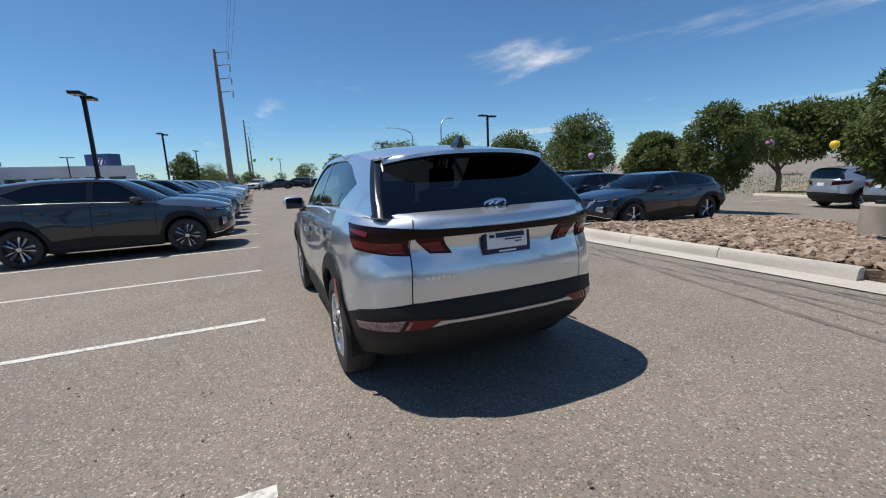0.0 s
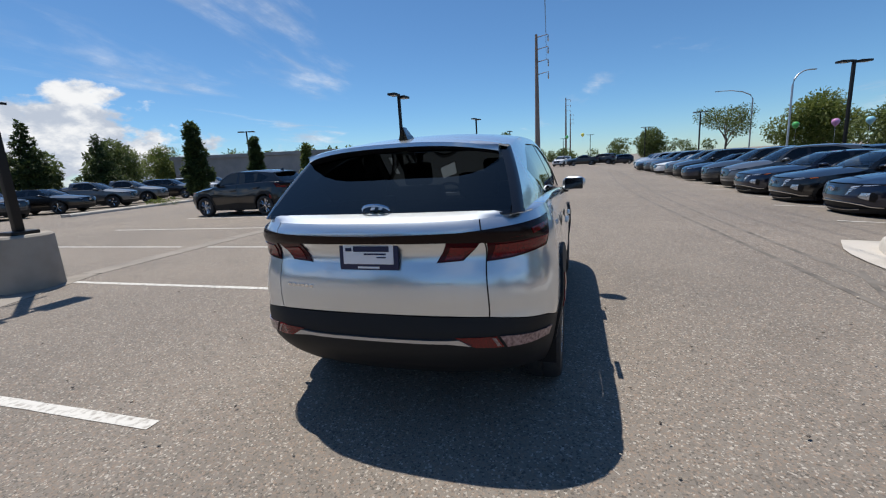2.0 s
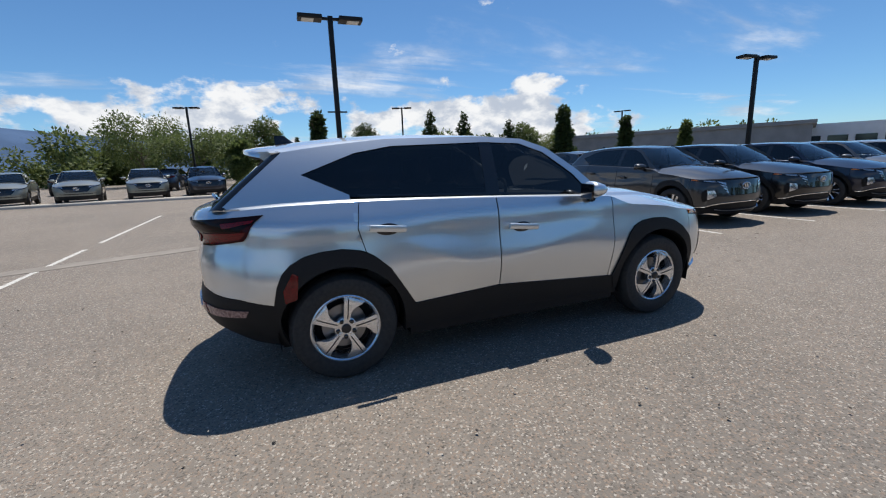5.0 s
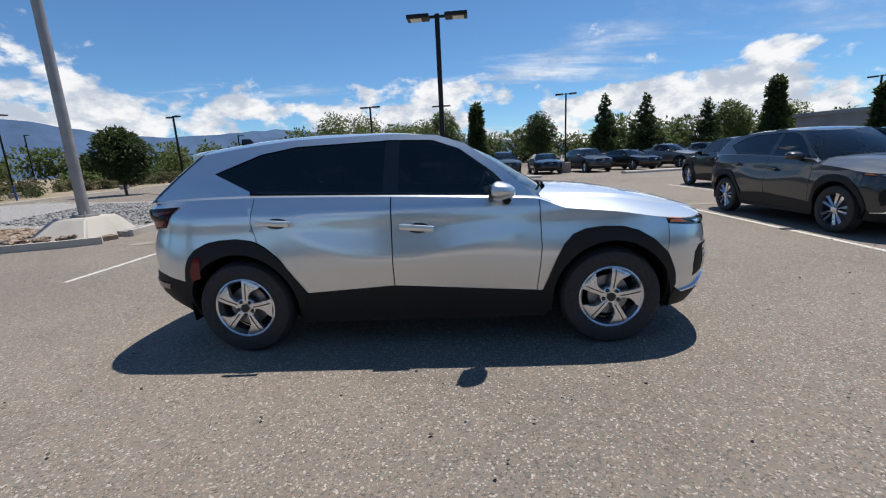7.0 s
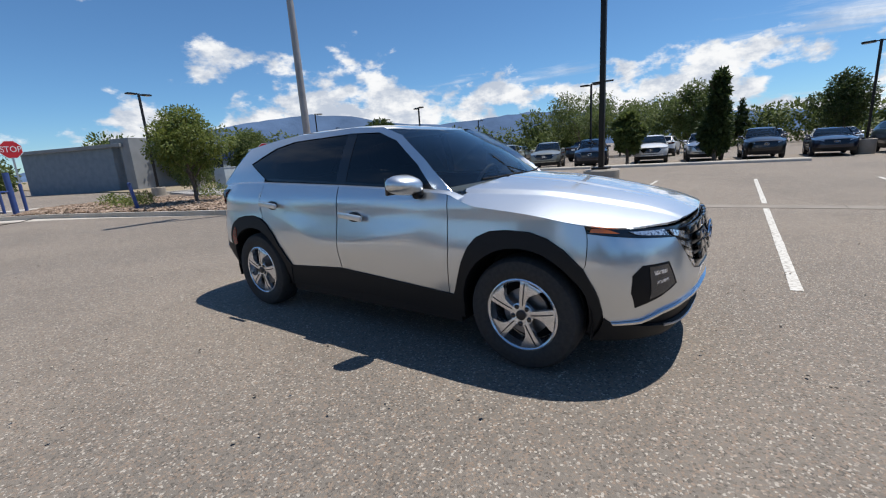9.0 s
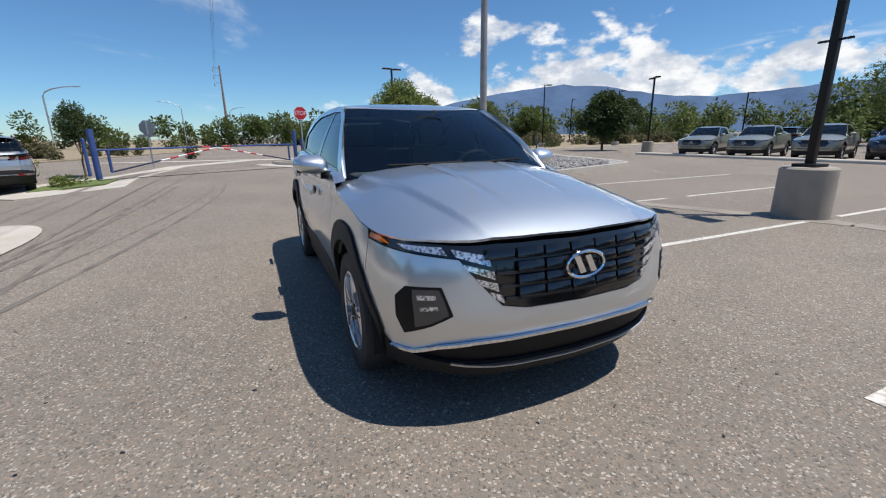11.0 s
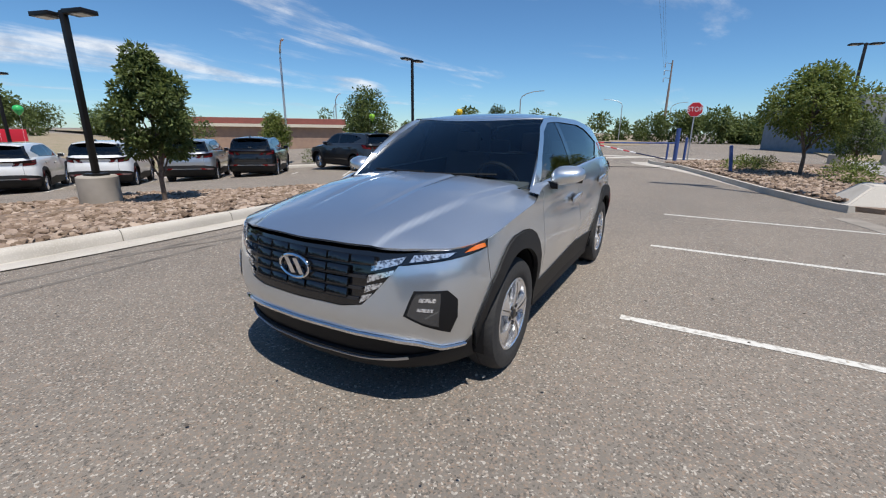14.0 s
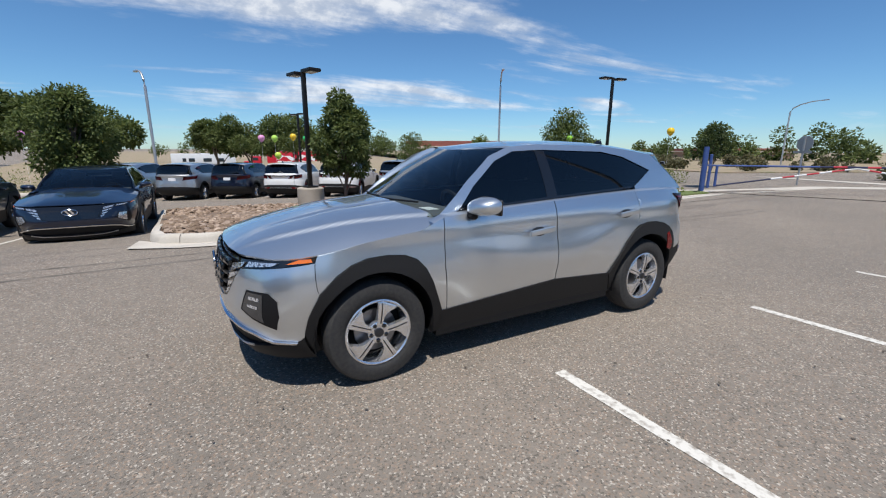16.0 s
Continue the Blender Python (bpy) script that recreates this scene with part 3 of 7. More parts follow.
def glasshouse(b, root, mat, step, doors, glass=None, quarter_glass=None):
    """Roof, pillars, screens and side windows."""
    d = b.d
    fine = step
    glass = glass or GLASS_DARK
    e = d["edge"]
    ef = [p for p in e if p[1] <= b.edge_z(d["roof_front"] - 0.12) + 0.001 and p[0] > 0]
    # roof skin
    rf, rr = d["roof_front"], d["roof_rear"]
    top = [(0.0, rf), (0.2, rf - 0.015), (0.38, rf - 0.055), (b.xg(rf - 0.12, b.edge_z(rf - 0.12)), rf - 0.12)]
    ys = [p[0] for p in e if rr + 0.02 < p[0] < rf - 0.14]
    sidep = [(b.xg(y, b.edge_z(y)), y) for y in ys]
    back = [(b.xg(rr + 0.02, b.edge_z(rr + 0.02)), rr + 0.02), (0.3, rr - 0.02), (0, rr - 0.03)]
    part("roof", patch(top + sidep + back, b.roof_fn, step * 1.3, 0, 0.01, True), mat, root)
    # front screen, pillars
    zt = lambda x: b.roof_fn(x, rf - 0.12 * min(1, abs(x) / 0.6) ** 2)[2] - 0.012
    def yedge(z):
        q = sorted([(p[1], p[0]) for p in e if p[0] > -0.3])
        return float(np.interp(z, [p[0] for p in q], [p[1] for p in q]))
    zs = np.linspace(d["belt_z"] - 0.03, zt(0.55) - 0.005, 9)
    xw = lambda z: b.xg(yedge(z), z) - 0.030
    scr = [(0, zs[0] - 0.02)] + [(xw(z), float(z)) for z in zs] + [(0.36, zt(0.36)), (0.2, zt(0.2)), (0, zt(0))]
    part("windscreen", patch(scr, b.screen, step * 1.3, 0, 0.004, True), GLASS, root, "clear laminated windscreen")
    A = [b.side(yedge(z), z) for z in zs]
    B = [b.screen(xw(z), z) for z in zs]
    B = [(p[0] + 0.004, p[1] - 0.002, p[2]) for p in B]
    strips(root, "front_pillar", A, B, 0.008, (0, -0.3, 0.9), mat)
    xs = np.linspace(0, xw(zs[-1]), 9)
    part("roof_header", strip([b.roof_fn(x, rf - 0.12 * min(1, x / 0.6) ** 2) for x in xs], [b.screen(x, zt(x)) for x in xs], True, 0.0, (0, -1, 0.9)), mat, root)
    # rear screen, pillars
    ds = d["dside"]
    q = sorted([(p[1], p[0]) for p in ds])
    yd = lambda z: float(np.interp(z, [p[0] for p in q], [p[1] for p in q]))
    zr = np.linspace(q[0][0] - 0.02, q[-1][0], 7)
    xr = lambda z: b.xg(yd(z), z) - 0.052
    ztr = q[-1][0] + 0.01
    rg = [(0, zr[0])] + [(xr(z), float(z)) for z in zr] + [(0.3, ztr + 0.035), (0, ztr + 0.04)]
    part("rear_screen", patch(rg, b.rear, step * 1.3, 0, 0.004, True), glass, root, "dark tinted rear screen")
    A = [b.side(yd(z), z) for z in zr]
    B = [b.rear(xr(z), z) for z in zr]
    strips(root, "rear_pillar", A, B, 0.012, (0, -1.2, 0.9), GLOSSBLACK)
    # side frame ring with the windows let in
    outer = [p for p in e] + ds[1:]
    pair(root, "window_frame", outer + d["frame_in"], b.side, step, mat, 0.0, 0.0)
    for nm, poly in doors:
        pair(root, nm, poly, b.side, step * 1.5, glass, -0.008, 0.0, "dark tinted side window")
    pair(root, "pillar_trim", d["bpillar"], b.side, step * 2, GLOSSBLACK, -0.005, 0.004)
    if "belt_trim" in d:
        pair(root, "belt_moulding", d["belt_trim"], b.side, step * 2, GLOSSBLACK, 0.003, 0.006)
    # shoulder between shell and glass
    us = np.linspace(b.S(d["cowl"] + 0.02), b.len, 40)
    A, B = [], []
    for u in us:
        p = b.L(u, 9)
        A.append(p)
        yy = p[1]
        lim = d["dside"][-1][0]
        if yy > lim:
            B.append((b.xg(yy, p[2] + 0.02) - 0.002, yy, p[2] + 0.015))
        else:
            z = zr[0] + 0.02
            x = min(abs(p[0]), xr(z) + 0.03)
            B.append((x, b.rear(x, z)[1] + 0.004, z))
    part("shoulder", strip(A, B, True, 0.006, (0, -0.4, 0.8)), mat, root)


def cabin(root, b, wheel_side=-1):
    """Dashboard, seats, headrests, steering wheel: seen through the glass."""
    bm = bmesh.new()
    box(bm, -0.72, 0.72, 0.52, 1.0, 0.7, 1.10, 0.04)
    dash = part("dashboard", bm, INTERIOR, root)
    for sx in (-0.37, 0.37):
        bm = bmesh.new()
        box(bm, -0.25, 0.25, -0.3, 0.25, 0.5, 0.68, 0.05, Matrix.Translation((sx, 0, 0)))
        box(bm, -0.24, 0.24, -0.09, 0.06, 0.0, 0.66, 0.05, Matrix.Translation((sx, -0.30, 0.62)) @ Matrix.Rotation(radians(14), 4, "X"))
        box(bm, -0.13, 0.13, -0.05, 0.05, 0.0, 0.20, 0.04, Matrix.Translation((sx, -0.45, 1.27)) @ Matrix.Rotation(radians(8), 4, "X"))
        part("front_seat", bm, INTERIOR, root, "black cloth seat")
    bm = bmesh.new()
    box(bm, -0.64, 0.64, -1.25, -0.75, 0.5, 0.68, 0.05)
    box(bm, -0.64, 0.64, -0.08, 0.06, 0.0, 0.60, 0.05, Matrix.Translation((0, -1.28, 0.62)) @ Matrix.Rotation(radians(16), 4, "X"))
    for sx in (-0.4, 0.4):
        box(bm, -0.13, 0.13, -0.05, 0.05, 0.0, 0.16, 0.04, Matrix.Translation((sx, -1.42, 1.22)))
    part("rear_seat", bm, INTERIOR, root, "black cloth bench seat")
    bm = bmesh.new()
    m = Matrix.Translation((wheel_side * 0.37, 0.46, 1.06)) @ Matrix.Rotation(radians(66), 4, "X")
    n = 28
    tube(bm, [m @ Vector((0.185 * math.cos(2 * math.pi * i / n), 0.185 * math.sin(2 * math.pi * i / n), 0)) for i in range(n + 1)], 0.016, 8)
    box(bm, -0.17, 0.17, -0.03, 0.03, -0.02, 0.01, 0.008, m)
    box(bm, -0.02, 0.02, -0.17, 0, -0.02, 0.01, 0.008, m)
    part("steering_wheel", bm, TRIM, root)


def shell_core(b, root, yr, yf, r=0.42, step=0.09):
    """Dark inner skin behind the panel gaps, wheel housings and floor."""
    hz = 0.37
    poly = [(b.F(0), 0.26)]
    for cy in (yf, yr):
        poly += [(b.S(y), z) for y, z in arc(cy, hz, r, -12, 192, 14)]
    poly += [(b.len, 0.28), (b.len, 1.4), (0, 1.4)]
    part("inner_body", patch(poly, b.L, step, -0.016, 0.0, True), TRIM, root)
    for sx in (1, -1):
        for cy in (yf, yr):
            bm = bmesh.new()
            pts = arc(cy, hz, r + 0.004, -14, 194, 16)
            xo = 0.90
            a = [bm.verts.new((sx * xo, y, z)) for y, z in pts]
            c = [bm.verts.new((sx * 0.55, y, z)) for y, z in pts]
            for i in range(len(pts) - 1):
                bm.faces.new((a[i], a[i + 1], c[i + 1], c[i]))
            bm.faces.new(c)
            part("wheel_housing", bm, TRIM, root)
    bm = bmesh.new()
    box(bm, -0.70, 0.70, yr - 0.40, yf + 0.5, 0.22, 0.34)
    box(bm, -0.56, 0.56, yf - 0.45, yf + 0.6, 0.3, 0.84)
    box(bm, -0.50, 0.50, yf + 0.4, yf + 0.68, 0.27, 0.30)
    box(bm, -0.87, 0.87, yr + 0.46, yf - 0.46, 0.22, 0.45)
    box(bm, -0.72, 0.72, yr - 0.55, yr + 0.5, 0.32, 0.55)
    part("underbody", bm, TRIM, root)


def mirror_parts(root, mat, x, y, z, s=1.0):
    for sx in (1, -1):
        bm = bmesh.new()
        bmesh.ops.create_uvsphere(bm, u_segments=20, v_segments=12, radius=1)
        for v in bm.verts:
            c = Vector([math.copysign(abs(q) ** 0.72, q) for q in v.co])
            back = c.y < 0
            tall = 0.076 - 0.013 * c.x
            px = c.x * 0.116
            v.co = Vector((sx * (x + px), y + c.y * (0.05 if back else 0.115) - 0.055 * (c.x + 1) * 0.5, z + 0.012 * c.x + c.z * tall * (1.0 if c.z > 0 else 0.8) * (1.0 if back else 1 - 0.35 * c.y)))
        cap = part("mirror_cap", bm, mat, root, "painted door mirror")
        bm = bmesh.new()
        box(bm, -0.092, 0.092, -0.010, 0.010, -0.056, 0.060, 0.01, Matrix.Translation((sx * x, y - 0.076, z)) @ Matrix.Rotation(-sx * 0.22, 4, "Z"))
        part("mirror_glass", bm, GLOSSBLACK, cap)
        bm = bmesh.new()
        tube(bm, [(sx * (x - 0.22), y + 0.06, z - 0.075), (sx * (x - 0.06), y + 0.03, z - 0.062)], 0.028, 8, 0.03)
        part("mirror_arm", bm, TRIM, cap)


def oval_badge(root, centre, rx, rz, face, mat=CHROME, tilt=0, name="badge"):
    """A plain oval ring with two slanting bars, standing proud of the panel."""
    bm = bmesh.new()
    m = Matrix.Translation(centre) @ Matrix.Rotation(radians(tilt), 4, "X")
    n = 36
    tube(bm, [m @ Vector((rx * math.cos(2 * math.pi * i / n), face * 0.006, rz * math.sin(2 * math.pi * i / n))) for i in range(n + 1)], 0.0085, 6)
    for x0 in (-0.42, 0.42):
        pts = [((x0 * 0.7 - 0.34) * rx, -0.62 * rz), ((x0 * 0.7 - 0.04) * rx, -0.70 * rz), ((x0 * 0.7 + 0.38) * rx, 0.66 * rz), ((x0 * 0.7 + 0.08) * rx, 0.70 * rz)]
        prism(bm, [(p[0], p[1]) for p in pts], -0.003, 0.009, m @ Matrix.Rotation(radians(90), 4, "X") @ Matrix.Diagonal((1, 1, -face, 1)))
    return part(name, bm, mat, root, "chrome oval badge")



# ---------------------------------------------------------------- the compact SUV design
SUV["frame_in"] = [(-2.0, 1.185), (-1.27, 1.205), (-1.27, 1.237), (-1.56, 1.378), (-1.2, 1.508), (-0.93, 1.552), (-0.2, 1.567), (0.11, 1.552), (0.31, 1.478), (0.55, 1.298), (0.70, 1.137), (0.80, 1.105)]
SUV["bpillar"] = [(-0.155, 1.17), (-0.135, 1.57), (-0.24, 1.57), (-0.27, 1.17)]
SUV["belt_trim"] = [(0.74, 1.108), (0.70, 1.142), (-0.2, 1.19), (-1.22, 1.236), (-1.22, 1.222), (-0.2, 1.174), (0.7, 1.122)]
SUV_WINDOWS = [("front_window", [(0.71, 1.12), (0.57, 1.29), (0.32, 1.482), (0.11, 1.555), (-0.15, 1.57), (-0.17, 1.17)]),
               ("rear_window", [(-0.25, 1.17), (-0.23, 1.57), (-0.93, 1.556), (-0.99, 1.19)]),
               ("quarter_window", [(-0.99, 1.19), (-0.93, 1.556), (-1.2, 1.512), (-1.575, 1.38), (-1.28, 1.228)])]
REAR_ARCH = [(-1.805, 0.56), (-1.785, 0.70), (-1.745, 0.778), (-1.69, 0.832), (-1.60, 0.876), (-1.50, 0.894), (-1.36, 0.900), (-1.25, 0.880), (-1.15, 0.828), (-1.05, 0.735), (-0.88, 0.46)]
FRONT_ARCH = [(0.885, 0.42), (0.98, 0.67), (1.03, 0.768), (1.09, 0.836), (1.18, 0.875), (1.30, 0.888), (1.45, 0.882), (1.56, 0.850), (1.66, 0.790), (1.76, 0.69), (1.86, 0.44)]


def suv(name, mat, wheel, hero=False, clad=CLAD, glass=None, step=None, warp=None):
    """A compact SUV, nose towards +y, wheels on z = 0."""
    b = Body(SUV)
    st = step or (0.035 if hero else 0.11)
    S, F, R = b.S, b.F, b.R
    root = new(name)
    chain = [(F(0), 0.60), (F(0.30), 0.603), (F(0.42), 0.625), (F(0.48), 0.69), (F(0.60), 0.835), (S(1.97), 0.865), (S(1.80), 0.885)]
    low = [(S(1.868), 0.40), (S(1.91), 0.378), (F(0.80), 0.390), (F(0.70), 0.434), (F(0.55), 0.462), (F(0.3), 0.474), (F(0), 0.476)]
    part("front_bumper", patch(chain + [(S(1.775), 0.72), (S(1.76), 0.69), (S(1.86), 0.44)] + low, b.L, st, 0, 0.012, True), mat, root)
    part("grille_panel", patch([(u, z + 0.004) for u, z in chain] + [(S(1.80), 1.3), (0, 1.3)], b.L, st, -0.006, 0.01, True), GLOSSBLACK, root, "gloss black grille and lamp panel")
    part("lower_intake", patch([(0, 0.315), (F(0.5), 0.318), (F(0.70), 0.330), (F(0.78), 0.352)] + [(u, z - 0.02) for u, z in low[1:]], b.L, st * 1.5, -0.03, 0.0, True), TRIM, root)
    part("chrome_strip", patch([(0, 0.458), (F(0.3), 0.456), (F(0.55), 0.443), (F(0.70), 0.415), (F(0.80), 0.374), (S(1.92), 0.366)] + [(u, z - 0.002) for u, z in low[1:]], b.L, st, 0.016, 0.024, True), CHROME, root, "bright silver bumper strip")
    part("front_lip", patch([(0, 0.225), (F(0.5), 0.23), (F(0.7), 0.25), (S(1.84), 0.25), (S(1.87), 0.405), (S(1.91), 0.372), (F(0.78), 0.350), (F(0.68), 0.332), (F(0.5), 0.322), (0, 0.32)], b.L, st, 0.006, 0.02, True), clad, root)
    part("skid_strip", patch([(0, 0.292), (F(0.45), 0.297), (F(0.66), 0.325), (F(0.655), 0.336), (F(0.45), 0.307), (0, 0.301)], b.L, st, 0.013, 0.01, True), SATIN, root)
    pair(root, "fender", [(S(0.847), 0.43)] + [(S(y), z + 0.004) for y, z in FRONT_ARCH[:-1]] + [(S(1.77), 0.72), (S(1.795), 0.887), (S(1.795), 1.3), (S(0.862), 1.3), (S(0.879), 0.75)], b.L, st, mat, 0, 0.012)
    pair(root, "front_door", [(S(0.855), 1.3), (S(0.872), 0.75), (S(0.84), 0.427), (S(-0.205), 0.502), (S(-0.195), 1.3)], b.L, st, mat, 0, 0.012)
    pair(root, "rear_door", [(S(-0.205), 1.3), (S(-0.213), 0.502), (S(-0.86), 0.462), (S(-0.88), 0.464), (S(-1.05), 0.741), (S(-1.15), 0.834), (S(-1.205), 0.868), (S(-1.245), 1.02), (S(-1.20), 1.3)], b.L, st, mat, 0, 0.012)
    pair(root, "quarter_panel", [(S(-1.212), 0.870)] + [(S(y), z + 0.004) for y, z in REAR_ARCH[7:0:-1]] + [(S(-1.805), 0.588), (S(-2.0), 0.645), (R(0.605), 0.689), (R(0.612), 0.9), (R(0.632), 1.3), (S(-1.205), 1.3), (S(-1.251), 1.02)], b.L, st, mat, 0, 0.012)
    part("tailgate", patch([(R(0.598), 0.690), (R(0.605), 0.9), (R(0.625), 1.3), (b.len, 1.3), (b.len, 0.700), (R(0.3), 0.699)], b.L, st, 0, 0.012, True), mat, root)
    part("rear_bumper", patch([(b.len, 0.30), (R(0.45), 0.302), (R(0.6), 0.315), (S(-1.95), 0.295), (S(-1.79), 0.28), (S(-1.80), 0.586), (S(-2.0), 0.640), (R(0.605), 0.684), (b.len, 0.696)], b.L, st, 0.0, 0.02, True), clad, root, "black textured rear bumper")
    part("bumper_strip", patch([(R(0.52), 0.548), (R(0.40), 0.560), (b.len, 0.562), (b.len, 0.578), (R(0.40), 0.577), (R(0.46), 0.580)], b.L, st, 0.012, 0.012, True), SATIN, root)
    for a, nm in ((FRONT_ARCH, "front_arch"), (REAR_ARCH, "rear_arch")):
        cy = 1.3775 if nm == "front_arch" else -1.3775
        pts = sorted(a, key=lambda p: p[0])
        inner = arc(cy, 0.37, 0.418, -8, 188, 18)
        inner = inner if inner[0][0] > inner[-1][0] else inner[::-1]
        pair(root, nm, [(S(y), z) for y, z in [(inner[-1][0] - 0.03, 0.29)] + pts + [(inner[0][0] + 0.03, 0.29)]] + [(S(y), z) for y, z in inner], b.L, st, clad, 0.014, 0.03, "black wheel arch moulding")
    pair(root, "sill", [(S(0.90), 0.425), (S(-0.21), 0.500), (S(-0.88), 0.46), (S(-0.97), 0.27), (S(0.97), 0.26)], b.L, st * 2, clad, 0.008, 0.03)
    # hood
    us = np.linspace(0, S(b.d["cowl"] + 0.02), 26)
    rimp = [b.L(u, 9) for u in us]
    poly = [(max(0.0, p[0] - (0.004 if i else 0)), p[1] - (0.006 if p[1] > 2.0 else 0)) for i, p in enumerate(rimp)] + [(0.845, 0.90), (0.80, 0.85), (0.74, 0.872), (0.45, 0.985), (0, 1.03)]
    part("hood", patch(poly, lambda x, y: (x, y, b.zh(x, y)), st * (0.55 if hero else 1.3), 0.001, 0.014, True), mat, root)
    xs = np.linspace(0, 0.74, 12)
    yb = [float(np.interp(x, [0, 0.45, 0.74], [1.03, 0.985, 0.90])) for x in xs]
    part("cowl_panel", strip([(x, y + 0.012, b.zh(x, y) - 0.012) for x, y in zip(xs, yb)], [(x, b.screen(x, 1.09)[1], 1.095) for x in xs], True, 0.0, (0, 0.9, 0.2)), TRIM, root)
    glasshouse(b, root, mat, st, SUV_WINDOWS, glass)
    # rear spoiler
    bm = bmesh.new()
    rows = []
    for i in range(17):
        x = -0.60 + 1.20 * i / 16
        e = 1 - 0.55 * (abs(x) / 0.575) ** 6
        y0 = -1.75 - 0.02 * (1 - (x / 0.6) ** 2)
        z0 = b.roof_fn(x, max(-1.75, y0))[2]
        rows.append([bm.verts.new(p) for p in ((x, y0 + 0.05, b.roof_fn(x, y0 + 0.05)[2] + 0.002), (x, y0 - 0.05, z0 - 0.004), (x, y0 - 0.135 * e, z0 - 0.018), (x, y0 - 0.14 * e, z0 - 0.040), (x, y0 - 0.02, z0 - 0.058), (x, y0 + 0.08, z0 - 0.06))])
    for r0, r1 in zip(rows, rows[1:]):
        for k in range(5):
            bm.faces.new((r0[k], r0[k + 1], r1[k + 1], r1[k]))
    bm.faces.new(rows[0])
    bm.faces.new(rows[-1])
    bmesh.ops.recalc_face_normals(bm, faces=bm.faces)
    sp = part("roof_spoiler", bm, mat, root)
    sp.data.materials.append(TRIM)
    for f in sp.data.polygons:
        if f.index < 80 and f.index % 5 > 2:
            f.material_index = 1
    shell_core(b, root, -1.3775, 1.3775)
    cabin(root, b)
    mirror_parts(root, mat, 0.985, 0.60, 1.165)
    for y, z in ((-1.06, 1.012), (-0.015, 0.935)):
        for sx in (1, -1):
            x = b.L(S(y), z)[0]
            bm = bmesh.new()
            box(bm, -0.010, 0.016, -0.125, 0.125, -0.022, 0.022, 0.010, Matrix.Translation((sx * (x + 0.040), y, z)) @ Matrix.Rotation(radians(-6), 4, "X"))
            h = part("door_handle", bm, mat, root, "body-coloured door handle")
            # no hollow here: a dark disc paints the shade behind the grip
            bm = bmesh.new()
            lathe(bm, [(0.0, 0.005), (0.040, 0.004), (0.048, -0.001)], 20, "x", Matrix.Translation((sx * (x + 0.004), y + 0.01, z - 0.010)) @ Matrix.Diagonal((sx, 1.7, 0.85, 1)))
            part("handle_recess", bm, ALLOY_DARK, h)
    # lamps
    DRL = [[(F(0.462), 0.800), (F(0.61), 0.846), (F(0.632), 0.880), (F(0.470), 0.846)],
           [(F(0.645), 0.852), (F(0.80), 0.872), (F(0.825), 0.892), (F(0.665), 0.886)],
           [(F(0.444), 0.742), (F(0.572), 0.792), (F(0.59), 0.818), (F(0.450), 0.780)],
           [(F(0.430), 0.688), (F(0.508), 0.722), (F(0.528), 0.752), (F(0.436), 0.726)],
           [(F(0.410), 0.636), (F(0.453), 0.660), (F(0.474), 0.692), (F(0.416), 0.672)]]
    lamp_cells(b, root, DRL, LAMP, "running_lamp", 0.004, 0.04, "clear faceted running lamp")
    lamp_cells(b, root, [[(S(1.965), 0.884), (S(1.815), 0.893), (S(1.83), 0.912), (S(1.90), 0.914)]], AMBER, "turn_signal", 0.004, 0.05, "amber corner lens")
    lamp_cells(b, root, [[(F(0.635), 0.588), (F(0.72), 0.535), (F(0.825), 0.470), (F(0.845), 0.56), (F(0.835), 0.66), (F(0.80), 0.712), (F(0.668), 0.716), (F(0.65), 0.66)]], TRIM, "headlamp_pocket", 0.003, 0.05, "black headlamp housing")
    lamp_cells(b, root, [[(F(0.650), 0.592), (F(0.72), 0.550), (F(0.785), 0.520), (F(0.775), 0.70), (F(0.678), 0.704), (F(0.662), 0.66)]], LAMP if not hero else material("headlamp lens", (0.05, 0.052, 0.055), 0.08, 0.3, 0.5, 1.0), "headlamp", 0.006, 0.05, "clear headlamp lens")
    if hero:
        lamp_cells(b, root, [[(F(0.688), 0.614), (F(0.756), 0.604), (F(0.756), 0.622), (F(0.69), 0.630)], [(F(0.69), 0.660), (F(0.760), 0.655), (F(0.760), 0.676), (F(0.692), 0.680)]], LAMP, "lamp_element", 0.0085, 0.05)
    lamp_cells(b, root, [[(b.len, 1.074), (R(0.42), 1.072), (R(0.56), 1.068), (R(0.66), 1.062), (S(-1.97), 1.06), (S(-1.87), 1.10), (S(-1.81), 1.148), (R(0.7), 1.126), (R(0.5), 1.114), (b.len, 1.108)]], RED_BAR, "tail_light_bar", 0.010, 0.03, "smoked red light bar")
    lamp_cells(b, root, [[(R(0.365), 0.962), (R(0.50), 0.970), (R(0.605), 1.076), (R(0.435), 1.078)], [(R(0.612), 0.962), (R(0.72), 0.968), (S(-1.97), 1.0), (S(-1.83), 1.135), (R(0.68), 1.068), (R(0.625), 1.066)]], RED_DARK, "tail_lamp", 0.0085, 0.03, "dark red tail lamp")
    lamp_cells(b, root, [[(R(0.405), 0.974), (R(0.492), 0.980), (R(0.565), 1.042), (R(0.445), 1.05)], [(R(0.63), 0.974), (R(0.72), 0.980), (S(-1.99), 1.012), (S(-1.93), 1.055), (R(0.66), 1.05)], [(S(-2.05), 1.078), (S(-1.88), 1.104), (S(-1.86), 1.120), (S(-2.05), 1.106)]], RED, "lit_segment", 0.013, 0.03, "red lens segment")
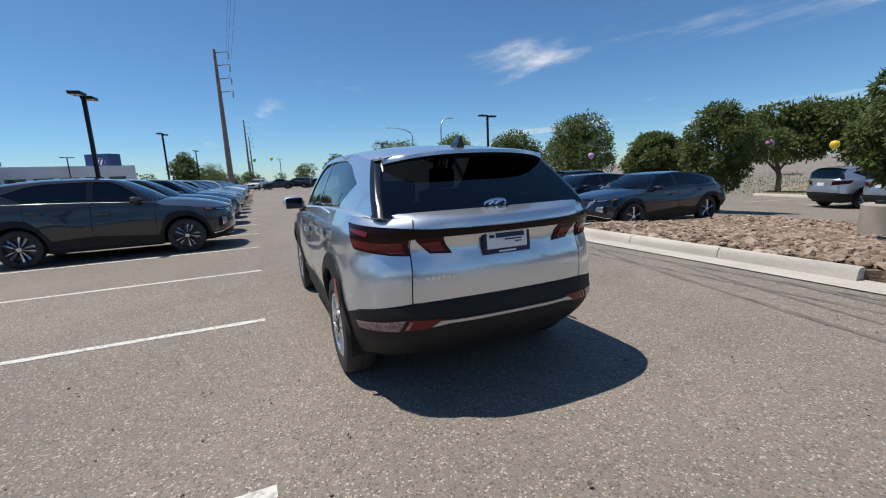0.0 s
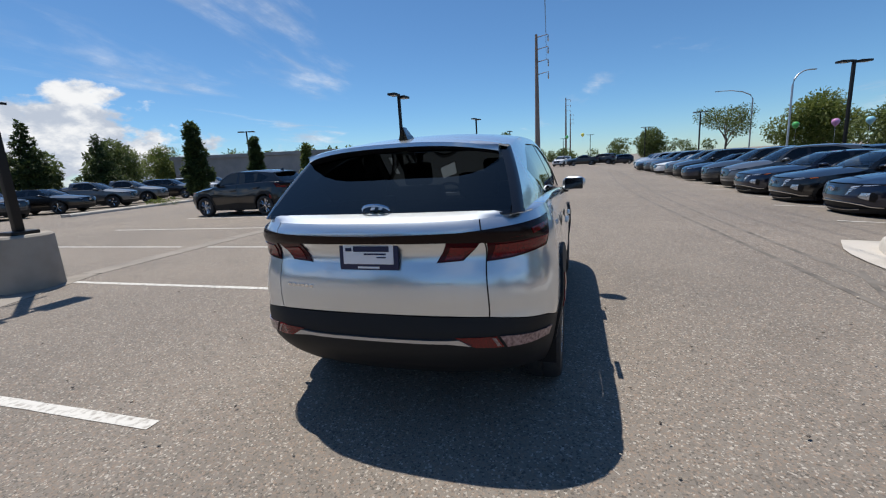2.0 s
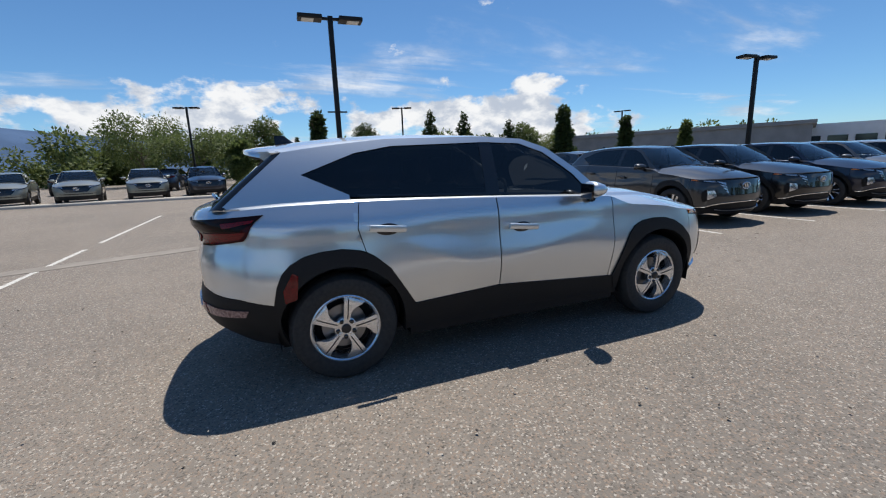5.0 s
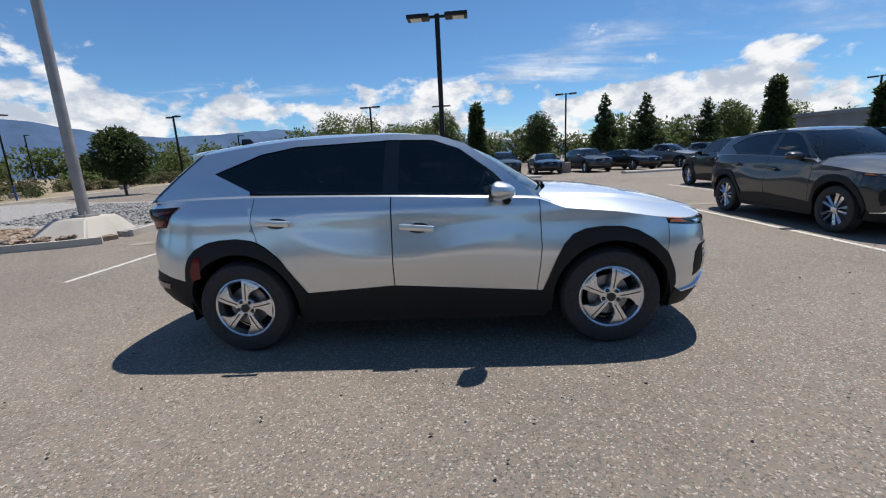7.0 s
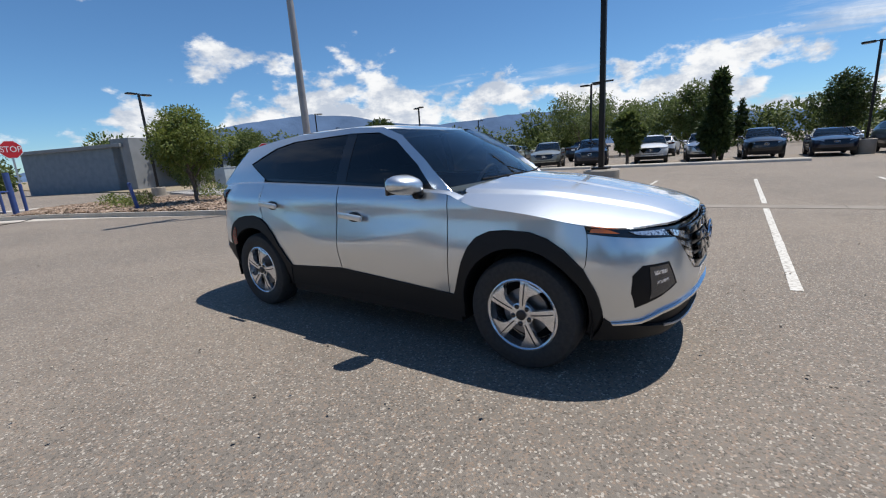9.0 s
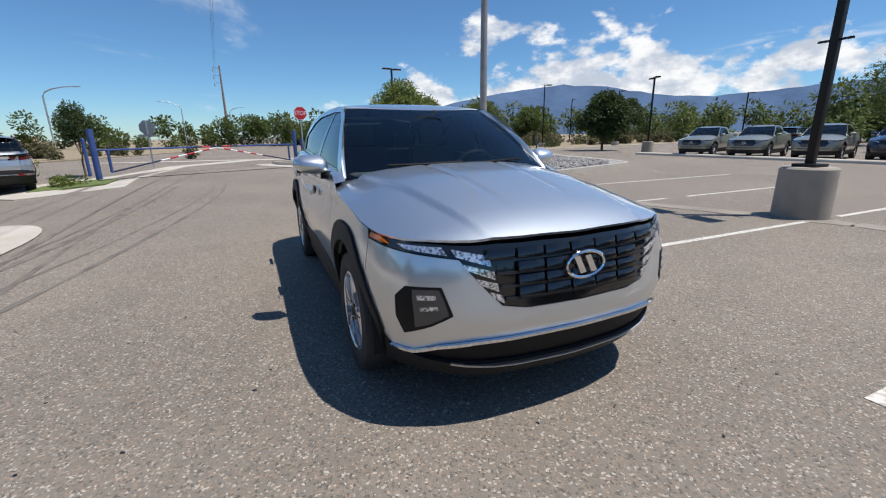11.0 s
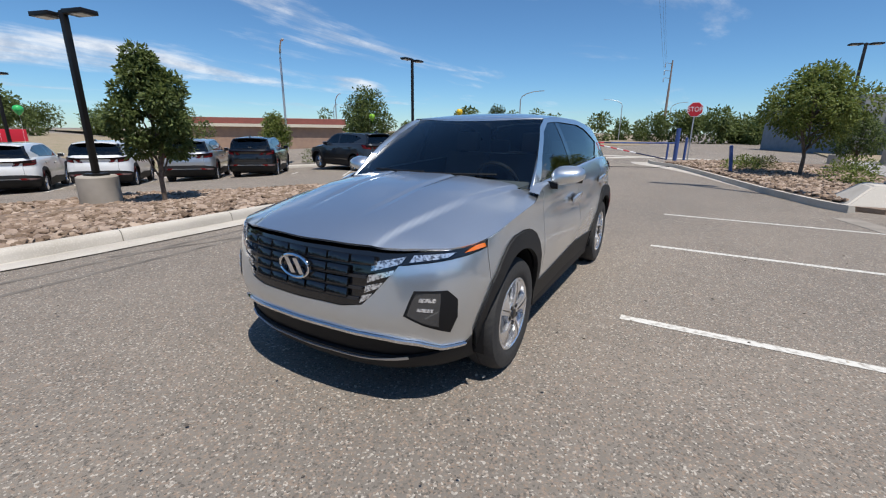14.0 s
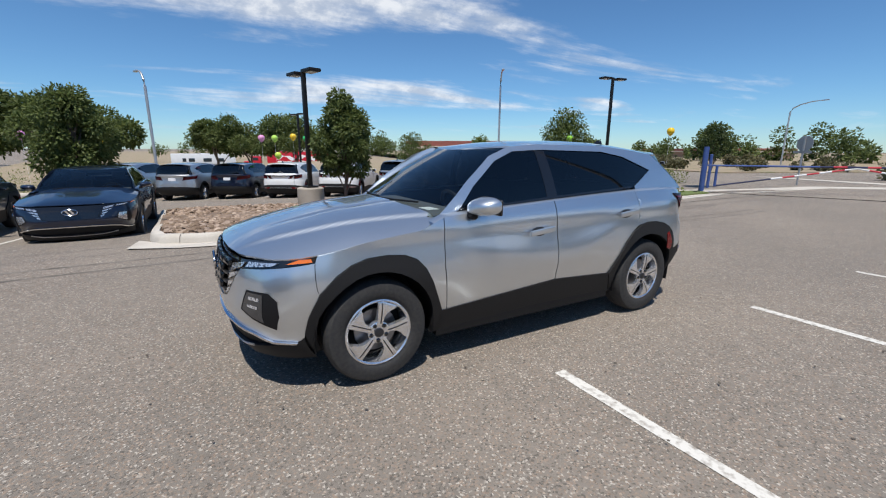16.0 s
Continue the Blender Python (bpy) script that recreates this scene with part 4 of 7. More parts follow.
    lamp_cells(b, root, [[(R(0.44), 0.590), (R(0.54), 0.538), (R(0.68), 0.532), (R(0.64), 0.592)]], RED, "reflector", 0.006, 0.05, "red bumper reflector")
    lamp_cells(b, root, [[(R(0.648), 0.540), (R(0.665), 0.540), (R(0.635), 0.585), (R(0.618), 0.585)], [(R(0.695), 0.531), (S(-1.97), 0.528), (S(-1.95), 0.568), (R(0.655), 0.592)]], REVERSE, "reverse_lamp", 0.009, 0.05)
    lamp_cells(b, root, [[(S(-1.665), 0.62), (S(-1.735), 0.60), (S(-1.745), 0.68), (S(-1.68), 0.785), (S(-1.645), 0.765)]], RED, "side_reflector", 0.019, 0.05, "red side reflector")
    # grille: rows of dark faceted bars
    if hero:
        for j, z in enumerate((0.645, 0.70, 0.76, 0.82)):
            xm = 0.40 + 0.02 * j
            part("grille_bar", patch([(0, z), (F(xm), z + 0.004), (F(xm), z + 0.016), (0, z + 0.012)], b.L, 0.05, 0.010, 0.016, True), ALLOY_DARK, root)
            for k in range(-3, 4):
                x = k * 0.140
                if abs(x) > xm - 0.02:
                    continue
                u = F(abs(x))
                p = b.L(u, z + 0.008)
                bm = bmesh.new()
                box(bm, -0.066, 0.066, -0.012, 0.012, -0.024, 0.024, 0.010, Matrix.Translation((x, p[1] + 0.006, p[2] + 0.028)) @ Matrix.Rotation(-math.copysign(0.25 * min(1, (abs(x) / 0.5) ** 2) + 0.02, x), 4, "Z") @ Matrix.Rotation(radians(18), 4, "X"))
                part("grille_facet", bm, DARKCHROME, root, smooth=30)
    p = b.L(0, 0.775)
    oval_badge(root, (0, p[1] + 0.025, 0.775), 0.108, 0.062, 1)
    if hero:
        bm = bmesh.new()
        lathe(bm, [(0.0, 0.0), (1.0, -0.004)], 32, "y", Matrix.Translation((0, p[1] + 0.016, 0.775)) @ Matrix.Diagonal((0.105, 1, 0.06, 1)))
        part("badge_back", bm, GLOSSBLACK, root)
    oval_badge(root, (0, b.rear(0, 1.225)[1] - 0.012, 1.225), 0.075, 0.038, -1, CHROME, 40)
    # wipers, fin
    for x0, x1 in ((-0.55, 0.02), (0.0, 0.52)):
        bm = bmesh.new()
        p0, p1 = b.screen(x0, 1.165), b.screen(x1, 1.155)
        tube(bm, [(p0[0], p0[1] + 0.02, p0[2] + 0.012), (0.5 * (p0[0] + p1[0]), 0.5 * (p0[1] + p1[1]) + 0.035, 1.17), (p1[0], p1[1] + 0.02, p1[2] + 0.012)], 0.008, 6)
        part("wiper", bm, TRIM, root)
    zf = b.roof_fn(0, -1.62)[2]
    bm = bmesh.new()
    rows = []
    for i in range(7):
        t = i / 6
        rows.append([bm.verts.new((w * (1 - 0.85 * t), y, zf - 0.005 + 0.075 * t)) for w, y in ((0.03, -1.52 - 0.11 * t ** 0.7), (0.0, -1.50 - 0.11 * t ** 0.7), (-0.03, -1.52 - 0.11 * t ** 0.7), (-0.03, -1.68 - 0.005 * t), (0.03, -1.68 - 0.005 * t))])
    for r0, r1 in zip(rows, rows[1:]):
        for k in range(5):
            bm.faces.new((r0[k], r0[(k + 1) % 5], r1[(k + 1) % 5], r1[k]))
    bm.faces.new(rows[-1])
    part("roof_antenna", bm, GLOSSBLACK, root)
    if warp:
        for o in root.children_recursive:
            for v in o.data.vertices:
                v.co = warp(*v.co)
    for sx in (1, -1):
        for cy in (1.3775, -1.3775):
            nest(root, wheel, Matrix.Translation((sx * 0.925, cy, 0.362)) @ Matrix.Rotation(0 if sx > 0 else math.pi, 4, "Z"))
    return root, b


wheel_swirl = wheel_parts("swirl")
hero, HB = suv("compact_suv", SILVER, wheel_swirl, True)
drop_group(wheel_swirl)
tagged(hero, "silver metallic compact SUV with black wheel arches parked on asphalt", "car")
# dealer plate and marks on the tailgate: bars in place of writing
pl = Vector(HB.L(HB.R(0.05), 0.985))
bm = bmesh.new()
mpl = Matrix.Translation((0, pl.y - 0.016, 1.022)) @ Matrix.Rotation(radians(-4), 4, "X")
box(bm, -0.165, 0.165, -0.006, 0.006, -0.090, 0.088, 0.008, mpl)
plate = part("plate_frame", bm, NAVY, hero, "navy plate frame")
bm = bmesh.new()
box(bm, -0.140, 0.140, -0.010, 0.0, -0.060, 0.055, 0.004, mpl)
part("plate", bm, WHITE, plate, "white dealer plate with dark bars")
for x0, x1, z0, z1 in ((-0.08, 0.118, 0.004, 0.032), (-0.125, -0.09, 0.006, 0.024), (-0.02, 0.10, -0.012, -0.004), (0.05, 0.10, -0.028, -0.022)):
    bm = bmesh.new()
    box(bm, x0, x1, -0.0125, -0.008, z0, z1, 0.0, mpl)
    part("print_bar", bm, NAVY, plate)
for x0, x1, z0, z1 in ((-0.06, 0.07, 0.066, 0.078), (-0.06, 0.06, -0.082, -0.072)):
    bm = bmesh.new()
    box(bm, x0, x1, -0.0075, -0.005, z0, z1, 0.0, mpl)
    part("print_bar", bm, WHITE, plate)
for i in range(6):
    x = -0.515 + i * 0.031
    q = HB.L(HB.R(-x), 0.835)
    bm = bmesh.new()
    box(bm, -0.011, 0.011, -0.004, 0.002, -0.009, 0.009, 0.002, Matrix.Translation((x, q[1], 0.835)))
    part("model_mark", bm, CHROME, hero)
for x0, x1, z0, z1 in ((-0.535, -0.42, 0.712, 0.722), (-0.50, -0.42, 0.698, 0.702)):
    q = HB.L(HB.R(-0.5 * (x0 + x1)), 0.71)
    bm = bmesh.new()
    box(bm, x0, x1, -0.003, 0.002, z0, z1, 0.0, Matrix.Translation((0, q[1], 0)) @ Matrix.Rotation(radians(-4), 4, "Z"))
    part("dealer_mark", bm, NAVY, hero)
# slip of paper on the dashboard
bm = bmesh.new()
box(bm, -0.52, -0.36, 0.70, 0.80, 1.103, 1.107, 0.0)
part("paper_slip", bm, WHITE, hero)



# ---------------------------------------------------------------- ground
def gz(x, y):
    """Height of the ground: level, dipping a little towards the street side."""
    return -(0.28 * sstep(x, 4.8, 9.5) + 0.55 * sstep(x, 9.5, 22)) * sstep(y, -22, -10) - 1.7 * sstep(x, 24, 52) * sstep(-x, -400, -90)


RNG = random.Random(7)


def asphalt_material():
    m = material("asphalt", (0.205, 0.178, 0.146), 0.82, 0, 0.35)
    t, b = nodes(m)
    tc = t.nodes.new("ShaderNodeTexCoord")

    def noise_node(scale, detail, lo, hi, rough=0.6, stretch=None):
        n = t.nodes.new("ShaderNodeTexNoise")
        n.inputs["Scale"].default_value, n.inputs["Detail"].default_value, n.inputs["Roughness"].default_value = scale, detail, rough
        src = tc.outputs["Object"]
        if stretch:
            mp = t.nodes.new("ShaderNodeMapping")
            mp.inputs["Scale"].default_value = stretch
            t.links.new(src, mp.inputs[0])
            src = mp.outputs[0]
        t.links.new(src, n.inputs["Vector"])
        r = t.nodes.new("ShaderNodeMapRange")
        r.inputs["From Min"].default_value, r.inputs["From Max"].default_value = lo, hi
        t.links.new(n.outputs["Fac"], r.inputs["Value"])
        return r.outputs["Result"]

    def blend(fac, a, c, amount=1.0, mode="MIX"):
        mx = t.nodes.new("ShaderNodeMix")
        mx.data_type, mx.blend_type = "RGBA", mode
        if amount != 1.0:
            mm = t.nodes.new("ShaderNodeMath")
            mm.operation = "MULTIPLY"
            t.links.new(fac, mm.inputs[0])
            mm.inputs[1].default_value = amount
            fac = mm.outputs[0]
        t.links.new(fac, mx.inputs["Factor"])
        if isinstance(a, tuple):
            mx.inputs["A"].default_value = (*a, 1)
        else:
            t.links.new(a, mx.inputs["A"])
        if isinstance(c, tuple):
            mx.inputs["B"].default_value = (*c, 1)
        else:
            t.links.new(c, mx.inputs["B"])
        return mx.outputs["Result"]

    col = blend(noise_node(0.22, 5, 0.36, 0.64), (0.176, 0.156, 0.133), (0.236, 0.204, 0.168))
    col = blend(noise_node(1.1, 6, 0.52, 0.72), col, (0.155, 0.135, 0.113), 0.6)
    col = blend(noise_node(0.45, 4, 0.6, 0.75, stretch=(1, 0.25, 1)), col, (0.24, 0.212, 0.175), 0.5)
    # stones in the mix: pale and dark specks
    v = t.nodes.new("ShaderNodeTexVoronoi")
    v.inputs["Scale"].default_value = 96
    t.links.new(tc.outputs["Object"], v.inputs["Vector"])
    sep = t.nodes.new("ShaderNodeSeparateColor")
    t.links.new(v.outputs["Color"], sep.inputs[0])
    for out, lo, hi, c, amt in ((0, 0.85, 0.95, (0.54, 0.49, 0.42), 0.68), (1, 0.74, 0.90, (0.075, 0.066, 0.057), 0.66), (2, 0.72, 0.9, (0.30, 0.22, 0.16), 0.6)):
        r = t.nodes.new("ShaderNodeMapRange")
        r.inputs["From Min"].default_value, r.inputs["From Max"].default_value = lo, hi
        t.links.new(sep.outputs[out], r.inputs["Value"])
        col = blend(r.outputs["Result"], col, c, amt)
    v3 = t.nodes.new("ShaderNodeTexVoronoi")
    v3.inputs["Scale"].default_value = 22
    t.links.new(tc.outputs["Object"], v3.inputs["Vector"])
    sep3 = t.nodes.new("ShaderNodeSeparateColor")
    t.links.new(v3.outputs["Color"], sep3.inputs[0])
    r3 = t.nodes.new("ShaderNodeMapRange")
    r3.inputs["From Min"].default_value, r3.inputs["From Max"].default_value = 0.0, 1.0
    r3.inputs["To Min"].default_value, r3.inputs["To Max"].default_value = 0.95, 1.05
    t.links.new(sep3.outputs[0], r3.inputs["Value"])
    hs = t.nodes.new("ShaderNodeHueSaturation")
    t.links.new(r3.outputs["Result"], hs.inputs["Value"])
    t.links.new(col, hs.inputs["Color"])
    t.links.new(hs.outputs[0], b.inputs["Base Color"])
    bp = t.nodes.new("ShaderNodeBump")
    bp.inputs["Strength"].default_value, bp.inputs["Distance"].default_value = 0.6, 0.005
    vb = t.nodes.new("ShaderNodeTexVoronoi")
    vb.inputs["Scale"].default_value = 190
    t.links.new(tc.outputs["Object"], vb.inputs["Vector"])
    t.links.new(vb.outputs["Distance"], bp.inputs["Height"])
    t.links.new(bp.outputs[0], b.inputs["Normal"])
    return m


ASPHALT = asphalt_material()
xs = [-4000, -1500, -500, -200, -100, -60] + [-40 + 2 * i for i in range(41)] + [50, 60, 100, 200, 500, 1500, 4000]
ys = [-4000, -1500, -500, -200, -100, -60] + [-40 + 2 * i for i in range(41)] + [50, 60, 100, 200, 500, 1500, 4000]
bm = from_lists([(x, y, gz(x, y)) for x in xs for y in ys],
                [(i * len(ys) + j, (i + 1) * len(ys) + j, (i + 1) * len(ys) + j + 1, i * len(ys) + j + 1) for i in range(len(xs) - 1) for j in range(len(ys) - 1)])
tagged(part("ground", bm, ASPHALT), "weathered grey-brown asphalt of a car park", "ground", kind="structure")

CONCRETE = vary(vary(material("concrete", (0.50, 0.46, 0.40), 0.85), 1.2, (0.40, 0.36, 0.30), 0.4, 0.7), 60, (0.58, 0.54, 0.48), 0.5, 0.8, bump=0.3, dist=0.004)
CONCRETE_OLD = vary(material("old concrete", (0.36, 0.32, 0.27), 0.88), 2.0, (0.27, 0.24, 0.20), 0.35, 0.65, bump=0.3, dist=0.004)
PAINTLINE = vary(material("line paint", (0.60, 0.58, 0.53), 0.8), 22, (0.30, 0.27, 0.23), 0.48, 0.70, bump=0.3, dist=0.003)
GRAVEL = vary(vary(material("gravel", (0.30, 0.29, 0.28), 0.9), 30, (0.42, 0.40, 0.38), 0.4, 0.6), 9, (0.20, 0.19, 0.18), 0.45, 0.7, bump=1.0, dist=0.03, bscale=45)
SOIL = vary(material("soil", (0.24, 0.17, 0.12), 0.95), 4, (0.16, 0.12, 0.09), bump=0.8, dist=0.03, bscale=30)


def slab(name, pts, h, mat, z=None, label="", cat="", kind="structure"):
    bm = bmesh.new()
    lo = [bm.verts.new((x, y, gz(x, y) - 0.05)) for x, y in pts]
    hi = [bm.verts.new((x, y, gz(x, y) + h)) for x, y in pts]
    bm.faces.new(hi)
    for i in range(len(pts)):
        j = (i + 1) % len(pts)
        bm.faces.new((lo[i], lo[j], hi[j], hi[i]))
    bmesh.ops.recalc_face_normals(bm, faces=bm.faces)
    return tagged(part(name, bm, mat, smooth=0), label, cat, kind=kind)


def stall_line(x0, y0, x1, y1, w=0.09):
    n = max(2, int(math.hypot(x1 - x0, y1 - y0) / 0.25))
    d = Vector((x1 - x0, y1 - y0)).normalized()
    s = Vector((-d.y, d.x)) * w / 2
    verts, faces = [], []
    for i in range(n + 1):
        p = Vector((x0, y0)).lerp(Vector((x1, y1)), i / n)
        e = s * (1 + RNG.uniform(-0.06, 0.06))
        for q in (p + e, p - e):
            verts.append((q.x, q.y, gz(q.x, q.y) + 0.004))
    faces = [(2 * i, 2 * i + 1, 2 * i + 3, 2 * i + 2) for i in range(n)]
    return tagged(part("stall_line", from_lists(verts, faces), PAINTLINE, smooth=0), "worn white painted parking line on asphalt", "marking", "parking lines", "structure")


PITCH = 2.70
LY = [0.2 + PITCH * k for k in range(-2, 18)]
for k, y in enumerate(LY):
    xe = -6.55 if y > 0 else -6.3 - 0.32 * (0 - y)
    stall_line(-1.42, y, max(xe, -6.55) if y > 0 else xe + 1.0 * (y < -4) + 0.5, y - 0.05)
    stall_line(-7.25, y - 0.05, -13.0, y - 0.1)
for k in range(16):
    stall_line(5.7, 5.55 + 2.75 * k, 10.6, 5.55 + 2.75 * k)
for x, y, h in ((14.4, -10.3, -50), (11.3, -10.4, -54), (9.65, -12.6, -60), (17.0, -8.3, -45), (18.1, -5.7, -39), (19.1, -3.2, -33), (20.3, -0.9, -29), (21.3, 1.4, -26), (22.0, 3.8, -23), (22.9, 6.4, -20), (23.6, 9.0, -18)):
    f = Vector((math.cos(radians(h)), math.sin(radians(h)))) * (2.6 if y > -9 else 1.6)
    stall_line(x - f.x, y - f.y, x + f.x, y + f.y)

GUTTER = vary(material("gutter concrete", (0.285, 0.252, 0.212), 0.88), 2.0, (0.215, 0.19, 0.16), 0.35, 0.65, bump=0.3, dist=0.004)
# valley gutter of concrete through the stalls
for (x0, y0), (x1, y1) in (((-4.3, -6.6), (-5.4, -2.9)), ((-5.4, -2.9), (-6.7, 0.6)), ((-6.7, 0.6), (-6.85, 4.0)), ((-6.85, 4.0), (-6.9, 7.0)), ((-6.9, 7.0), (-6.9, 20.0))):
    d = Vector((x1 - x0, y1 - y0)).normalized()
    s = Vector((-d.y, d.x)) * 0.2
    slab("drain_gutter", [(x0 + s.x, y0 + s.y), (x0 - s.x, y0 - s.y), (x1 - s.x - d.x * 0.01, y1 - s.y - d.y * 0.01), (x1 + s.x - d.x * 0.01, y1 + s.y - d.y * 0.01)], 0.006, GUTTER, label="worn concrete drainage gutter in the asphalt", cat="gutter")

# tyre marks: faint dark curved bands
MARK = vary(material("tyre mark", (0.112, 0.098, 0.083), 0.85), 3, (0.185, 0.163, 0.137), 0.35, 0.6)
for off in (0.0, 0.75):
    pts = [Vector((3.4 + 0.9 * off + 0.35 * math.sin(t * 0.22 + off), -19 + 1.6 * t)) for t in range(36)]
    verts, faces = [], []
    for i, p in enumerate(pts):
        d = (pts[min(i + 1, len(pts) - 1)] - pts[max(0, i - 1)]).normalized()
        s = Vector((-d.y, d.x)) * 0.035
        for q in (p + s, p - s):
            verts.append((q.x, q.y, gz(q.x, q.y) + 0.003))
    faces = [(2 * i, 2 * i + 1, 2 * i + 3, 2 * i + 2) for i in range(len(pts) - 1)]
    tagged(part("tyre_mark", from_lists(verts, faces), MARK, smooth=0), "faint dark tyre mark on asphalt", "marking", kind="structure")

for off, w in ((0.0, 0.07), (0.32, 0.05), (1.35, 0.09), (1.62, 0.05)):
    verts, faces = [], []
    for i in range(40):
        y = -11 + 0.36 * i
        x = 2.2 + 0.9 * off + (0.017 + 0.004 * math.sin(off * 3)) * (y + 9) ** 2 - 0.1 * math.sin(y * 0.4 + off)
        if x > 4.15:
            continue
        e = w * (0.7 + 0.5 * RNG.random()) / 2
        verts += [(x + e, y, gz(x, y) + 0.0045), (x - e, y, gz(x, y) + 0.0045)]
    faces = [(2 * i, 2 * i + 1, 2 * i + 3, 2 * i + 2) for i in range(len(verts) // 2 - 1)]
    tagged(part("tyre_mark", from_lists(verts, faces), MARK, smooth=0), "faint dark tyre mark curving past the island", "marking", kind="structure")


# ---------------------------------------------------------------- kerbs and islands
def kerb(name, pts, w=0.15, h=0.15, seg=1.6, label="pale concrete kerb", gaps=()):
    """Kerb stones along a polyline, rounded on top, each a piece; the face is on the line's right."""
    root = tagged(new(name), label, "kerb", "kerbs", "structure")
    pts = [Vector(p) for p in pts]
    run = [0]
    for a, b2 in zip(pts, pts[1:]):
        run.append(run[-1] + (b2 - a).length)
    def at(s):
        for i in range(len(pts) - 1):
            if s <= run[i + 1] or i == len(pts) - 2:
                t = (s - run[i]) / (run[i + 1] - run[i])
                return pts[i].lerp(pts[i + 1], t), (pts[i + 1] - pts[i]).normalized()
    total = run[-1]
    n = max(1, round(total / seg))
    for k in range(n):
        s0, s1 = total * k / n + 0.006, total * (k + 1) / n - 0.006
        if any(g0 < 0.5 * (s0 + s1) < g1 for g0, g1 in gaps):
            continue
        m = max(2, int((s1 - s0) / 0.3))
        rows = []
        bm = bmesh.new()
        for i in range(m + 1):
            p, d = at(s0 + (s1 - s0) * i / m)
            q = Vector((-d.y, d.x))
            row = []
            for o, z in ((-0.02, -0.03), (0.0, h * 0.55), (0.02, h * 0.86), (0.055, h), (w, h), (w, -0.03)):
                c = p + q * o
                row.append(bm.verts.new((c.x, c.y, gz(c.x, c.y) + z)))
            rows.append(row)
        for r0, r1 in zip(rows, rows[1:]):
            for j in range(5):
                bm.faces.new((r0[j], r0[j + 1], r1[j + 1], r1[j]))
        bm.faces.new(rows[0])
        bm.faces.new(rows[-1])
        bmesh.ops.recalc_face_normals(bm, faces=bm.faces)
        part("kerb_stone", bm, CONCRETE, root, smooth=50)
    return root


def soften(pts, rounds=2):
    """Rounds the corners of an open line."""
    for _ in range(rounds):
        out = [pts[0]]
        for a, c in zip(pts, pts[1:]):
            out += [(0.75 * a[0] + 0.25 * c[0], 0.75 * a[1] + 0.25 * c[1]), (0.25 * a[0] + 0.75 * c[0], 0.25 * a[1] + 0.75 * c[1])]
        pts = out + [pts[-1]]
    return pts


def apron(pts_a, pts_b, label="pale concrete gutter pan along the kerb"):
    pts_a, pts_b = soften(pts_a), soften(pts_b)
    verts, faces = [], []
    for a, b2 in zip(pts_a, pts_b):
        for q in (a, b2):
            verts.append((q[0], q[1], gz(*q) + 0.007))
    faces = [(2 * i, 2 * i + 1, 2 * i + 3, 2 * i + 2) for i in range(len(pts_a) - 1)]
    return tagged(part("gutter_pan", from_lists(verts, faces), CONCRETE, smooth=0), label, "gutter", kind="structure")


ROCK = vary(material("rubble rock", (0.37, 0.275, 0.20), 0.9), 2.5, (0.25, 0.175, 0.125), bump=0.6, dist=0.01, bscale=40)
t_, b_ = nodes(ROCK)
gi = t_.nodes.new("ShaderNodeNewGeometry")
hs_ = t_.nodes.new("ShaderNodeHueSaturation")
r_ = t_.nodes.new("ShaderNodeMapRange")
r_.inputs["To Min"].default_value, r_.inputs["To Max"].default_value = 0.42, 1.25
r2_ = t_.nodes.new("ShaderNodeMapRange")
r2_.inputs["To Min"].default_value, r2_.inputs["To Max"].default_value = 1.2, 0.85
t_.links.new(gi.outputs["Random Per Island"], r_.inputs["Value"])
t_.links.new(gi.outputs["Random Per Island"], r2_.inputs["Value"])
t_.links.new(r_.outputs["Result"], hs_.inputs["Value"])
t_.links.new(r2_.outputs["Result"], hs_.inputs["Saturation"])
t_.links.new(b_.inputs["Base Color"].links[0].from_socket, hs_.inputs["Color"])
t_.links.new(hs_.outputs[0], b_.inputs["Base Color"])


def inside(p, poly):
    c = False
    for i in range(len(poly)):
        a, b2 = poly[i], poly[i - 1]
        if (a[1] > p[1]) != (b2[1] > p[1]) and p[0] < (b2[0] - a[0]) * (p[1] - a[1]) / (b2[1] - a[1]) + a[0]:
            c = not c
    return c


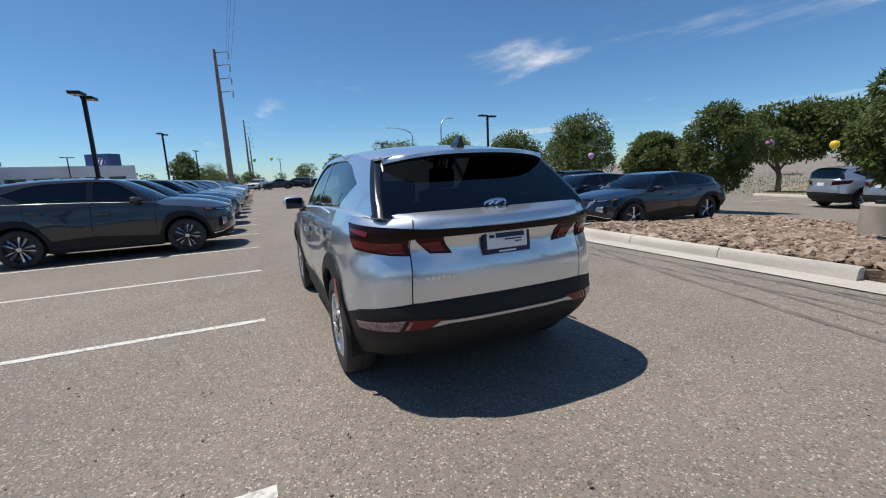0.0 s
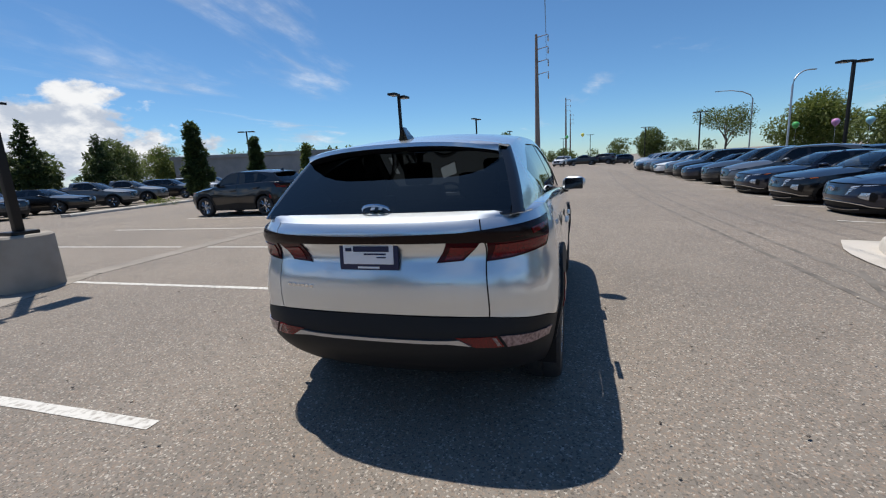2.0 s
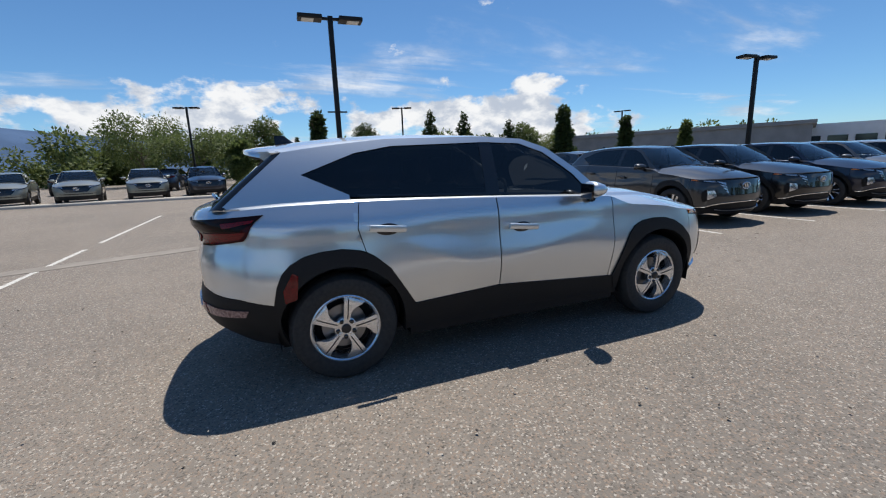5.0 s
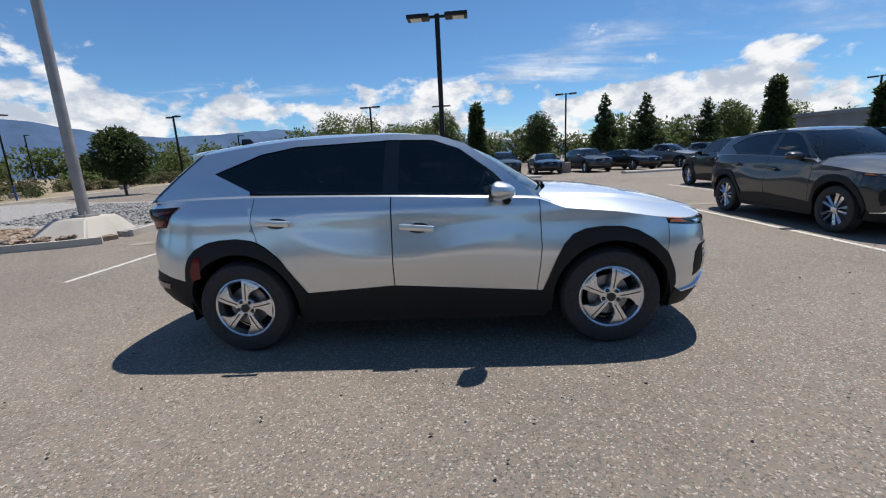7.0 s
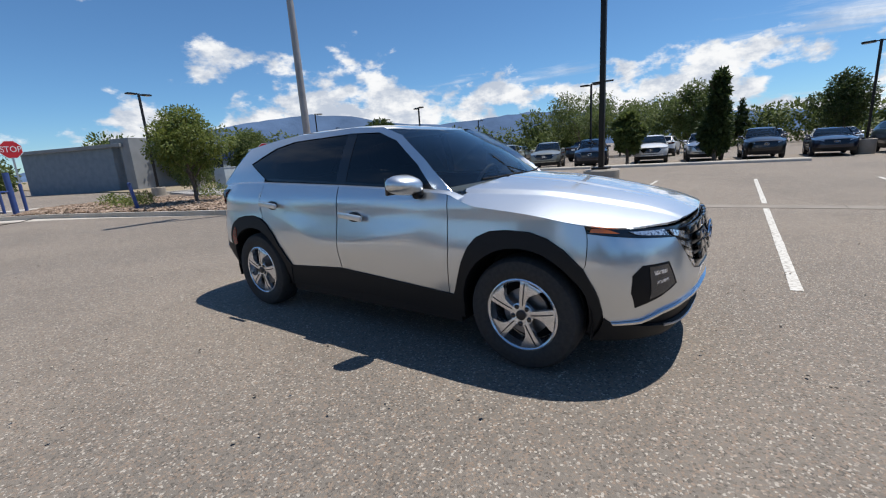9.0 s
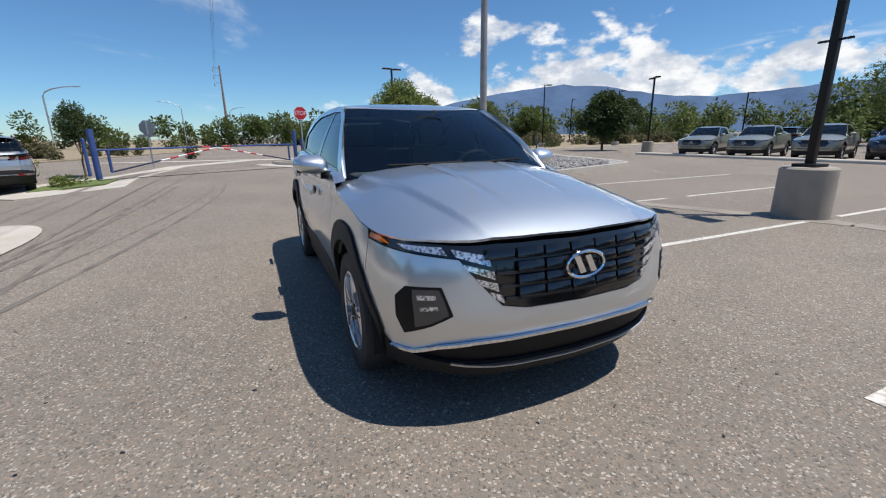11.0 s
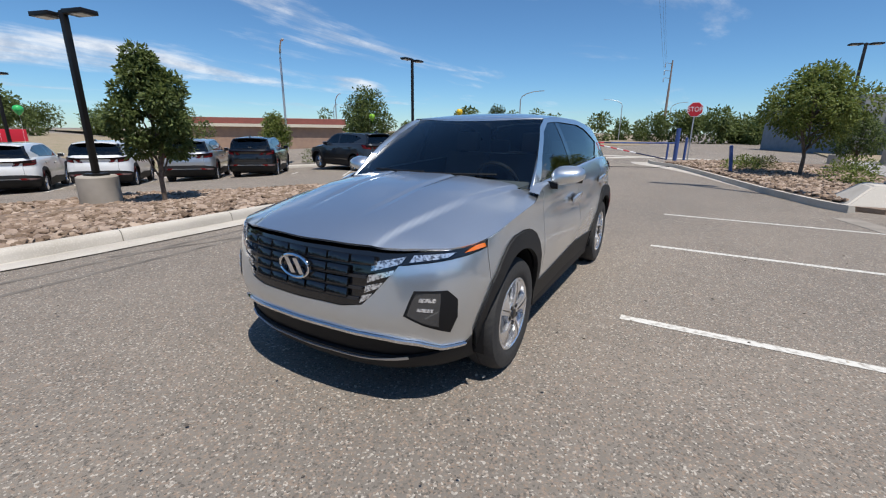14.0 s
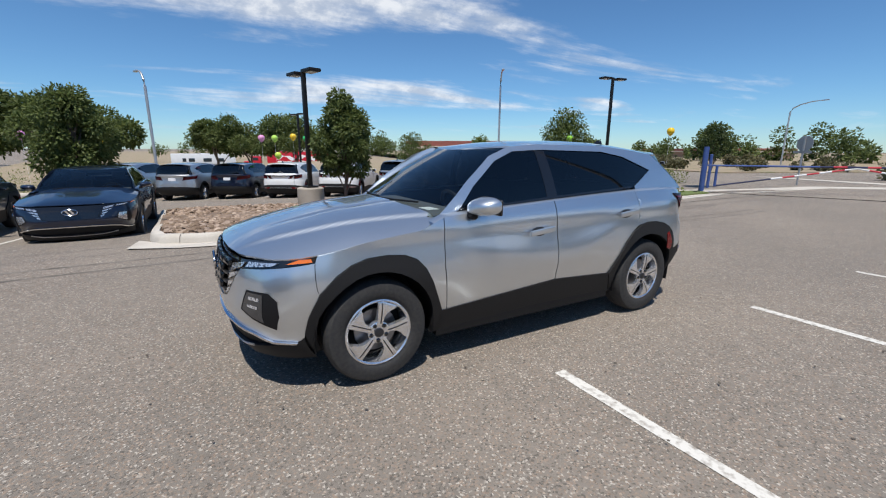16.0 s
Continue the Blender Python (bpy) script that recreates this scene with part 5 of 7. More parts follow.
def rubble(name, poly, count, size, top, mat=ROCK, label="loose reddish-brown landscaping rocks"):
    x0, x1 = min(p[0] for p in poly), max(p[0] for p in poly)
    y0, y1 = min(p[1] for p in poly), max(p[1] for p in poly)
    base_v = [Vector(v) for v in ((0, 0, 1), (0.9, 0, 0.35), (0.28, 0.85, 0.4), (-0.75, 0.55, 0.3), (-0.7, -0.5, 0.42), (0.3, -0.85, 0.3), (0.75, 0.5, -0.4), (-0.3, 0.85, -0.4), (-0.9, 0, -0.4), (-0.3, -0.85, -0.4), (0.75, -0.5, -0.4))]
    base_f = [(0, 1, 2), (0, 2, 3), (0, 3, 4), (0, 4, 5), (0, 5, 1), (1, 6, 2), (2, 6, 7), (2, 7, 3), (3, 7, 8), (3, 8, 4), (4, 8, 9), (4, 9, 5), (5, 9, 10), (5, 10, 1), (1, 10, 6)]
    verts, faces = [], []
    made = 0
    while made < count:
        x, y = RNG.uniform(x0, x1), RNG.uniform(y0, y1)
        if not inside((x, y), poly):
            continue
        made += 1
        s = size * RNG.uniform(0.5, 1.25)
        rot = Euler((RNG.uniform(-0.5, 0.5), RNG.uniform(-0.5, 0.5), RNG.uniform(0, 6.28))).to_matrix()
        sc = Vector((s, s * RNG.uniform(0.55, 0.9), s * RNG.uniform(0.35, 0.6)))
        c = Vector((x, y, gz(x, y) + top + RNG.uniform(-0.01, 0.05)))
        o = len(verts)
        for v in base_v:
            j = Vector((RNG.uniform(-0.18, 0.18), RNG.uniform(-0.18, 0.18), RNG.uniform(-0.15, 0.15)))
            w = v + j
            verts.append(c + rot @ Vector((w.x * sc.x, w.y * sc.y, w.z * sc.z)))
        faces += [tuple(i + o for i in f) for f in base_f]
    me = bpy.data.meshes.new(name)
    me.from_pydata(verts, [], faces)
    me.materials.append(mat)
    return tagged(new(name, me), label, "rocks", kind="stuff")


# rock island beside the aisle
slab("rock_island", [(4.86, -3.4), (4.86, -2.62), (4.98, -2.5), (4.98, -2.15), (4.86, -2.03), (4.86, 2.4), (5.1, 2.95), (5.6, 3.1), (10.9, 3.3), (11.4, 2.9), (11.1, 0.6), (10.5, -1.8), (9.3, -3.5), (7.2, -4.78), (6.2, -4.88), (5.5, -4.6), (4.98, -3.9)], 0.11, SOIL, label="planting island of bare soil under rocks", cat="island")
kerb("island_kerb", [(4.72, -2.05), (4.72, 2.5), (5.0, 3.05), (5.6, 3.2), (11.0, 3.4)][::-1])
kerb("island_kerb_nose", soften([(11.0, 3.4), (11.55, 3.1), (11.25, 0.6), (10.65, -1.9), (9.4, -3.65), (7.2, -4.95), (6.2, -5.05), (5.4, -4.75), (4.85, -4.0), (4.74, -2.6)][::-1]), h=0.13)
apron([(4.75, 3.45), (4.3, 2.4), (4.33, 0), (4.33, -2.4), (4.33, -4.5), (4.9, -5.6), (6.4, -5.6)], [(5.5, 3.35), (4.9, 2.95), (4.80, 0), (4.86, -2.4), (4.8, -3.9), (5.4, -4.72), (6.3, -5.0)])
rubble("rocks", [(5.0, -3.9), (4.92, 2.4), (5.6, 3.0), (10.9, 3.2), (11.2, 2.6), (11.0, 0.5), (10.4, -1.8), (9.1, -3.5), (7.2, -4.7), (6.2, -4.8), (5.6, -4.5)], 9500, 0.085, 0.115)

# rock bed along the exit lane and the gravel bed behind it
BED = [(-5.1, -7.5), (-4.4, -7.85), (-3.6, -9.9), (-2.95, -12.2), (-2.2, -15), (-1.2, -18.3), (-0.2, -20), (-2, -24), (-8, -24), (-7.6, -14), (-6.1, -9.2)]
slab("rock_bed", BED, 0.10, SOIL, label="planting bed of bare soil under rocks", cat="bed")
kerb("bed_kerb", [(-4.65, -7.45), (-4.35, -7.9), (-3.6, -9.9), (-2.95, -12.2), (-2.2, -15), (-1.2, -18.3), (-0.1, -20.1), (0.2, -21.5)], label="pale concrete kerb along the exit lane")
apron([(-3.9, -8.7), (-3.2, -10.4), (-2.35, -13.2), (-1.6, -15.5), (-0.4, -18), (0.9, -19.8), (1.2, -21.5)], [(-4.05, -8.7), (-3.5, -10.1), (-2.8, -13.0), (-2.1, -15.3), (-1.15, -18.4), (0, -20.1), (0.2, -21.5)])
rubble("rocks_bed", [(-5.2, -7.9), (-4.6, -8.1), (-3.85, -10.0), (-3.2, -12.2), (-2.45, -15), (-1.5, -18.3), (-0.6, -20), (-2, -23), (-6, -23), (-7.2, -14), (-5.9, -9.5)], 7500, 0.10, 0.11)
GRAV = [(-5.4, -7.5), (-7.0, -7.75), (-12.6, -9.7), (-13.7, -10.3), (-14.1, -11.3), (-15.5, -17), (-18.0, -23), (-16, -27), (-9, -27), (-8, -22), (-7.4, -14), (-5.9, -8.9)]
slab("gravel_bed", GRAV, 0.12, GRAVEL, label="bed of grey crushed gravel", cat="bed")
kerb("gravel_kerb", [(-5.4, -7.55), (-7.0, -7.8), (-12.6, -9.75), (-13.7, -10.35), (-14.1, -11.3), (-15.5, -17), (-18.0, -23)][::-1], label="pale concrete kerb round the gravel bed")
GRIT = vary(material("grey chips", (0.34, 0.33, 0.32), 0.9), 8, (0.22, 0.21, 0.20))
rubble("gravel_chips", [(-6.6, -8.0), (-12.3, -10.0), (-13.6, -11.3), (-14.8, -16.5), (-8.0, -14), (-6.5, -9.0)], 3400, 0.07, 0.115, GRIT, "grey crushed gravel chips")
# sloped concrete footing of the tall grey pole
bm = bmesh.new()
lo = [(-4.45, -7.68), (-4.4, -9.2), (-6.35, -9.5), (-6.4, -7.9)]
hi = [(-4.98, -8.06), (-4.98, -8.9), (-5.98, -9.05), (-5.98, -8.15)]
vs = [bm.verts.new((x, y, -0.02)) for x, y in lo] + [bm.verts.new((x, y, 0.50)) for x, y in hi]
for f in ((4, 5, 6, 7), (0, 1, 5, 4), (1, 2, 6, 5), (2, 3, 7, 6), (3, 0, 4, 7)):
    bm.faces.new([vs[i] for i in f])
bmesh.ops.recalc_face_normals(bm, faces=bm.faces)
bmesh.ops.bevel(bm, geom=list(bm.edges), offset=0.04, segments=2, affect="EDGES")
tagged(part("pole_footing", bm, CONCRETE), "sloped pale concrete footing of a light pole", "footing")

# sidewalk and aprons by the gate, kerb strips of the far rows, far road edge
slab("sidewalk", [(4.9, -11.6), (7.2, -11.0), (8.6, -12.6), (8.3, -15.5), (6.3, -17.2), (5.3, -22.0), (2.0, -26.5), (1.2, -25.8), (4.4, -21.5), (5.2, -15.0)], 0.02, CONCRETE, label="pale concrete sidewalk by the gate", cat="sidewalk")
slab("sidewalk_cross", [(2.0, -26.5), (1.2, -25.8), (-3, -25.5), (-3, -26.6), (10, -29), (40, -36), (40, -35), (10, -27.6)], 0.025, CONCRETE, label="pale concrete sidewalk along the street", cat="sidewalk")
GRASS = vary(material("grass", (0.10, 0.17, 0.035), 0.9), 6, (0.16, 0.17, 0.06), bump=0.6, dist=0.03, bscale=60)
slab("grass_patch", [(5.7, -13.0), (7.6, -12.8), (7.8, -14.4), (6.6, -15.4), (5.8, -14.8)], 0.05, GRASS, label="small patch of green grass by the gate", cat="grass")
for x0, y0, x1, y1 in ((-21.6, -17, -21.6, -4.6), (-21.7, -4.4, -22.2, 5.0), (-22.3, 10.0, -24.3, 24)):
    kerb("strip_kerb", [(x0, y0), (x1, y1)], 0.6, 0.14, 2.5, "pale concrete kerb strip before the parked row")
kerb("road_kerb", [(-9, -28.5), (-18.5, -26.5), (-28, -29), (-42, -32.5), (-70, -42)][::-1], 0.4, 0.14, 3.0, "pale kerb of the entrance road")
DESERT = vary(vary(material("dry ground", (0.30, 0.23, 0.16), 0.95), 0.5, (0.20, 0.19, 0.10), 0.4, 0.65), 6, (0.36, 0.28, 0.2), 0.45, 0.7, bump=0.6, dist=0.05)
slab("dry_ground", [(-9, -28.7), (-18.6, -26.7), (-28, -29.2), (-42, -32.7), (-70, -42.2), (-400, -140), (-400, -900), (-60, -900), (-12, -60)], 0.10, DESERT, label="dry desert ground with scrub", cat="ground")
slab("dry_ground_east", [(14, -31), (400, -120), (900, -900), (20, -900), (4, -60)], 0.08, DESERT, label="dry desert ground beyond the street", cat="ground")
slab("dry_ground_street", [(25.6, 4), (26.8, 12), (60, 28), (400, 80), (400, -100), (40, -33), (20, -14.2), (19.4, -12.2), (21.8, -9), (23.6, -5), (24.8, -1)], 0.12, DESERT, label="dry ground with shrubs by the street", cat="ground")

kerb("street_kerb", soften([(26.7, 12), (25.5, 4), (24.7, -1), (23.5, -5), (21.7, -9), (19.3, -12.2), (16.5, -13.2), (12.5, -15.2), (9.0, -17.6)]), 0.3, 0.14, 2.5, "pale concrete kerb behind the street-side row")

# loose grit and crumbs on the asphalt
SPECK = vary(material("grit", (0.10, 0.085, 0.07), 0.9), 5, (0.42, 0.37, 0.30), 0.45, 0.55)
rubble("loose_grit", [(-4.2, -9), (4.2, -9), (4.2, 11), (-1.2, 11), (-4.2, 4)], 1500, 0.011, -0.012, SPECK, "loose dark grit and crumbs on asphalt")



# ---------------------------------------------------------------- lamps, poles, signs
POLE = material("dark bronze metal", (0.022, 0.020, 0.019), 0.45, 0.6)
GREYPOLE = vary(material("grey painted pole", (0.36, 0.33, 0.32), 0.5, 0.3), 3, (0.28, 0.26, 0.25))
STEEL = material("galvanised steel", (0.48, 0.49, 0.50), 0.4, 0.7)
BLUE = vary(material("blue painted steel", (0.03, 0.07, 0.24), 0.5), 4, (0.05, 0.09, 0.25))
SIGNRED = material("sign red", (0.55, 0.02, 0.03), 0.45)
SIGNWHITE = material("sign white", (0.8, 0.8, 0.8), 0.45)
SIGNBACK = material("sign back", (0.35, 0.36, 0.37), 0.4, 0.8)
LED = material("lamp lens", (0.7, 0.7, 0.68), 0.4)
WOODPOLE = vary(material("weathering steel pole", (0.26, 0.20, 0.17), 0.8), 1.5, (0.20, 0.16, 0.14))


def lamp_post(x, y, h, yaw=0.0, base=0.75, heads=(1, -1), label="dark bronze two-headed lamp post on a concrete base", mark=False):
    root = tagged(new("lamp_post"), label, "street lamp", "parking lot lamps")
    g = gz(x, y)
    root.location = (x, y, g)
    root.rotation_euler = (0, 0, yaw)
    if base:
        bm = bmesh.new()
        lathe(bm, [(0.39, -0.02), (0.38, base - 0.03), (0.35, base), (0.0, base)], 24)
        part("concrete_base", bm, CONCRETE_OLD, root, "weathered round concrete base")
    bm = bmesh.new()
    box(bm, -0.17, 0.17, -0.17, 0.17, base, base + 0.05, 0.01)
    part("base_plate", bm, POLE, root)
    bm = bmesh.new()
    box(bm, -0.055, 0.055, -0.055, 0.055, base + 0.04, h - 0.02, 0.012)
    part("pole", bm, POLE, root)
    for s in heads:
        bm = bmesh.new()
        box(bm, min(0.05 * s, 0.2 * s), max(0.05 * s, 0.2 * s), -0.03, 0.03, h - 0.10, h - 0.05)
        arm = part("arm", bm, POLE, root)
        bm = bmesh.new()
        box(bm, min(0.18 * s, 0.70 * s), max(0.18 * s, 0.70 * s), -0.17, 0.17, h - 0.12, h - 0.03, 0.02)
        hd = part("lamp_head", bm, POLE, root)
        bm = bmesh.new()
        box(bm, min(0.36 * s, 0.62 * s), max(0.36 * s, 0.62 * s), -0.12, 0.12, h - 0.128, h - 0.119)
        part("lamp_lens", bm, LED, hd)
    if mark:
        bm = bmesh.new()
        box(bm, -0.22, 0.22, -0.02, 0.02, h * 0.56, h * 0.56 + 0.03)
        part("cross_bar", bm, POLE, root)
    return root


lamp_post(-6.75, -0.15, 4.7, radians(88), 0.80, mark=True)
lamp_post(-6.1, 13.2, 4.45, radians(86))
lamp_post(12.4, 19.6, 5.2, radians(20))
lamp_post(10.9, -14.9, 5.1, radians(85), 0.75)
lamp_post(9.45, -0.5, 4.0, radians(15), 0.75)
lamp_post(25.0, -3.4, 4.6, radians(15))
lamp_post(-27, 7.5, 5.4, radians(75))
lamp_post(-27, 28, 5.4, radians(30))
lamp_post(-26.5, -6.0, 5.2, radians(80))
lamp_post(-25.5, -19.5, 5.2, radians(60))
lamp_post(-7.2, 33, 5.2, radians(80))
lamp_post(-7.5, 55, 5.4, radians(80))
lamp_post(13, 46, 5.6, radians(20))
lamp_post(12.0, 75, 6.0, radians(20))
lamp_post(4.0, 95, 6.0, radians(20))
lamp_post(-2.0, 110, 6.2, radians(20))
lamp_post(-22, 62, 5.4, radians(30))
lamp_post(-8.4, -27.0, 6.0, radians(15), 0.5)
for x, y, h, yaw in ((-26.5, -33.5, 6.2, 150), (-34, -31, 5.6, 150), (-44, -50, 6.5, 200), (-50, -28, 5.6, 150)):
    lamp_post(x, y, h, radians(yaw), 0.5, (1,), "dark bronze lamp post with a single flat head beside the road")


def tall_pole(x, y, z0, h, r0, r1, mat, label, name="tall_pole"):
    root = tagged(new(name), label, "pole")
    root.location = (x, y, z0)
    bm = bmesh.new()
    tube(bm, [(0, 0, 0.04), (0, 0, h)], r0, 16, r1)
    part("shaft", bm, mat, root)
    bm = bmesh.new()
    box(bm, -0.2, 0.2, -0.2, 0.2, 0, 0.05, 0.01)
    bolts = part("base_plate", bm, mat, root)
    for sx in (-0.15, 0.15):
        for sy in (-0.15, 0.15):
            bm = bmesh.new()
            lathe(bm, [(0.018, 0.05), (0.018, 0.11), (0.0, 0.12)], 8, "z", Matrix.Translation((sx, sy, 0)))
            part("anchor_bolt", bm, STEEL, bolts)
    return root


g = tall_pole(-5.5, -8.54, 0.5, 11.3, 0.115, 0.075, GREYPOLE, "tall grey painted light pole on a concrete footing")
bm = bmesh.new()
box(bm, -0.9, 0.9, -0.16, 0.16, 11.2, 11.32, 0.03)
part("lamp_head", bm, POLE, g)


def curved_lamp(x, y, h, yaw, reach=1.8, mat=STEEL):
    root = tagged(new("street_light"), "slender galvanised street light with a curved arm", "street lamp", "street lights")
    root.location = (x, y, gz(x, y) - 0.1)
    root.rotation_euler = (0, 0, radians(yaw))
    bm = bmesh.new()
    pts = [(0, 0, 0), (0, 0, h * 0.86)] + [(reach * (1 - math.cos(a)), 0, h * 0.86 + h * 0.14 * math.sin(a)) for a in (0.4, 0.8, 1.2, 1.57)]
    tube(bm, pts, 0.09, 10, 0.045)
    part("mast", bm, mat, root)
    bm = bmesh.new()
    box(bm, reach - 0.05, reach + 0.55, -0.1, 0.1, h - 0.06, h + 0.04, 0.03)
    part("lamp_head", bm, mat, root)
    return root


curved_lamp(27.0, -20.5, 8.1, 150, 1.0)
curved_lamp(29.0, 4.6, 7.3, 20, 1.0)
curved_lamp(20.5, -56, 7.0, 170, 3.0)
curved_lamp(12, -90, 8.0, 10, 3.0)
curved_lamp(5, -120, 9.0, 170, 3.0)
curved_lamp(22, 60, 9.5, 170, 3.5)
curved_lamp(19, 42, 8.5, 10, 1.2)
curved_lamp(45, -45, 8.0, 150, 2.0)
curved_lamp(60, -60, 8.0, 150, 2.0)


def power_pole(x, y, h, r, arms, label):
    root = tagged(new("power_pole"), label, "power pole", "power line poles")
    root.location = (x, y, 0)
    bm = bmesh.new()
    tube(bm, [(0, 0, 0), (0, 0, h * 0.5), (0, 0, h)], r, 16, r * 0.42)
    part("shaft", bm, WOODPOLE, root)
    for z in arms:
        bm = bmesh.new()
        tube(bm, [(0, 0, h * z - 0.15), (r * 2.2, 0, h * z), (r * 4.0, 0, h * z + 0.1)], r * 0.16, 6, r * 0.1)
        arm = part("cross_arm", bm, WOODPOLE, root)
        bm = bmesh.new()
        lathe(bm, [(0.02, -0.9), (0.1, -0.8), (0.1, -0.1), (0.03, 0)], 8, "z", Matrix.Translation((r * 3.9, 0, h * z)))
        part("insulator", bm, STEEL, arm)
    return root


power_pole(-4.4, 62, 18.8, 0.42, (0.985, 0.9, 0.81, 0.72), "tall rust-brown steel transmission pole")
power_pole(5.6, -112, 17.5, 0.36, (0.97, 0.88, 0.79), "tall brown transmission pole beyond the gate")
power_pole(-3.0, 190, 26, 0.5, (0.97, 0.88, 0.8), "distant brown transmission pole")
power_pole(-2.0, 260, 26, 0.5, (0.97, 0.88, 0.8), "distant brown transmission pole")
bm = bmesh.new()
for dz, dx in ((28.0, 2.0), (25.6, 2.0), (23.0, 2.0)):
    pts = [Vector((-3.0, 62, dz * 0.66)).lerp(Vector((6.8, -112, dz * 0.62)), k / 16) - Vector((0, 0, 2.0 * (1 - (2 * k / 16 - 1) ** 2))) for k in range(17)]
    tube(bm, pts, 0.011, 4, caps=False)
tagged(part("power_lines", bm, POLE), "thin dark overhead power lines", "cable")


# ---------------------------------------------------------------- stop signs, gate, boxes
def octagon(r):
    return [(r * math.cos(radians(22.5 + 45 * i)), r * math.sin(radians(22.5 + 45 * i))) for i in range(8)]


def stop_sign(x, y, z, yaw, blue=False, size=0.38):
    """The face looks along +y before turning."""
    root = tagged(new("stop_sign"), "red octagonal stop sign on a steel post", "stop sign", "stop signs")
    root.location = (x, y, gz(x, y))
    root.rotation_euler = (0, 0, radians(yaw))
    bm = bmesh.new()
    box(bm, -0.03, 0.03, -0.03, 0.03, 0, z + size * 0.9)
    part("post", bm, STEEL, root)
    turn = Matrix.Rotation(radians(90), 4, "X")
    for r, y0, y1, mat, nm in ((size, 0.035, 0.04, SIGNWHITE, "sign_plate"), (size * 0.94, 0.041, 0.043, SIGNRED, "sign_face"), (size * 0.99, 0.031, 0.034, SIGNBACK, "sign_back")):
        bm = bmesh.new()
        prism(bm, octagon(r), -y1, -y0, Matrix.Translation((0, 0, z)) @ turn)
        bmesh.ops.recalc_face_normals(bm, faces=bm.faces)
        part(nm, bm, mat, root, smooth=0)
    cu = bpy.data.curves.new("stop_text", "FONT")
    cu.body, cu.size, cu.align_x, cu.align_y, cu.extrude = "STOP", size * 0.78, "CENTER", "CENTER", 0.002
    tmp = new("stop_text", cu)
    me = bpy.data.meshes.new_from_object(tmp)
    bpy.data.objects.remove(tmp)
    me.materials.append(SIGNWHITE)
    tx = new("lettering", me)
    tx.parent = root
    tx.matrix_basis = Matrix.Translation((0, 0.047, z)) @ Matrix.Rotation(radians(180), 4, "Z") @ turn @ Matrix.Diagonal((0.92, 1.12, 1, 1))
    tx["label"] = "white letters STOP"
    if blue:
        bm = bmesh.new()
        box(bm, -0.17, 0.17, 0.03, 0.04, z - size - 0.32, z - size - 0.04)
        part("blue_plate", bm, BLUE, root)
    return root


stop_sign(-1.45, -22.3, 2.68, 0)
stop_sign(-14.2, -24.2, 2.5, -28, True)
# the back of another sign beyond the gate
sb = stop_sign(6.0, -22.6, 1.95, 170)
for o in list(sb.children):
    if o.name.startswith(("lettering", "sign_face")):
        bpy.data.objects.remove(o)
tagged(sb, "grey back of an octagonal road sign on a post", "road sign")
bm = bmesh.new()
box(bm, -0.4, 0.4, -0.04, -0.03, 1.5, 1.62)
part("name_plate", bm, SIGNBACK, sb)

STRIPE_RED = material("barrier red", (0.50, 0.03, 0.05), 0.5)


def gate_half(px, py, cx, cy):
    """A swing gate of painted tube: post, upper arm in red and white bands, slanting brace."""
    root = tagged(new("barrier_gate"), "closed blue tube swing gate with red and white bands", "gate", "gate leaves")
    bm = bmesh.new()
    tube(bm, [(px, py, 0), (px, py, 1.75)], 0.10, 14)
    part("post", bm, BLUE, root)
    d = Vector((cx - px, cy - py, 0))
    L = d.length
    d.normalize()
    a0 = Vector((px, py, 1.02)) + d * 0.1
    bm = bmesh.new()
    tube(bm, [Vector((px, py, 0.2)) + d * 0.45, Vector((px, py, 1.02)) + d * 0.45], 0.05, 10)
    part("hinge_upright", bm, BLUE, root)
    n = 12
    for i in range(n):
        bm = bmesh.new()
        tube(bm, [a0 + d * (L * i / n), a0 + d * (L * (i + 1) / n)], 0.035, 8)
        part("arm_band", bm, BLUE if i < 9 else NAVY if i % 2 else (STRIPE_RED, SIGNWHITE)[i % 2], root)
        p0 = Vector((px, py, 0.22)) + d * 0.45
        p1 = Vector((cx, cy, 0.98))
        bm = bmesh.new()
        tube(bm, [p0.lerp(p1, i / n), p0.lerp(p1, (i + 1) / n)], 0.03, 8)
        part("brace_band", bm, NAVY if i < 5 else (STRIPE_RED, SIGNWHITE)[i % 2], root)
    return root


gate_half(6.45, -15.4, 2.75, -18.6)
gate_half(-0.9, -21.2, 2.75, -18.6)
for x, y, h, lean in ((7.2, -17.2, 1.45, 0), (-3.0, -15.2, 1.1, 7), (-1.3, -21.6, 1.3, 0), (-16.5, -27.2, 1.2, 0), (-22.5, -29.0, 1.1, 0)):
    root = tagged(new("bollard"), "blue painted steel bollard", "bollard", "blue bollards")
    root.location = (x, y, 0)
    root.rotation_euler = (0, radians(lean), 0)
    bm = bmesh.new()
    lathe(bm, [(0.06, 0), (0.06, h - 0.02), (0.04, h), (0, h)], 14)
    part("tube", bm, BLUE, root)
# thin dark line over the asphalt, from gate post to kerb
bm = bmesh.new()
tube(bm, [(6.45, -15.4, 0.04)] + [(6.3 - 0.6 * k, -14.6 - 0.28 * k, 0.02) for k in range(12)] + [(-1.0, -18.9, 0.02), (-1.3, -18.6, 0.18)], 0.012, 6)
tagged(part("ground_cable", bm, TRIM), "thin dark line lying across the asphalt", "cable")

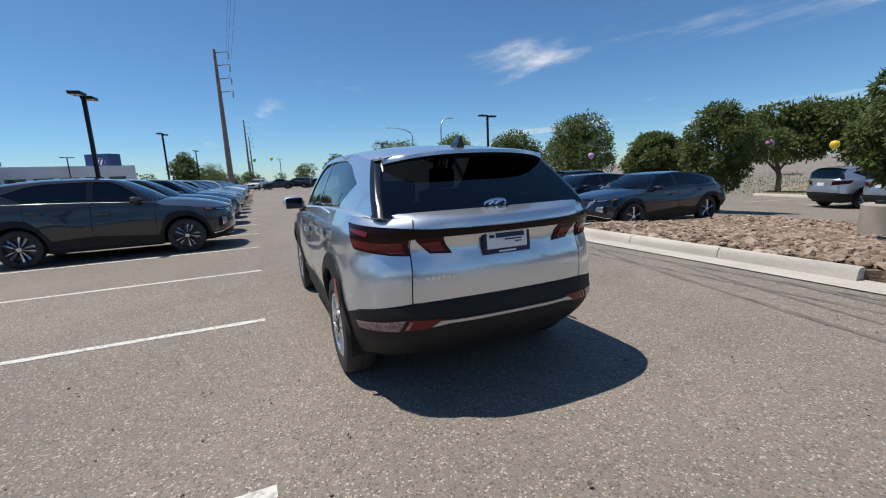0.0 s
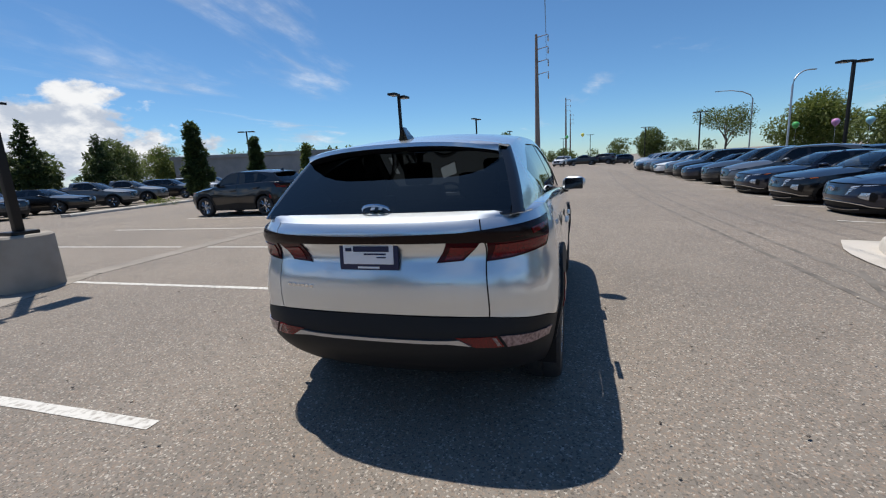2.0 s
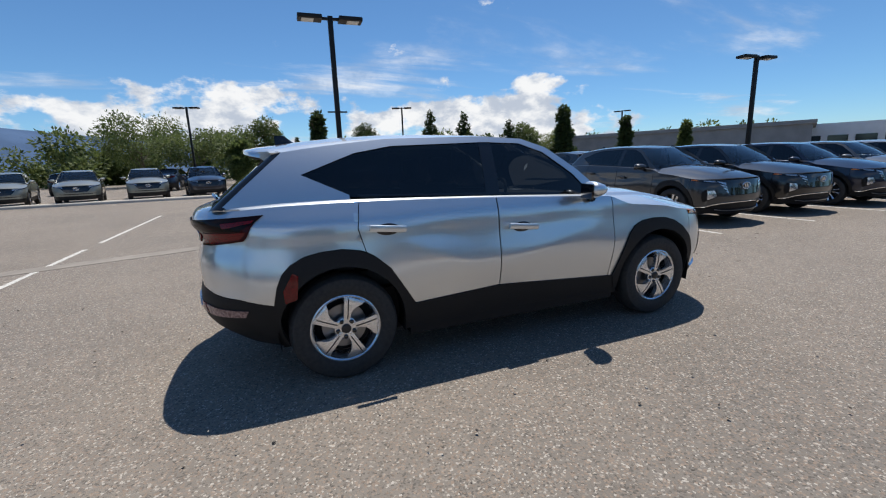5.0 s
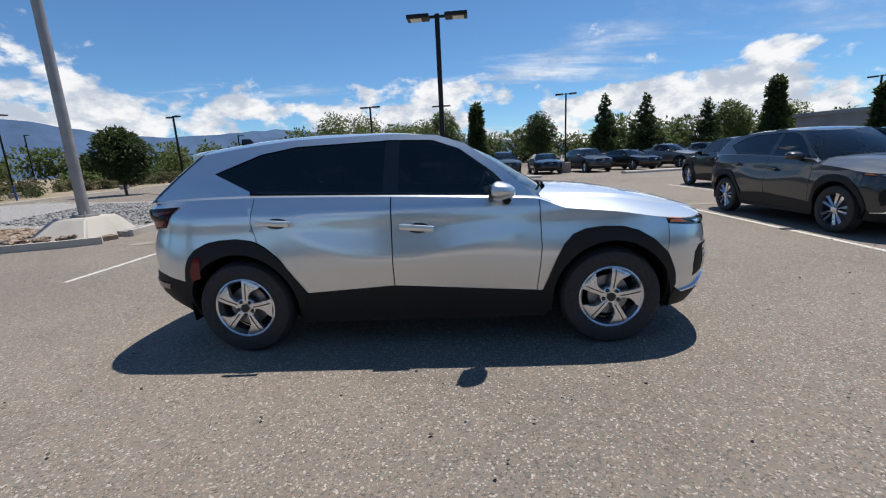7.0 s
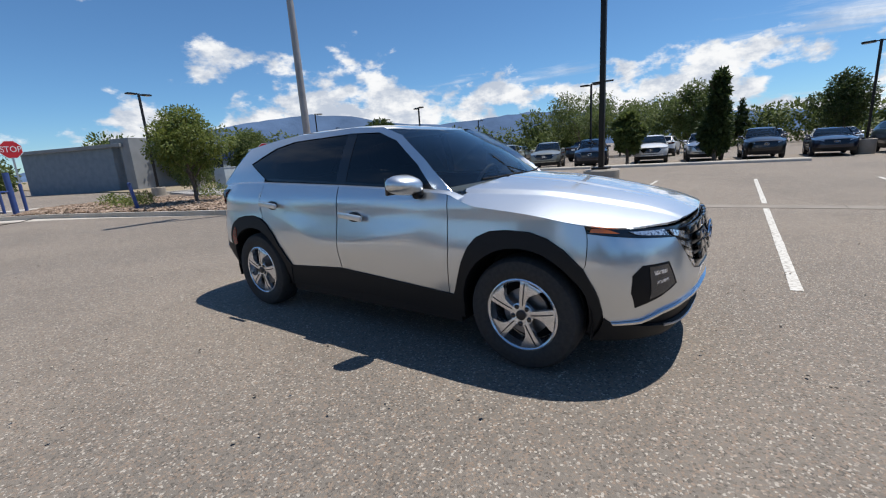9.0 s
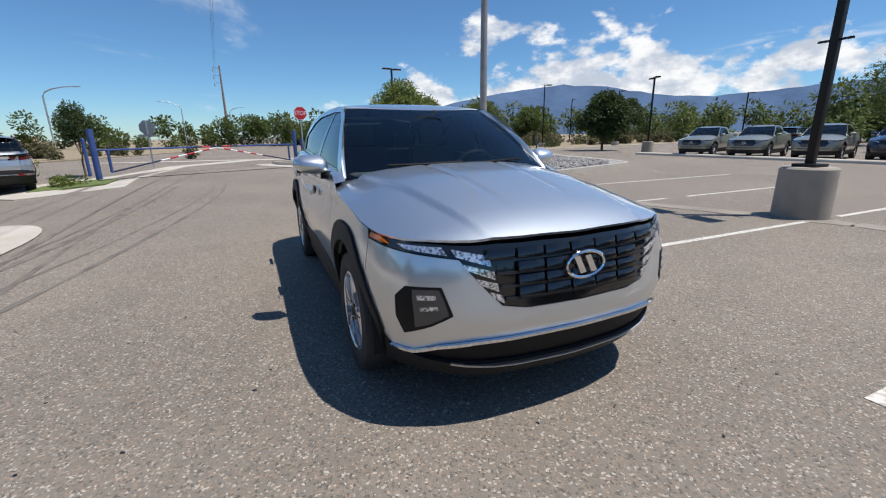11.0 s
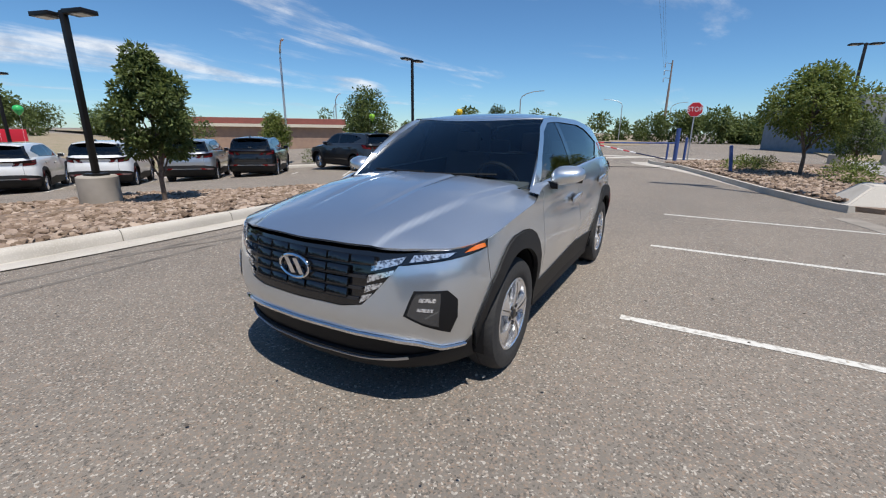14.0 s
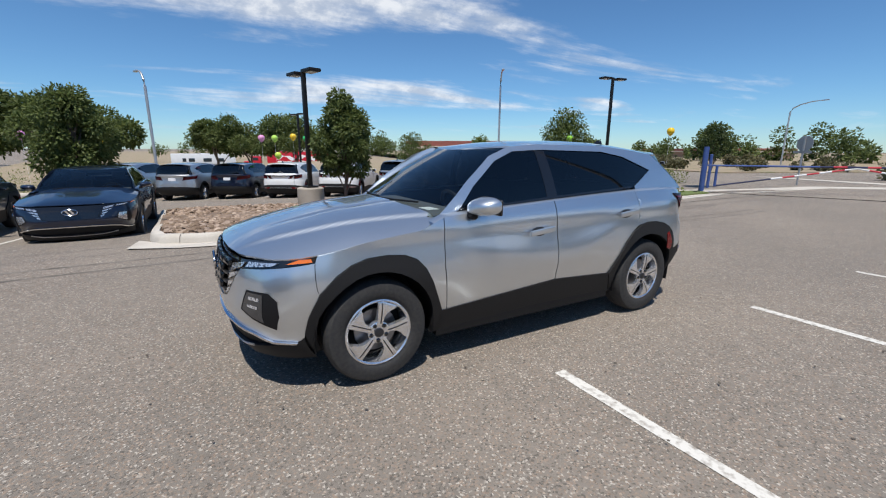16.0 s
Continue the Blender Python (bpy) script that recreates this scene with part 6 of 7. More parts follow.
GREENBOX = vary(material("utility green", (0.11, 0.15, 0.10), 0.6), 3, (0.14, 0.17, 0.12))
GREYBOX = vary(material("utility grey", (0.36, 0.40, 0.42), 0.6), 3, (0.30, 0.33, 0.35))


def cabinet(x, y, w, d, h, mat, yaw, label):
    root = tagged(new("utility_box"), label, "utility box", "utility boxes")
    root.location, root.rotation_euler = (x, y, 0.10), (0, 0, radians(yaw))
    bm = bmesh.new()
    box(bm, -w / 2 - 0.1, w / 2 + 0.1, -d / 2 - 0.1, d / 2 + 0.1, 0, 0.08, 0.01)
    part("plinth", bm, CONCRETE_OLD, root)
    bm = bmesh.new()
    box(bm, -w / 2, w / 2, -d / 2, d / 2, 0.07, h - 0.05, 0.015)
    part("body", bm, mat, root)
    bm = bmesh.new()
    box(bm, -w / 2 - 0.03, w / 2 + 0.03, -d / 2 - 0.03, d / 2 + 0.03, h - 0.06, h, 0.02)
    part("lid", bm, mat, root)
    bm = bmesh.new()
    box(bm, -w * 0.02, w * 0.02, d / 2, d / 2 + 0.02, h * 0.45, h * 0.6, 0.004)
    part("latch", bm, STEEL, root)
    return root


cabinet(-11.9, -20.6, 1.9, 1.2, 0.85, GREENBOX, 20, "low green transformer box on a plinth")
cabinet(-11.4, -24.5, 1.0, 0.8, 1.35, GREYBOX, 20, "grey utility cabinet on a plinth")
cabinet(-9.9, -24.9, 0.5, 0.5, 1.1, CONCRETE_OLD, 20, "tan utility pedestal standing on gravel")
cabinet(-13.0, -26.0, 0.8, 0.7, 1.2, GREYBOX, 20, "grey utility cabinet on a plinth")



# ---------------------------------------------------------------- parked cars
def warp_sedan(x, y, z):
    z2 = z if z < 0.5 else 0.5 + (z - 0.5) * 0.815
    y2 = y * 1.055 if abs(y) < 1.6 else y + math.copysign(0.088 + (abs(y) - 1.6) * 0.25, y)
    if z > 1.12:
        k = sstep(z, 1.12, 1.3)
        if y < -0.5:
            z2 -= 0.16 * k * ((-0.5 - y) / 1.4) ** 1.6
            y2 -= 0.10 * k * sstep(-y, 0.5, 1.8)
        if y > 0:
            y2 += 0.05 * k
    if y < -1.7:
        z2 -= 0.05 * sstep(z, 0.9, 1.15)
    return (x * 0.99, y2, z2)


def warp_pickup(x, y, z):
    y2, z2 = y * 1.06, z * 1.02
    if z > 1.2 and y < 0:
        k = sstep(z, 1.2, 1.24)
        y2 = y * (1.06 * (1 - k) + 0.50 * k)
        if y < -1.6:
            y2 -= 0.02
    if y < -2.0:
        y2 -= 0.14
    if z > 1.45 and y < -1.3:
        z2 += 0.07 * sstep(-y, 1.3, 1.9)
    return (x * 1.01, y2, z2)


def warp_big(x, y, z):
    z2 = z * 1.05
    y2 = y * 1.07
    if z > 1.2 and y < -0.8:
        k = sstep(z, 1.2, 1.4) * sstep(-y, 0.8, 1.9)
        y2 -= 0.22 * k
        z2 += 0.05 * k
    return (x * 1.04, y2, z2)


def far_suv(name, mat, wheel, warp):
    """The same body for cars far off, in fewer and coarser panels."""
    b = Body(SUV)
    S, F, R = b.S, b.F, b.R
    root = new(name)
    st = 0.16
    poly = [(0, 0.44), (S(1.87), 0.44)] + [(S(y), z) for y, z in arc(1.3775, 0.37, 0.50, 8, 172, 10)] + [(S(0.86), 0.44), (S(-0.86), 0.46)] + [(S(y), z) for y, z in arc(-1.3775, 0.37, 0.50, 10, 160, 10)] + [(S(-1.82), 0.6), (R(0.6), 0.66), (b.len, 0.67), (b.len, 1.3), (0, 1.3)]
    part("body", patch(poly, b.L, st, 0, 0.012, True), mat, root)
    dark = [(0, 0.23), (S(1.84), 0.25)] + [(S(y), z) for y, z in arc(1.3775, 0.37, 0.418, -10, 190, 12)] + [(S(0.95), 0.26), (S(-0.95), 0.27)] + [(S(y), z) for y, z in arc(-1.3775, 0.37, 0.418, -10, 190, 12)] + [(b.len, 0.27), (b.len, 0.664), (R(0.6), 0.655), (S(-1.82), 0.59), (S(-1.86), 1.0), (0, 1.0)]
    part("lower_cladding", patch(dark, b.L, st, -0.006, 0.0, True), CLAD, root)
    part("grille_panel", patch([(F(0), 0.60), (F(0.42), 0.625), (F(0.60), 0.835), (S(1.80), 0.885), (S(1.80), 0.96), (0, 0.93)], b.L, st, 0.006, 0.01, True), GLOSSBLACK, root)
    us = np.linspace(0, S(b.d["cowl"] + 0.02), 16)
    rimp = [b.L(u, 9) for u in us]
    part("hood", patch([(p[0], p[1]) for p in rimp] + [(0.72, 0.86), (0, 1.02)], lambda x, y: (x, y, b.zh(x, y)), st, 0.001, 0.014, True), mat, root)
    glasshouse(b, root, mat, st, SUV_WINDOWS)
    mirror_parts(root, mat, 0.985, 0.60, 1.165)
    lamp_cells(b, root, [[(F(0.485), 0.80), (F(0.63), 0.86), (S(1.90), 0.905), (F(0.50), 0.88)]], LAMP, "headlamp", 0.01, 0.08)
    lamp_cells(b, root, [[(R(0.415), 0.932), (R(0.72), 0.972), (S(-1.95), 1.0), (S(-1.76), 1.135), (R(0.50), 1.1)]], RED_DARK, "tail_lamp", 0.006, 0.08)
    bm = bmesh.new()
    box(bm, -0.80, 0.80, -0.95, 0.95, 0.22, 0.6)
    box(bm, -0.6, 0.6, -2.0, 2.0, 0.25, 0.8)
    part("underbody", bm, TRIM, root)
    bm = bmesh.new()
    box(bm, -0.15, 0.15, -2.27, -2.24, 0.92, 1.04)
    part("plate", bm, WHITE, root)
    oval_badge(root, (0, b.L(0, 0.775)[1] + 0.025, 0.775), 0.108, 0.062, 1)
    for o in root.children_recursive:
        if warp:
            for v in o.data.vertices:
                v.co = warp(*v.co)
    for sx in (1, -1):
        for cy in (1.3775, -1.3775):
            nest(root, wheel, Matrix.Translation((sx * 0.925, cy, 0.362)) @ Matrix.Rotation(0 if sx > 0 else math.pi, 4, "Z"))
    return root


P = dict(
    gunmetal=paint("gunmetal paint", (0.033, 0.036, 0.041), 0.5, 0.33), black=paint("black paint", (0.004, 0.004, 0.005), 0.2, 0.3),
    navy=paint("navy paint", (0.006, 0.011, 0.030), 0.4, 0.3), blue=paint("slate blue paint", (0.03, 0.06, 0.12), 0.5, 0.32),
    white=paint("white paint", (0.72, 0.72, 0.71), 0.0, 0.4), silver2=paint("light silver paint", (0.48, 0.50, 0.52), 0.8, 0.32),
    grey=paint("mid grey paint", (0.12, 0.125, 0.13), 0.6, 0.34), sage=paint("sage grey paint", (0.22, 0.225, 0.19), 0.3, 0.4), tan=paint("tan paint", (0.36, 0.31, 0.24), 0.3, 0.4))
WORDS = dict(gunmetal="dark gunmetal grey", black="black", navy="navy blue", blue="slate blue", white="white", silver2="light silver", grey="mid grey", sage="sage grey", tan="tan")
wheels = {k: wheel_simple(k) for k in ("twin", "star", "swirl")}
KINDS = dict(suv=(None, "compact_suv", "compact SUV", "twin"), sedan=(warp_sedan, "sedan", "sedan", "swirl"), pickup=(warp_pickup, "pickup_truck", "pickup truck", "star"), big=(warp_big, "large_suv", "large SUV", "twin"))
made_cars = {}


def parked(kind, color, x, y, heading, group, words="parked in a marked stall", z=None):
    """heading: degrees from +x towards which the nose points."""
    w, nm, cat, wh = KINDS[kind]
    m = Matrix.Translation((x, y, gz(x, y) if z is None else z)) @ Matrix.Rotation(radians(heading - 90), 4, "Z")
    far = math.hypot(x, y) > (17 if kind == "suv" else 20)
    key = (kind, color, far)
    if key not in made_cars:
        near = key[:2] in (("suv", "gunmetal"), ("sedan", "navy"))
        ob = far_suv(nm, P[color], wheels[wh], w) if far else suv(nm, P[color], wheels[wh], False, step=0.06 if near else 0.11, warp=w)[0]
        ob.matrix_basis = m
        made_cars[key] = ob
    else:
        ob = copy_thing(made_cars[key], m)
    return tagged(ob, "%s %s %s" % (WORDS[color], cat, words), "car" if kind != "pickup" else "pickup truck", group)


ROW_L = "gunmetal black navy grey silver2 navy black blue white navy grey black navy silver2 black navy".split()
for k, c in enumerate(ROW_L):
    parked("suv", c, -4.25 + RNG.uniform(-0.08, 0.08), 6.85 + PITCH * k, RNG.uniform(-1.5, 1.5), "cars along the aisle's west side", "parked nose towards the aisle")
for x, y, c, h in ((-11.2, 9.6, "black", 180), (-11.0, 15.2, "black", 180), (-11.2, 20.6, "navy", 0), (-11.2, 26.0, "white", 0), (-11.2, 31.5, "black", 180)):
    parked("suv", c, x, y, h, "cars in the second west row", "parked across the second row")
ROW_R = "navy navy black navy grey gunmetal navy black grey white navy grey black silver2 white".split()
for k, c in enumerate(ROW_R):
    kind = "sedan" if k < 4 or k in (6, 9, 12) else "suv"
    parked(kind, c, 8.75 + RNG.uniform(-0.15, 0.15), 4.35 + 2.75 * k, 180 + RNG.uniform(-1.5, 1.5), "cars along the aisle's east side", "parked nose towards the aisle")
for k, c in enumerate("black navy black gunmetal navy black black navy gunmetal".split()):
    parked("big", c, 15.0, 13.5 + 3.0 * k, 0 + RNG.uniform(-2, 2), "cars in the second east row", "parked tail to tail in a row")
for x, y, k, c, h in ((-1.2, 72, "big", "white", 250), (2.0, 70, "pickup", "black", 185), (5.0, 72, "big", "gunmetal", 160), (8.0, 74, "suv", "navy", 200), (11.2, 60, "suv", "silver2", 185), (15.5, 52, "suv", "silver2", 190), (40, -1.5, "suv", "white", 170), (13.5, 66, "suv", "white", 185)):
    parked(k, c, x, y, h, "cars at the aisle's far end", "parked across the aisle's far end")
# street side row, tails towards the lot
for x, y, k, c, h in ((22.7, 4.8, "big", "silver2", -22), (21.6, 2.4, "big", "silver2", -25), (20.9, 0.1, "big", "navy", -28), (19.5, -2.1, "big", "white", -30), (18.1, -4.5, "big", "white", -36), (17.1, -7.3, "big", "silver2", -42),
                      (15.8, -9.5, "big", "black", -48), (12.8, -12.3, "big", "gunmetal", -11), (9.2, -14.8, "big", "silver2", -64)):
    parked(k, c, x, y, h, "cars in the street-side row", "angled in the street row")
# far west rows
for x, y, k, c, h in ((-24.2, -14.0, "pickup", "sage", 15), (-24.3, -11.1, "pickup", "sage", 14), (-24.6, -8.2, "pickup", "sage", 14), (-24.8, -5.4, "pickup", "navy", 12), (-27.4, -2.4, "pickup", "white", 8),
                      (-27.4, 0.4, "suv", "silver2", 8), (-27.6, 3.2, "pickup", "black", 5), (-28, 6.2, "sedan", "navy", 0), (-27.5, 9.2, "suv", "gunmetal", 10), (-27.8, 12.2, "sedan", "black", 20),
                      (-28.6, 15.4, "pickup", "grey", 30), (-30, 18.8, "pickup", "grey", 30), (-31, 23, "suv", "black", 25), (-33, 27, "suv", "white", 20), (-34, 30.5, "suv", "white", 20),
                      (-38, 4, "suv", "grey", 180), (-38, 8, "sedan", "silver2", 0), (-38, -3, "suv", "white", 180), (-36, -9, "pickup", "navy", 170), (-38, 14, "suv", "black", 200), (-37, -16, "suv", "black", 190), (-40, 20, "sedan", "grey", 200)):
    parked(k, c, x, y, h, "cars in the far west rows", "parked in a far row")
for w in wheels.values():
    drop_group(w)



# ---------------------------------------------------------------- trees and shrubs
BARK = vary(material("bark", (0.16, 0.12, 0.09), 0.9), 12, (0.09, 0.07, 0.055), bump=0.7, dist=0.02)


def leaf_material(name, a, c):
    m = material(name, a, 0.55, 0, 0.3)
    t, b = nodes(m)
    gi = t.nodes.new("ShaderNodeNewGeometry")
    mx = t.nodes.new("ShaderNodeMix")
    mx.data_type = "RGBA"
    t.links.new(gi.outputs["Random Per Island"], mx.inputs["Factor"])
    mx.inputs["A"].default_value, mx.inputs["B"].default_value = (*a, 1), (*c, 1)
    t.links.new(mx.outputs["Result"], b.inputs["Base Color"])
    tr = t.nodes.new("ShaderNodeBsdfTranslucent")
    t.links.new(mx.outputs["Result"], tr.inputs["Color"])
    ms = t.nodes.new("ShaderNodeMixShader")
    ms.inputs[0].default_value = 0.4
    out = t.nodes["Material Output"]
    t.links.new(b.outputs[0], ms.inputs[1])
    t.links.new(tr.outputs[0], ms.inputs[2])
    t.links.new(ms.outputs[0], out.inputs[0])
    return m


LEAF = leaf_material("green leaves", (0.062, 0.092, 0.026), (0.18, 0.22, 0.07))
LEAF_LIGHT = leaf_material("light green leaves", (0.09, 0.13, 0.03), (0.22, 0.25, 0.06))
LEAF_DARK = leaf_material("dark green leaves", (0.035, 0.058, 0.02), (0.085, 0.115, 0.035))
LEAF_DRY = leaf_material("olive scrub leaves", (0.10, 0.10, 0.05), (0.20, 0.18, 0.09))


def crown_mesh(rng, clumps, leaf, count, droop=0.3):
    """Leaves as folded quads strewn over clumps (centre, radius)."""
    g = np.random.default_rng(rng.randrange(10 ** 6))
    tot = sum(r ** 2 for c, r in clumps)
    vs = []
    unit = lambda v: v / np.maximum(np.linalg.norm(v, axis=1, keepdims=True), 1e-6)
    for c, r in clumps:
        n = max(6, int(count * r * r / tot))
        d = unit(g.normal(size=(n, 3)))
        rad = r * (0.45 + 0.55 * g.random((n, 1)) ** 0.5) * g.uniform(0.75, 1.18, (n, 1))
        p = np.array(c) + d * np.array([1, 1, 0.85]) * rad
        out = unit(d + g.uniform(-0.8, 0.8, (n, 3)) - np.array([0, 0, 0.15 + droop]))
        side = unit(np.cross(out, np.concatenate([g.uniform(-1, 1, (n, 2)), np.ones((n, 1))], axis=1)))
        s = leaf * g.uniform(0.6, 1.3, (n, 1))
        up = np.cross(out, side) * s * 0.12
        vs.append(np.stack([p, p + out * s * 0.5 + side * s * 0.26 + up, p + out * s, p + out * s * 0.5 - side * s * 0.26 + up], axis=1).reshape(-1, 3))
    v = np.concatenate(vs)
    o = np.arange(0, len(v), 4)[:, None]
    f = np.concatenate([o + np.array([[0, 1, 2]]), o + np.array([[0, 2, 3]])], axis=1).reshape(-1, 3)
    me = bpy.data.meshes.new("crown")
    me.from_pydata(v.tolist(), [], f.tolist())
    return me




def tree(x, y, h, r, seed=1, shape="round", mat=None, leaves=2600, leaf=0.16, trunk=0.07, clear=0.28, label="leafy green tree", group="trees", z=None):
    mat = mat or LEAF
    rng = random.Random(seed * 97 + len(shape))
    root = new("tree")
    root.matrix_basis = Matrix.Translation((x, y, gz(x, y) if z is None else z)) @ Matrix.Rotation(x * 1.7, 4, "Z")
    clumps, limbs = [], []
    n = 22 if shape == "round" else 16 if shape != "column" else 14
    for i in range(n):
        t = (i + 0.5) / n
        a = i * 2.4 + rng.uniform(-0.4, 0.4)
        if shape == "round":
            zz = clear + (1 - clear) * (0.18 + 0.72 * t)
            rr = math.sin(math.pi * (0.15 + 0.8 * t)) * rng.uniform(0.35, 0.75)
            cr = rng.uniform(0.20, 0.40)
        elif shape == "column":
            zz = clear + (1 - clear) * (0.06 + 0.86 * t)
            rr = 0.45 * (1 - t * 0.7) * rng.uniform(0.3, 1)
            cr = 0.52 * (1.05 - 0.6 * t)
        elif shape == "pine":
            zz = clear + (1 - clear) * (0.04 + 0.92 * t)
            rr = 0.75 * (1 - t) * rng.uniform(0.6, 1)
            cr = 0.40 * (1.08 - 0.85 * t)
        else:
            zz = clear + (1 - clear) * (0.35 + 0.5 * rng.random())
            rr = rng.uniform(0.2, 0.95)
            cr = rng.uniform(0.26, 0.40)
        c = Vector((rr * r * math.cos(a), rr * r * math.sin(a), zz * h))
        clumps.append((c, cr * r))
        limbs.append(c)
    bm = bmesh.new()
    wob = [Vector((rng.uniform(-1, 1) * 0.02 * h * k, rng.uniform(-1, 1) * 0.02 * h * k, h * 0.82 * k / 4)) for k in range(5)]
    wob[0] = Vector((0, 0, -0.05))
    tube(bm, wob, trunk, 8, trunk * 0.3)
    part("trunk", bm, BARK, root)
    for c in limbs[::2]:
        bm = bmesh.new()
        s = Vector((0, 0, max(clear * h * 0.75, c.z - 0.30 * h)))
        tube(bm, [s, s.lerp(c, 0.55) + Vector((0, 0, 0.02 * h)), c], trunk * 0.42, 5, trunk * 0.12)
        part("limb", bm, BARK, root)
    me = crown_mesh(rng, clumps, leaf * 0.62, int(leaves * 2.2))
    me.materials.append(mat)
    cr = new("crown", me)
    cr.parent = root
    return tagged(root, label, "tree", group)


def shrub(x, y, h, r, seed, mat, label="low leafy shrub on bare ground", leaves=700, leaf=0.10):
    rng = random.Random(seed)
    clumps = [(Vector((rng.uniform(-0.6, 0.6) * r, rng.uniform(-0.6, 0.6) * r, h * rng.uniform(0.25, 0.6))), 0.5 * min(r, h * 1.2) * rng.uniform(0.8, 1.2)) for _ in range(7)]
    me = crown_mesh(rng, clumps, leaf, leaves, -0.3)
    me.materials.append(mat)
    ob = new("shrub", me)
    ob.location = (x, y, gz(x, y))
    return tagged(ob, label, "shrub", "shrubs")


def far_wood(name, pts, count, h, depth, mat, label, leaf=1.05, dens=230):
    """A belt of distant trees along a polyline, one mesh of clumps with uneven tops."""
    rng = random.Random(len(pts) * 31 + count)
    verts, faces, clumps = [], [], []
    P2 = [Vector(p) for p in pts]
    for _ in range(count):
        k = rng.randrange(len(P2) - 1)
        p = P2[k].lerp(P2[k + 1], rng.random())
        hh = h * rng.uniform(0.45, 1.1)
        r = hh * rng.uniform(0.32, 0.5)
        cx, cy = p.x + rng.uniform(-depth, depth), p.y + rng.uniform(-depth, depth)
        for j in range(6):
            clumps.append((Vector((cx + rng.uniform(-0.7, 0.7) * r, cy + rng.uniform(-0.7, 0.7) * r, hh * rng.uniform(0.12, 0.8))), r * rng.uniform(0.5, 0.75)))
    me = crown_mesh(rng, clumps, leaf * 0.55, int(count * dens * 2.6), 0.1)
    me.materials.append(mat)
    return tagged(new(name, me), label, "trees", kind="stuff")


# near trees
tree(8.2, -1.2, 3.4, 0.92, 3, "round", LEAF, 5200, 0.17, 0.055, 0.22, "young green tree in the rock island", z=-0.2)
tree(13.5, 5.5, 3.9, 1.5, 5, "round", LEAF, 6500, 0.20, 0.09, 0.12, "dense green tree behind the parked sedan")
tree(-4.95, -15.0, 3.5, 1.8, 7, "round", LEAF_LIGHT, 5600, 0.19, 0.07, 0.33, "leafy green tree in the rock bed", z=0.08)
tree(-7.6, -20.5, 2.3, 1.1, 9, "round", LEAF, 2200, 0.17, 0.05, 0.2, "small green tree in the rock bed", z=0.08)
tree(7.5, -17.8, 2.9, 0.75, 11, "round", LEAF_DARK, 1500, 0.16, 0.04, 0.4, "slim young tree by the gate")
tree(15.6, -17.0, 4.0, 1.8, 13, "round", LEAF, 3600, 0.24, 0.09, 0.22, "leafy tree behind the parked cars")
tree(25.5, -11.5, 3.6, 1.7, 15, "round", LEAF, 2200, 0.22, 0.07, 0.2, "leafy tree behind the parked cars")
tree(20.3, -14.0, 3.2, 1.2, 17, "round", LEAF_LIGHT, 2000, 0.22, 0.07, 0.2, "leafy tree behind the parked cars")
tree(42.3, 0.7, 6.3, 2.4, 19, "open", LEAF, 4500, 0.42, 0.14, 0.3, "open-crowned green tree by the street")
tree(42, -2.2, 6.5, 2.8, 21, "open", LEAF, 4500, 0.42, 0.14, 0.3, "open-crowned green tree by the street")
tree(41.4, -6.2, 6.8, 2.8, 23, "open", LEAF, 4800, 0.42, 0.16, 0.3, "open-crowned green tree by the street")
tree(34, 14.6, 6.2, 3.8, 25, "open", LEAF, 7000, 0.5, 0.2, 0.25, "broad green tree by the street")
tree(36, 10.0, 6.2, 3.8, 26, "open", LEAF, 7000, 0.5, 0.2, 0.25, "broad green tree by the street")
tree(30, 22, 4.9, 3.0, 27, "round", LEAF, 7000, 0.5, 0.2, 0.15, "broad green tree by the street")
tree(37, 28, 5.8, 3.6, 29, "round", LEAF, 7000, 0.5, 0.2, 0.15, "broad green tree by the street")
tree(34, 36, 8.2, 5.0, 31, "round", LEAF, 7000, 0.5, 0.2, 0.15, "broad green tree by the street")
tree(29, 43, 6.4, 5.2, 33, "round", LEAF, 7000, 0.5, 0.2, 0.15, "broad green tree by the street")
tree(26, 53, 7.0, 4.5, 35, "round", LEAF_LIGHT, 7000, 0.5, 0.2, 0.15, "broad green tree by the street")
tree(20, 62, 8.0, 3.6, 37, "open", LEAF, 2400, 0.36, 0.18, 0.3, "tall green tree beyond the row")
tree(14, 82, 6.0, 3.0, 39, "round", LEAF, 3000, 0.5, 0.15, 0.2, "green tree beyond the row")
tree(-12, 80, 6.5, 3.0, 41, "round", LEAF, 3000, 0.5, 0.15, 0.2, "green tree beyond the row")
tree(-9, 88, 5.0, 3.4, 43, "round", LEAF, 1500, 0.36, 0.15, 0.2, "green tree beyond the row")
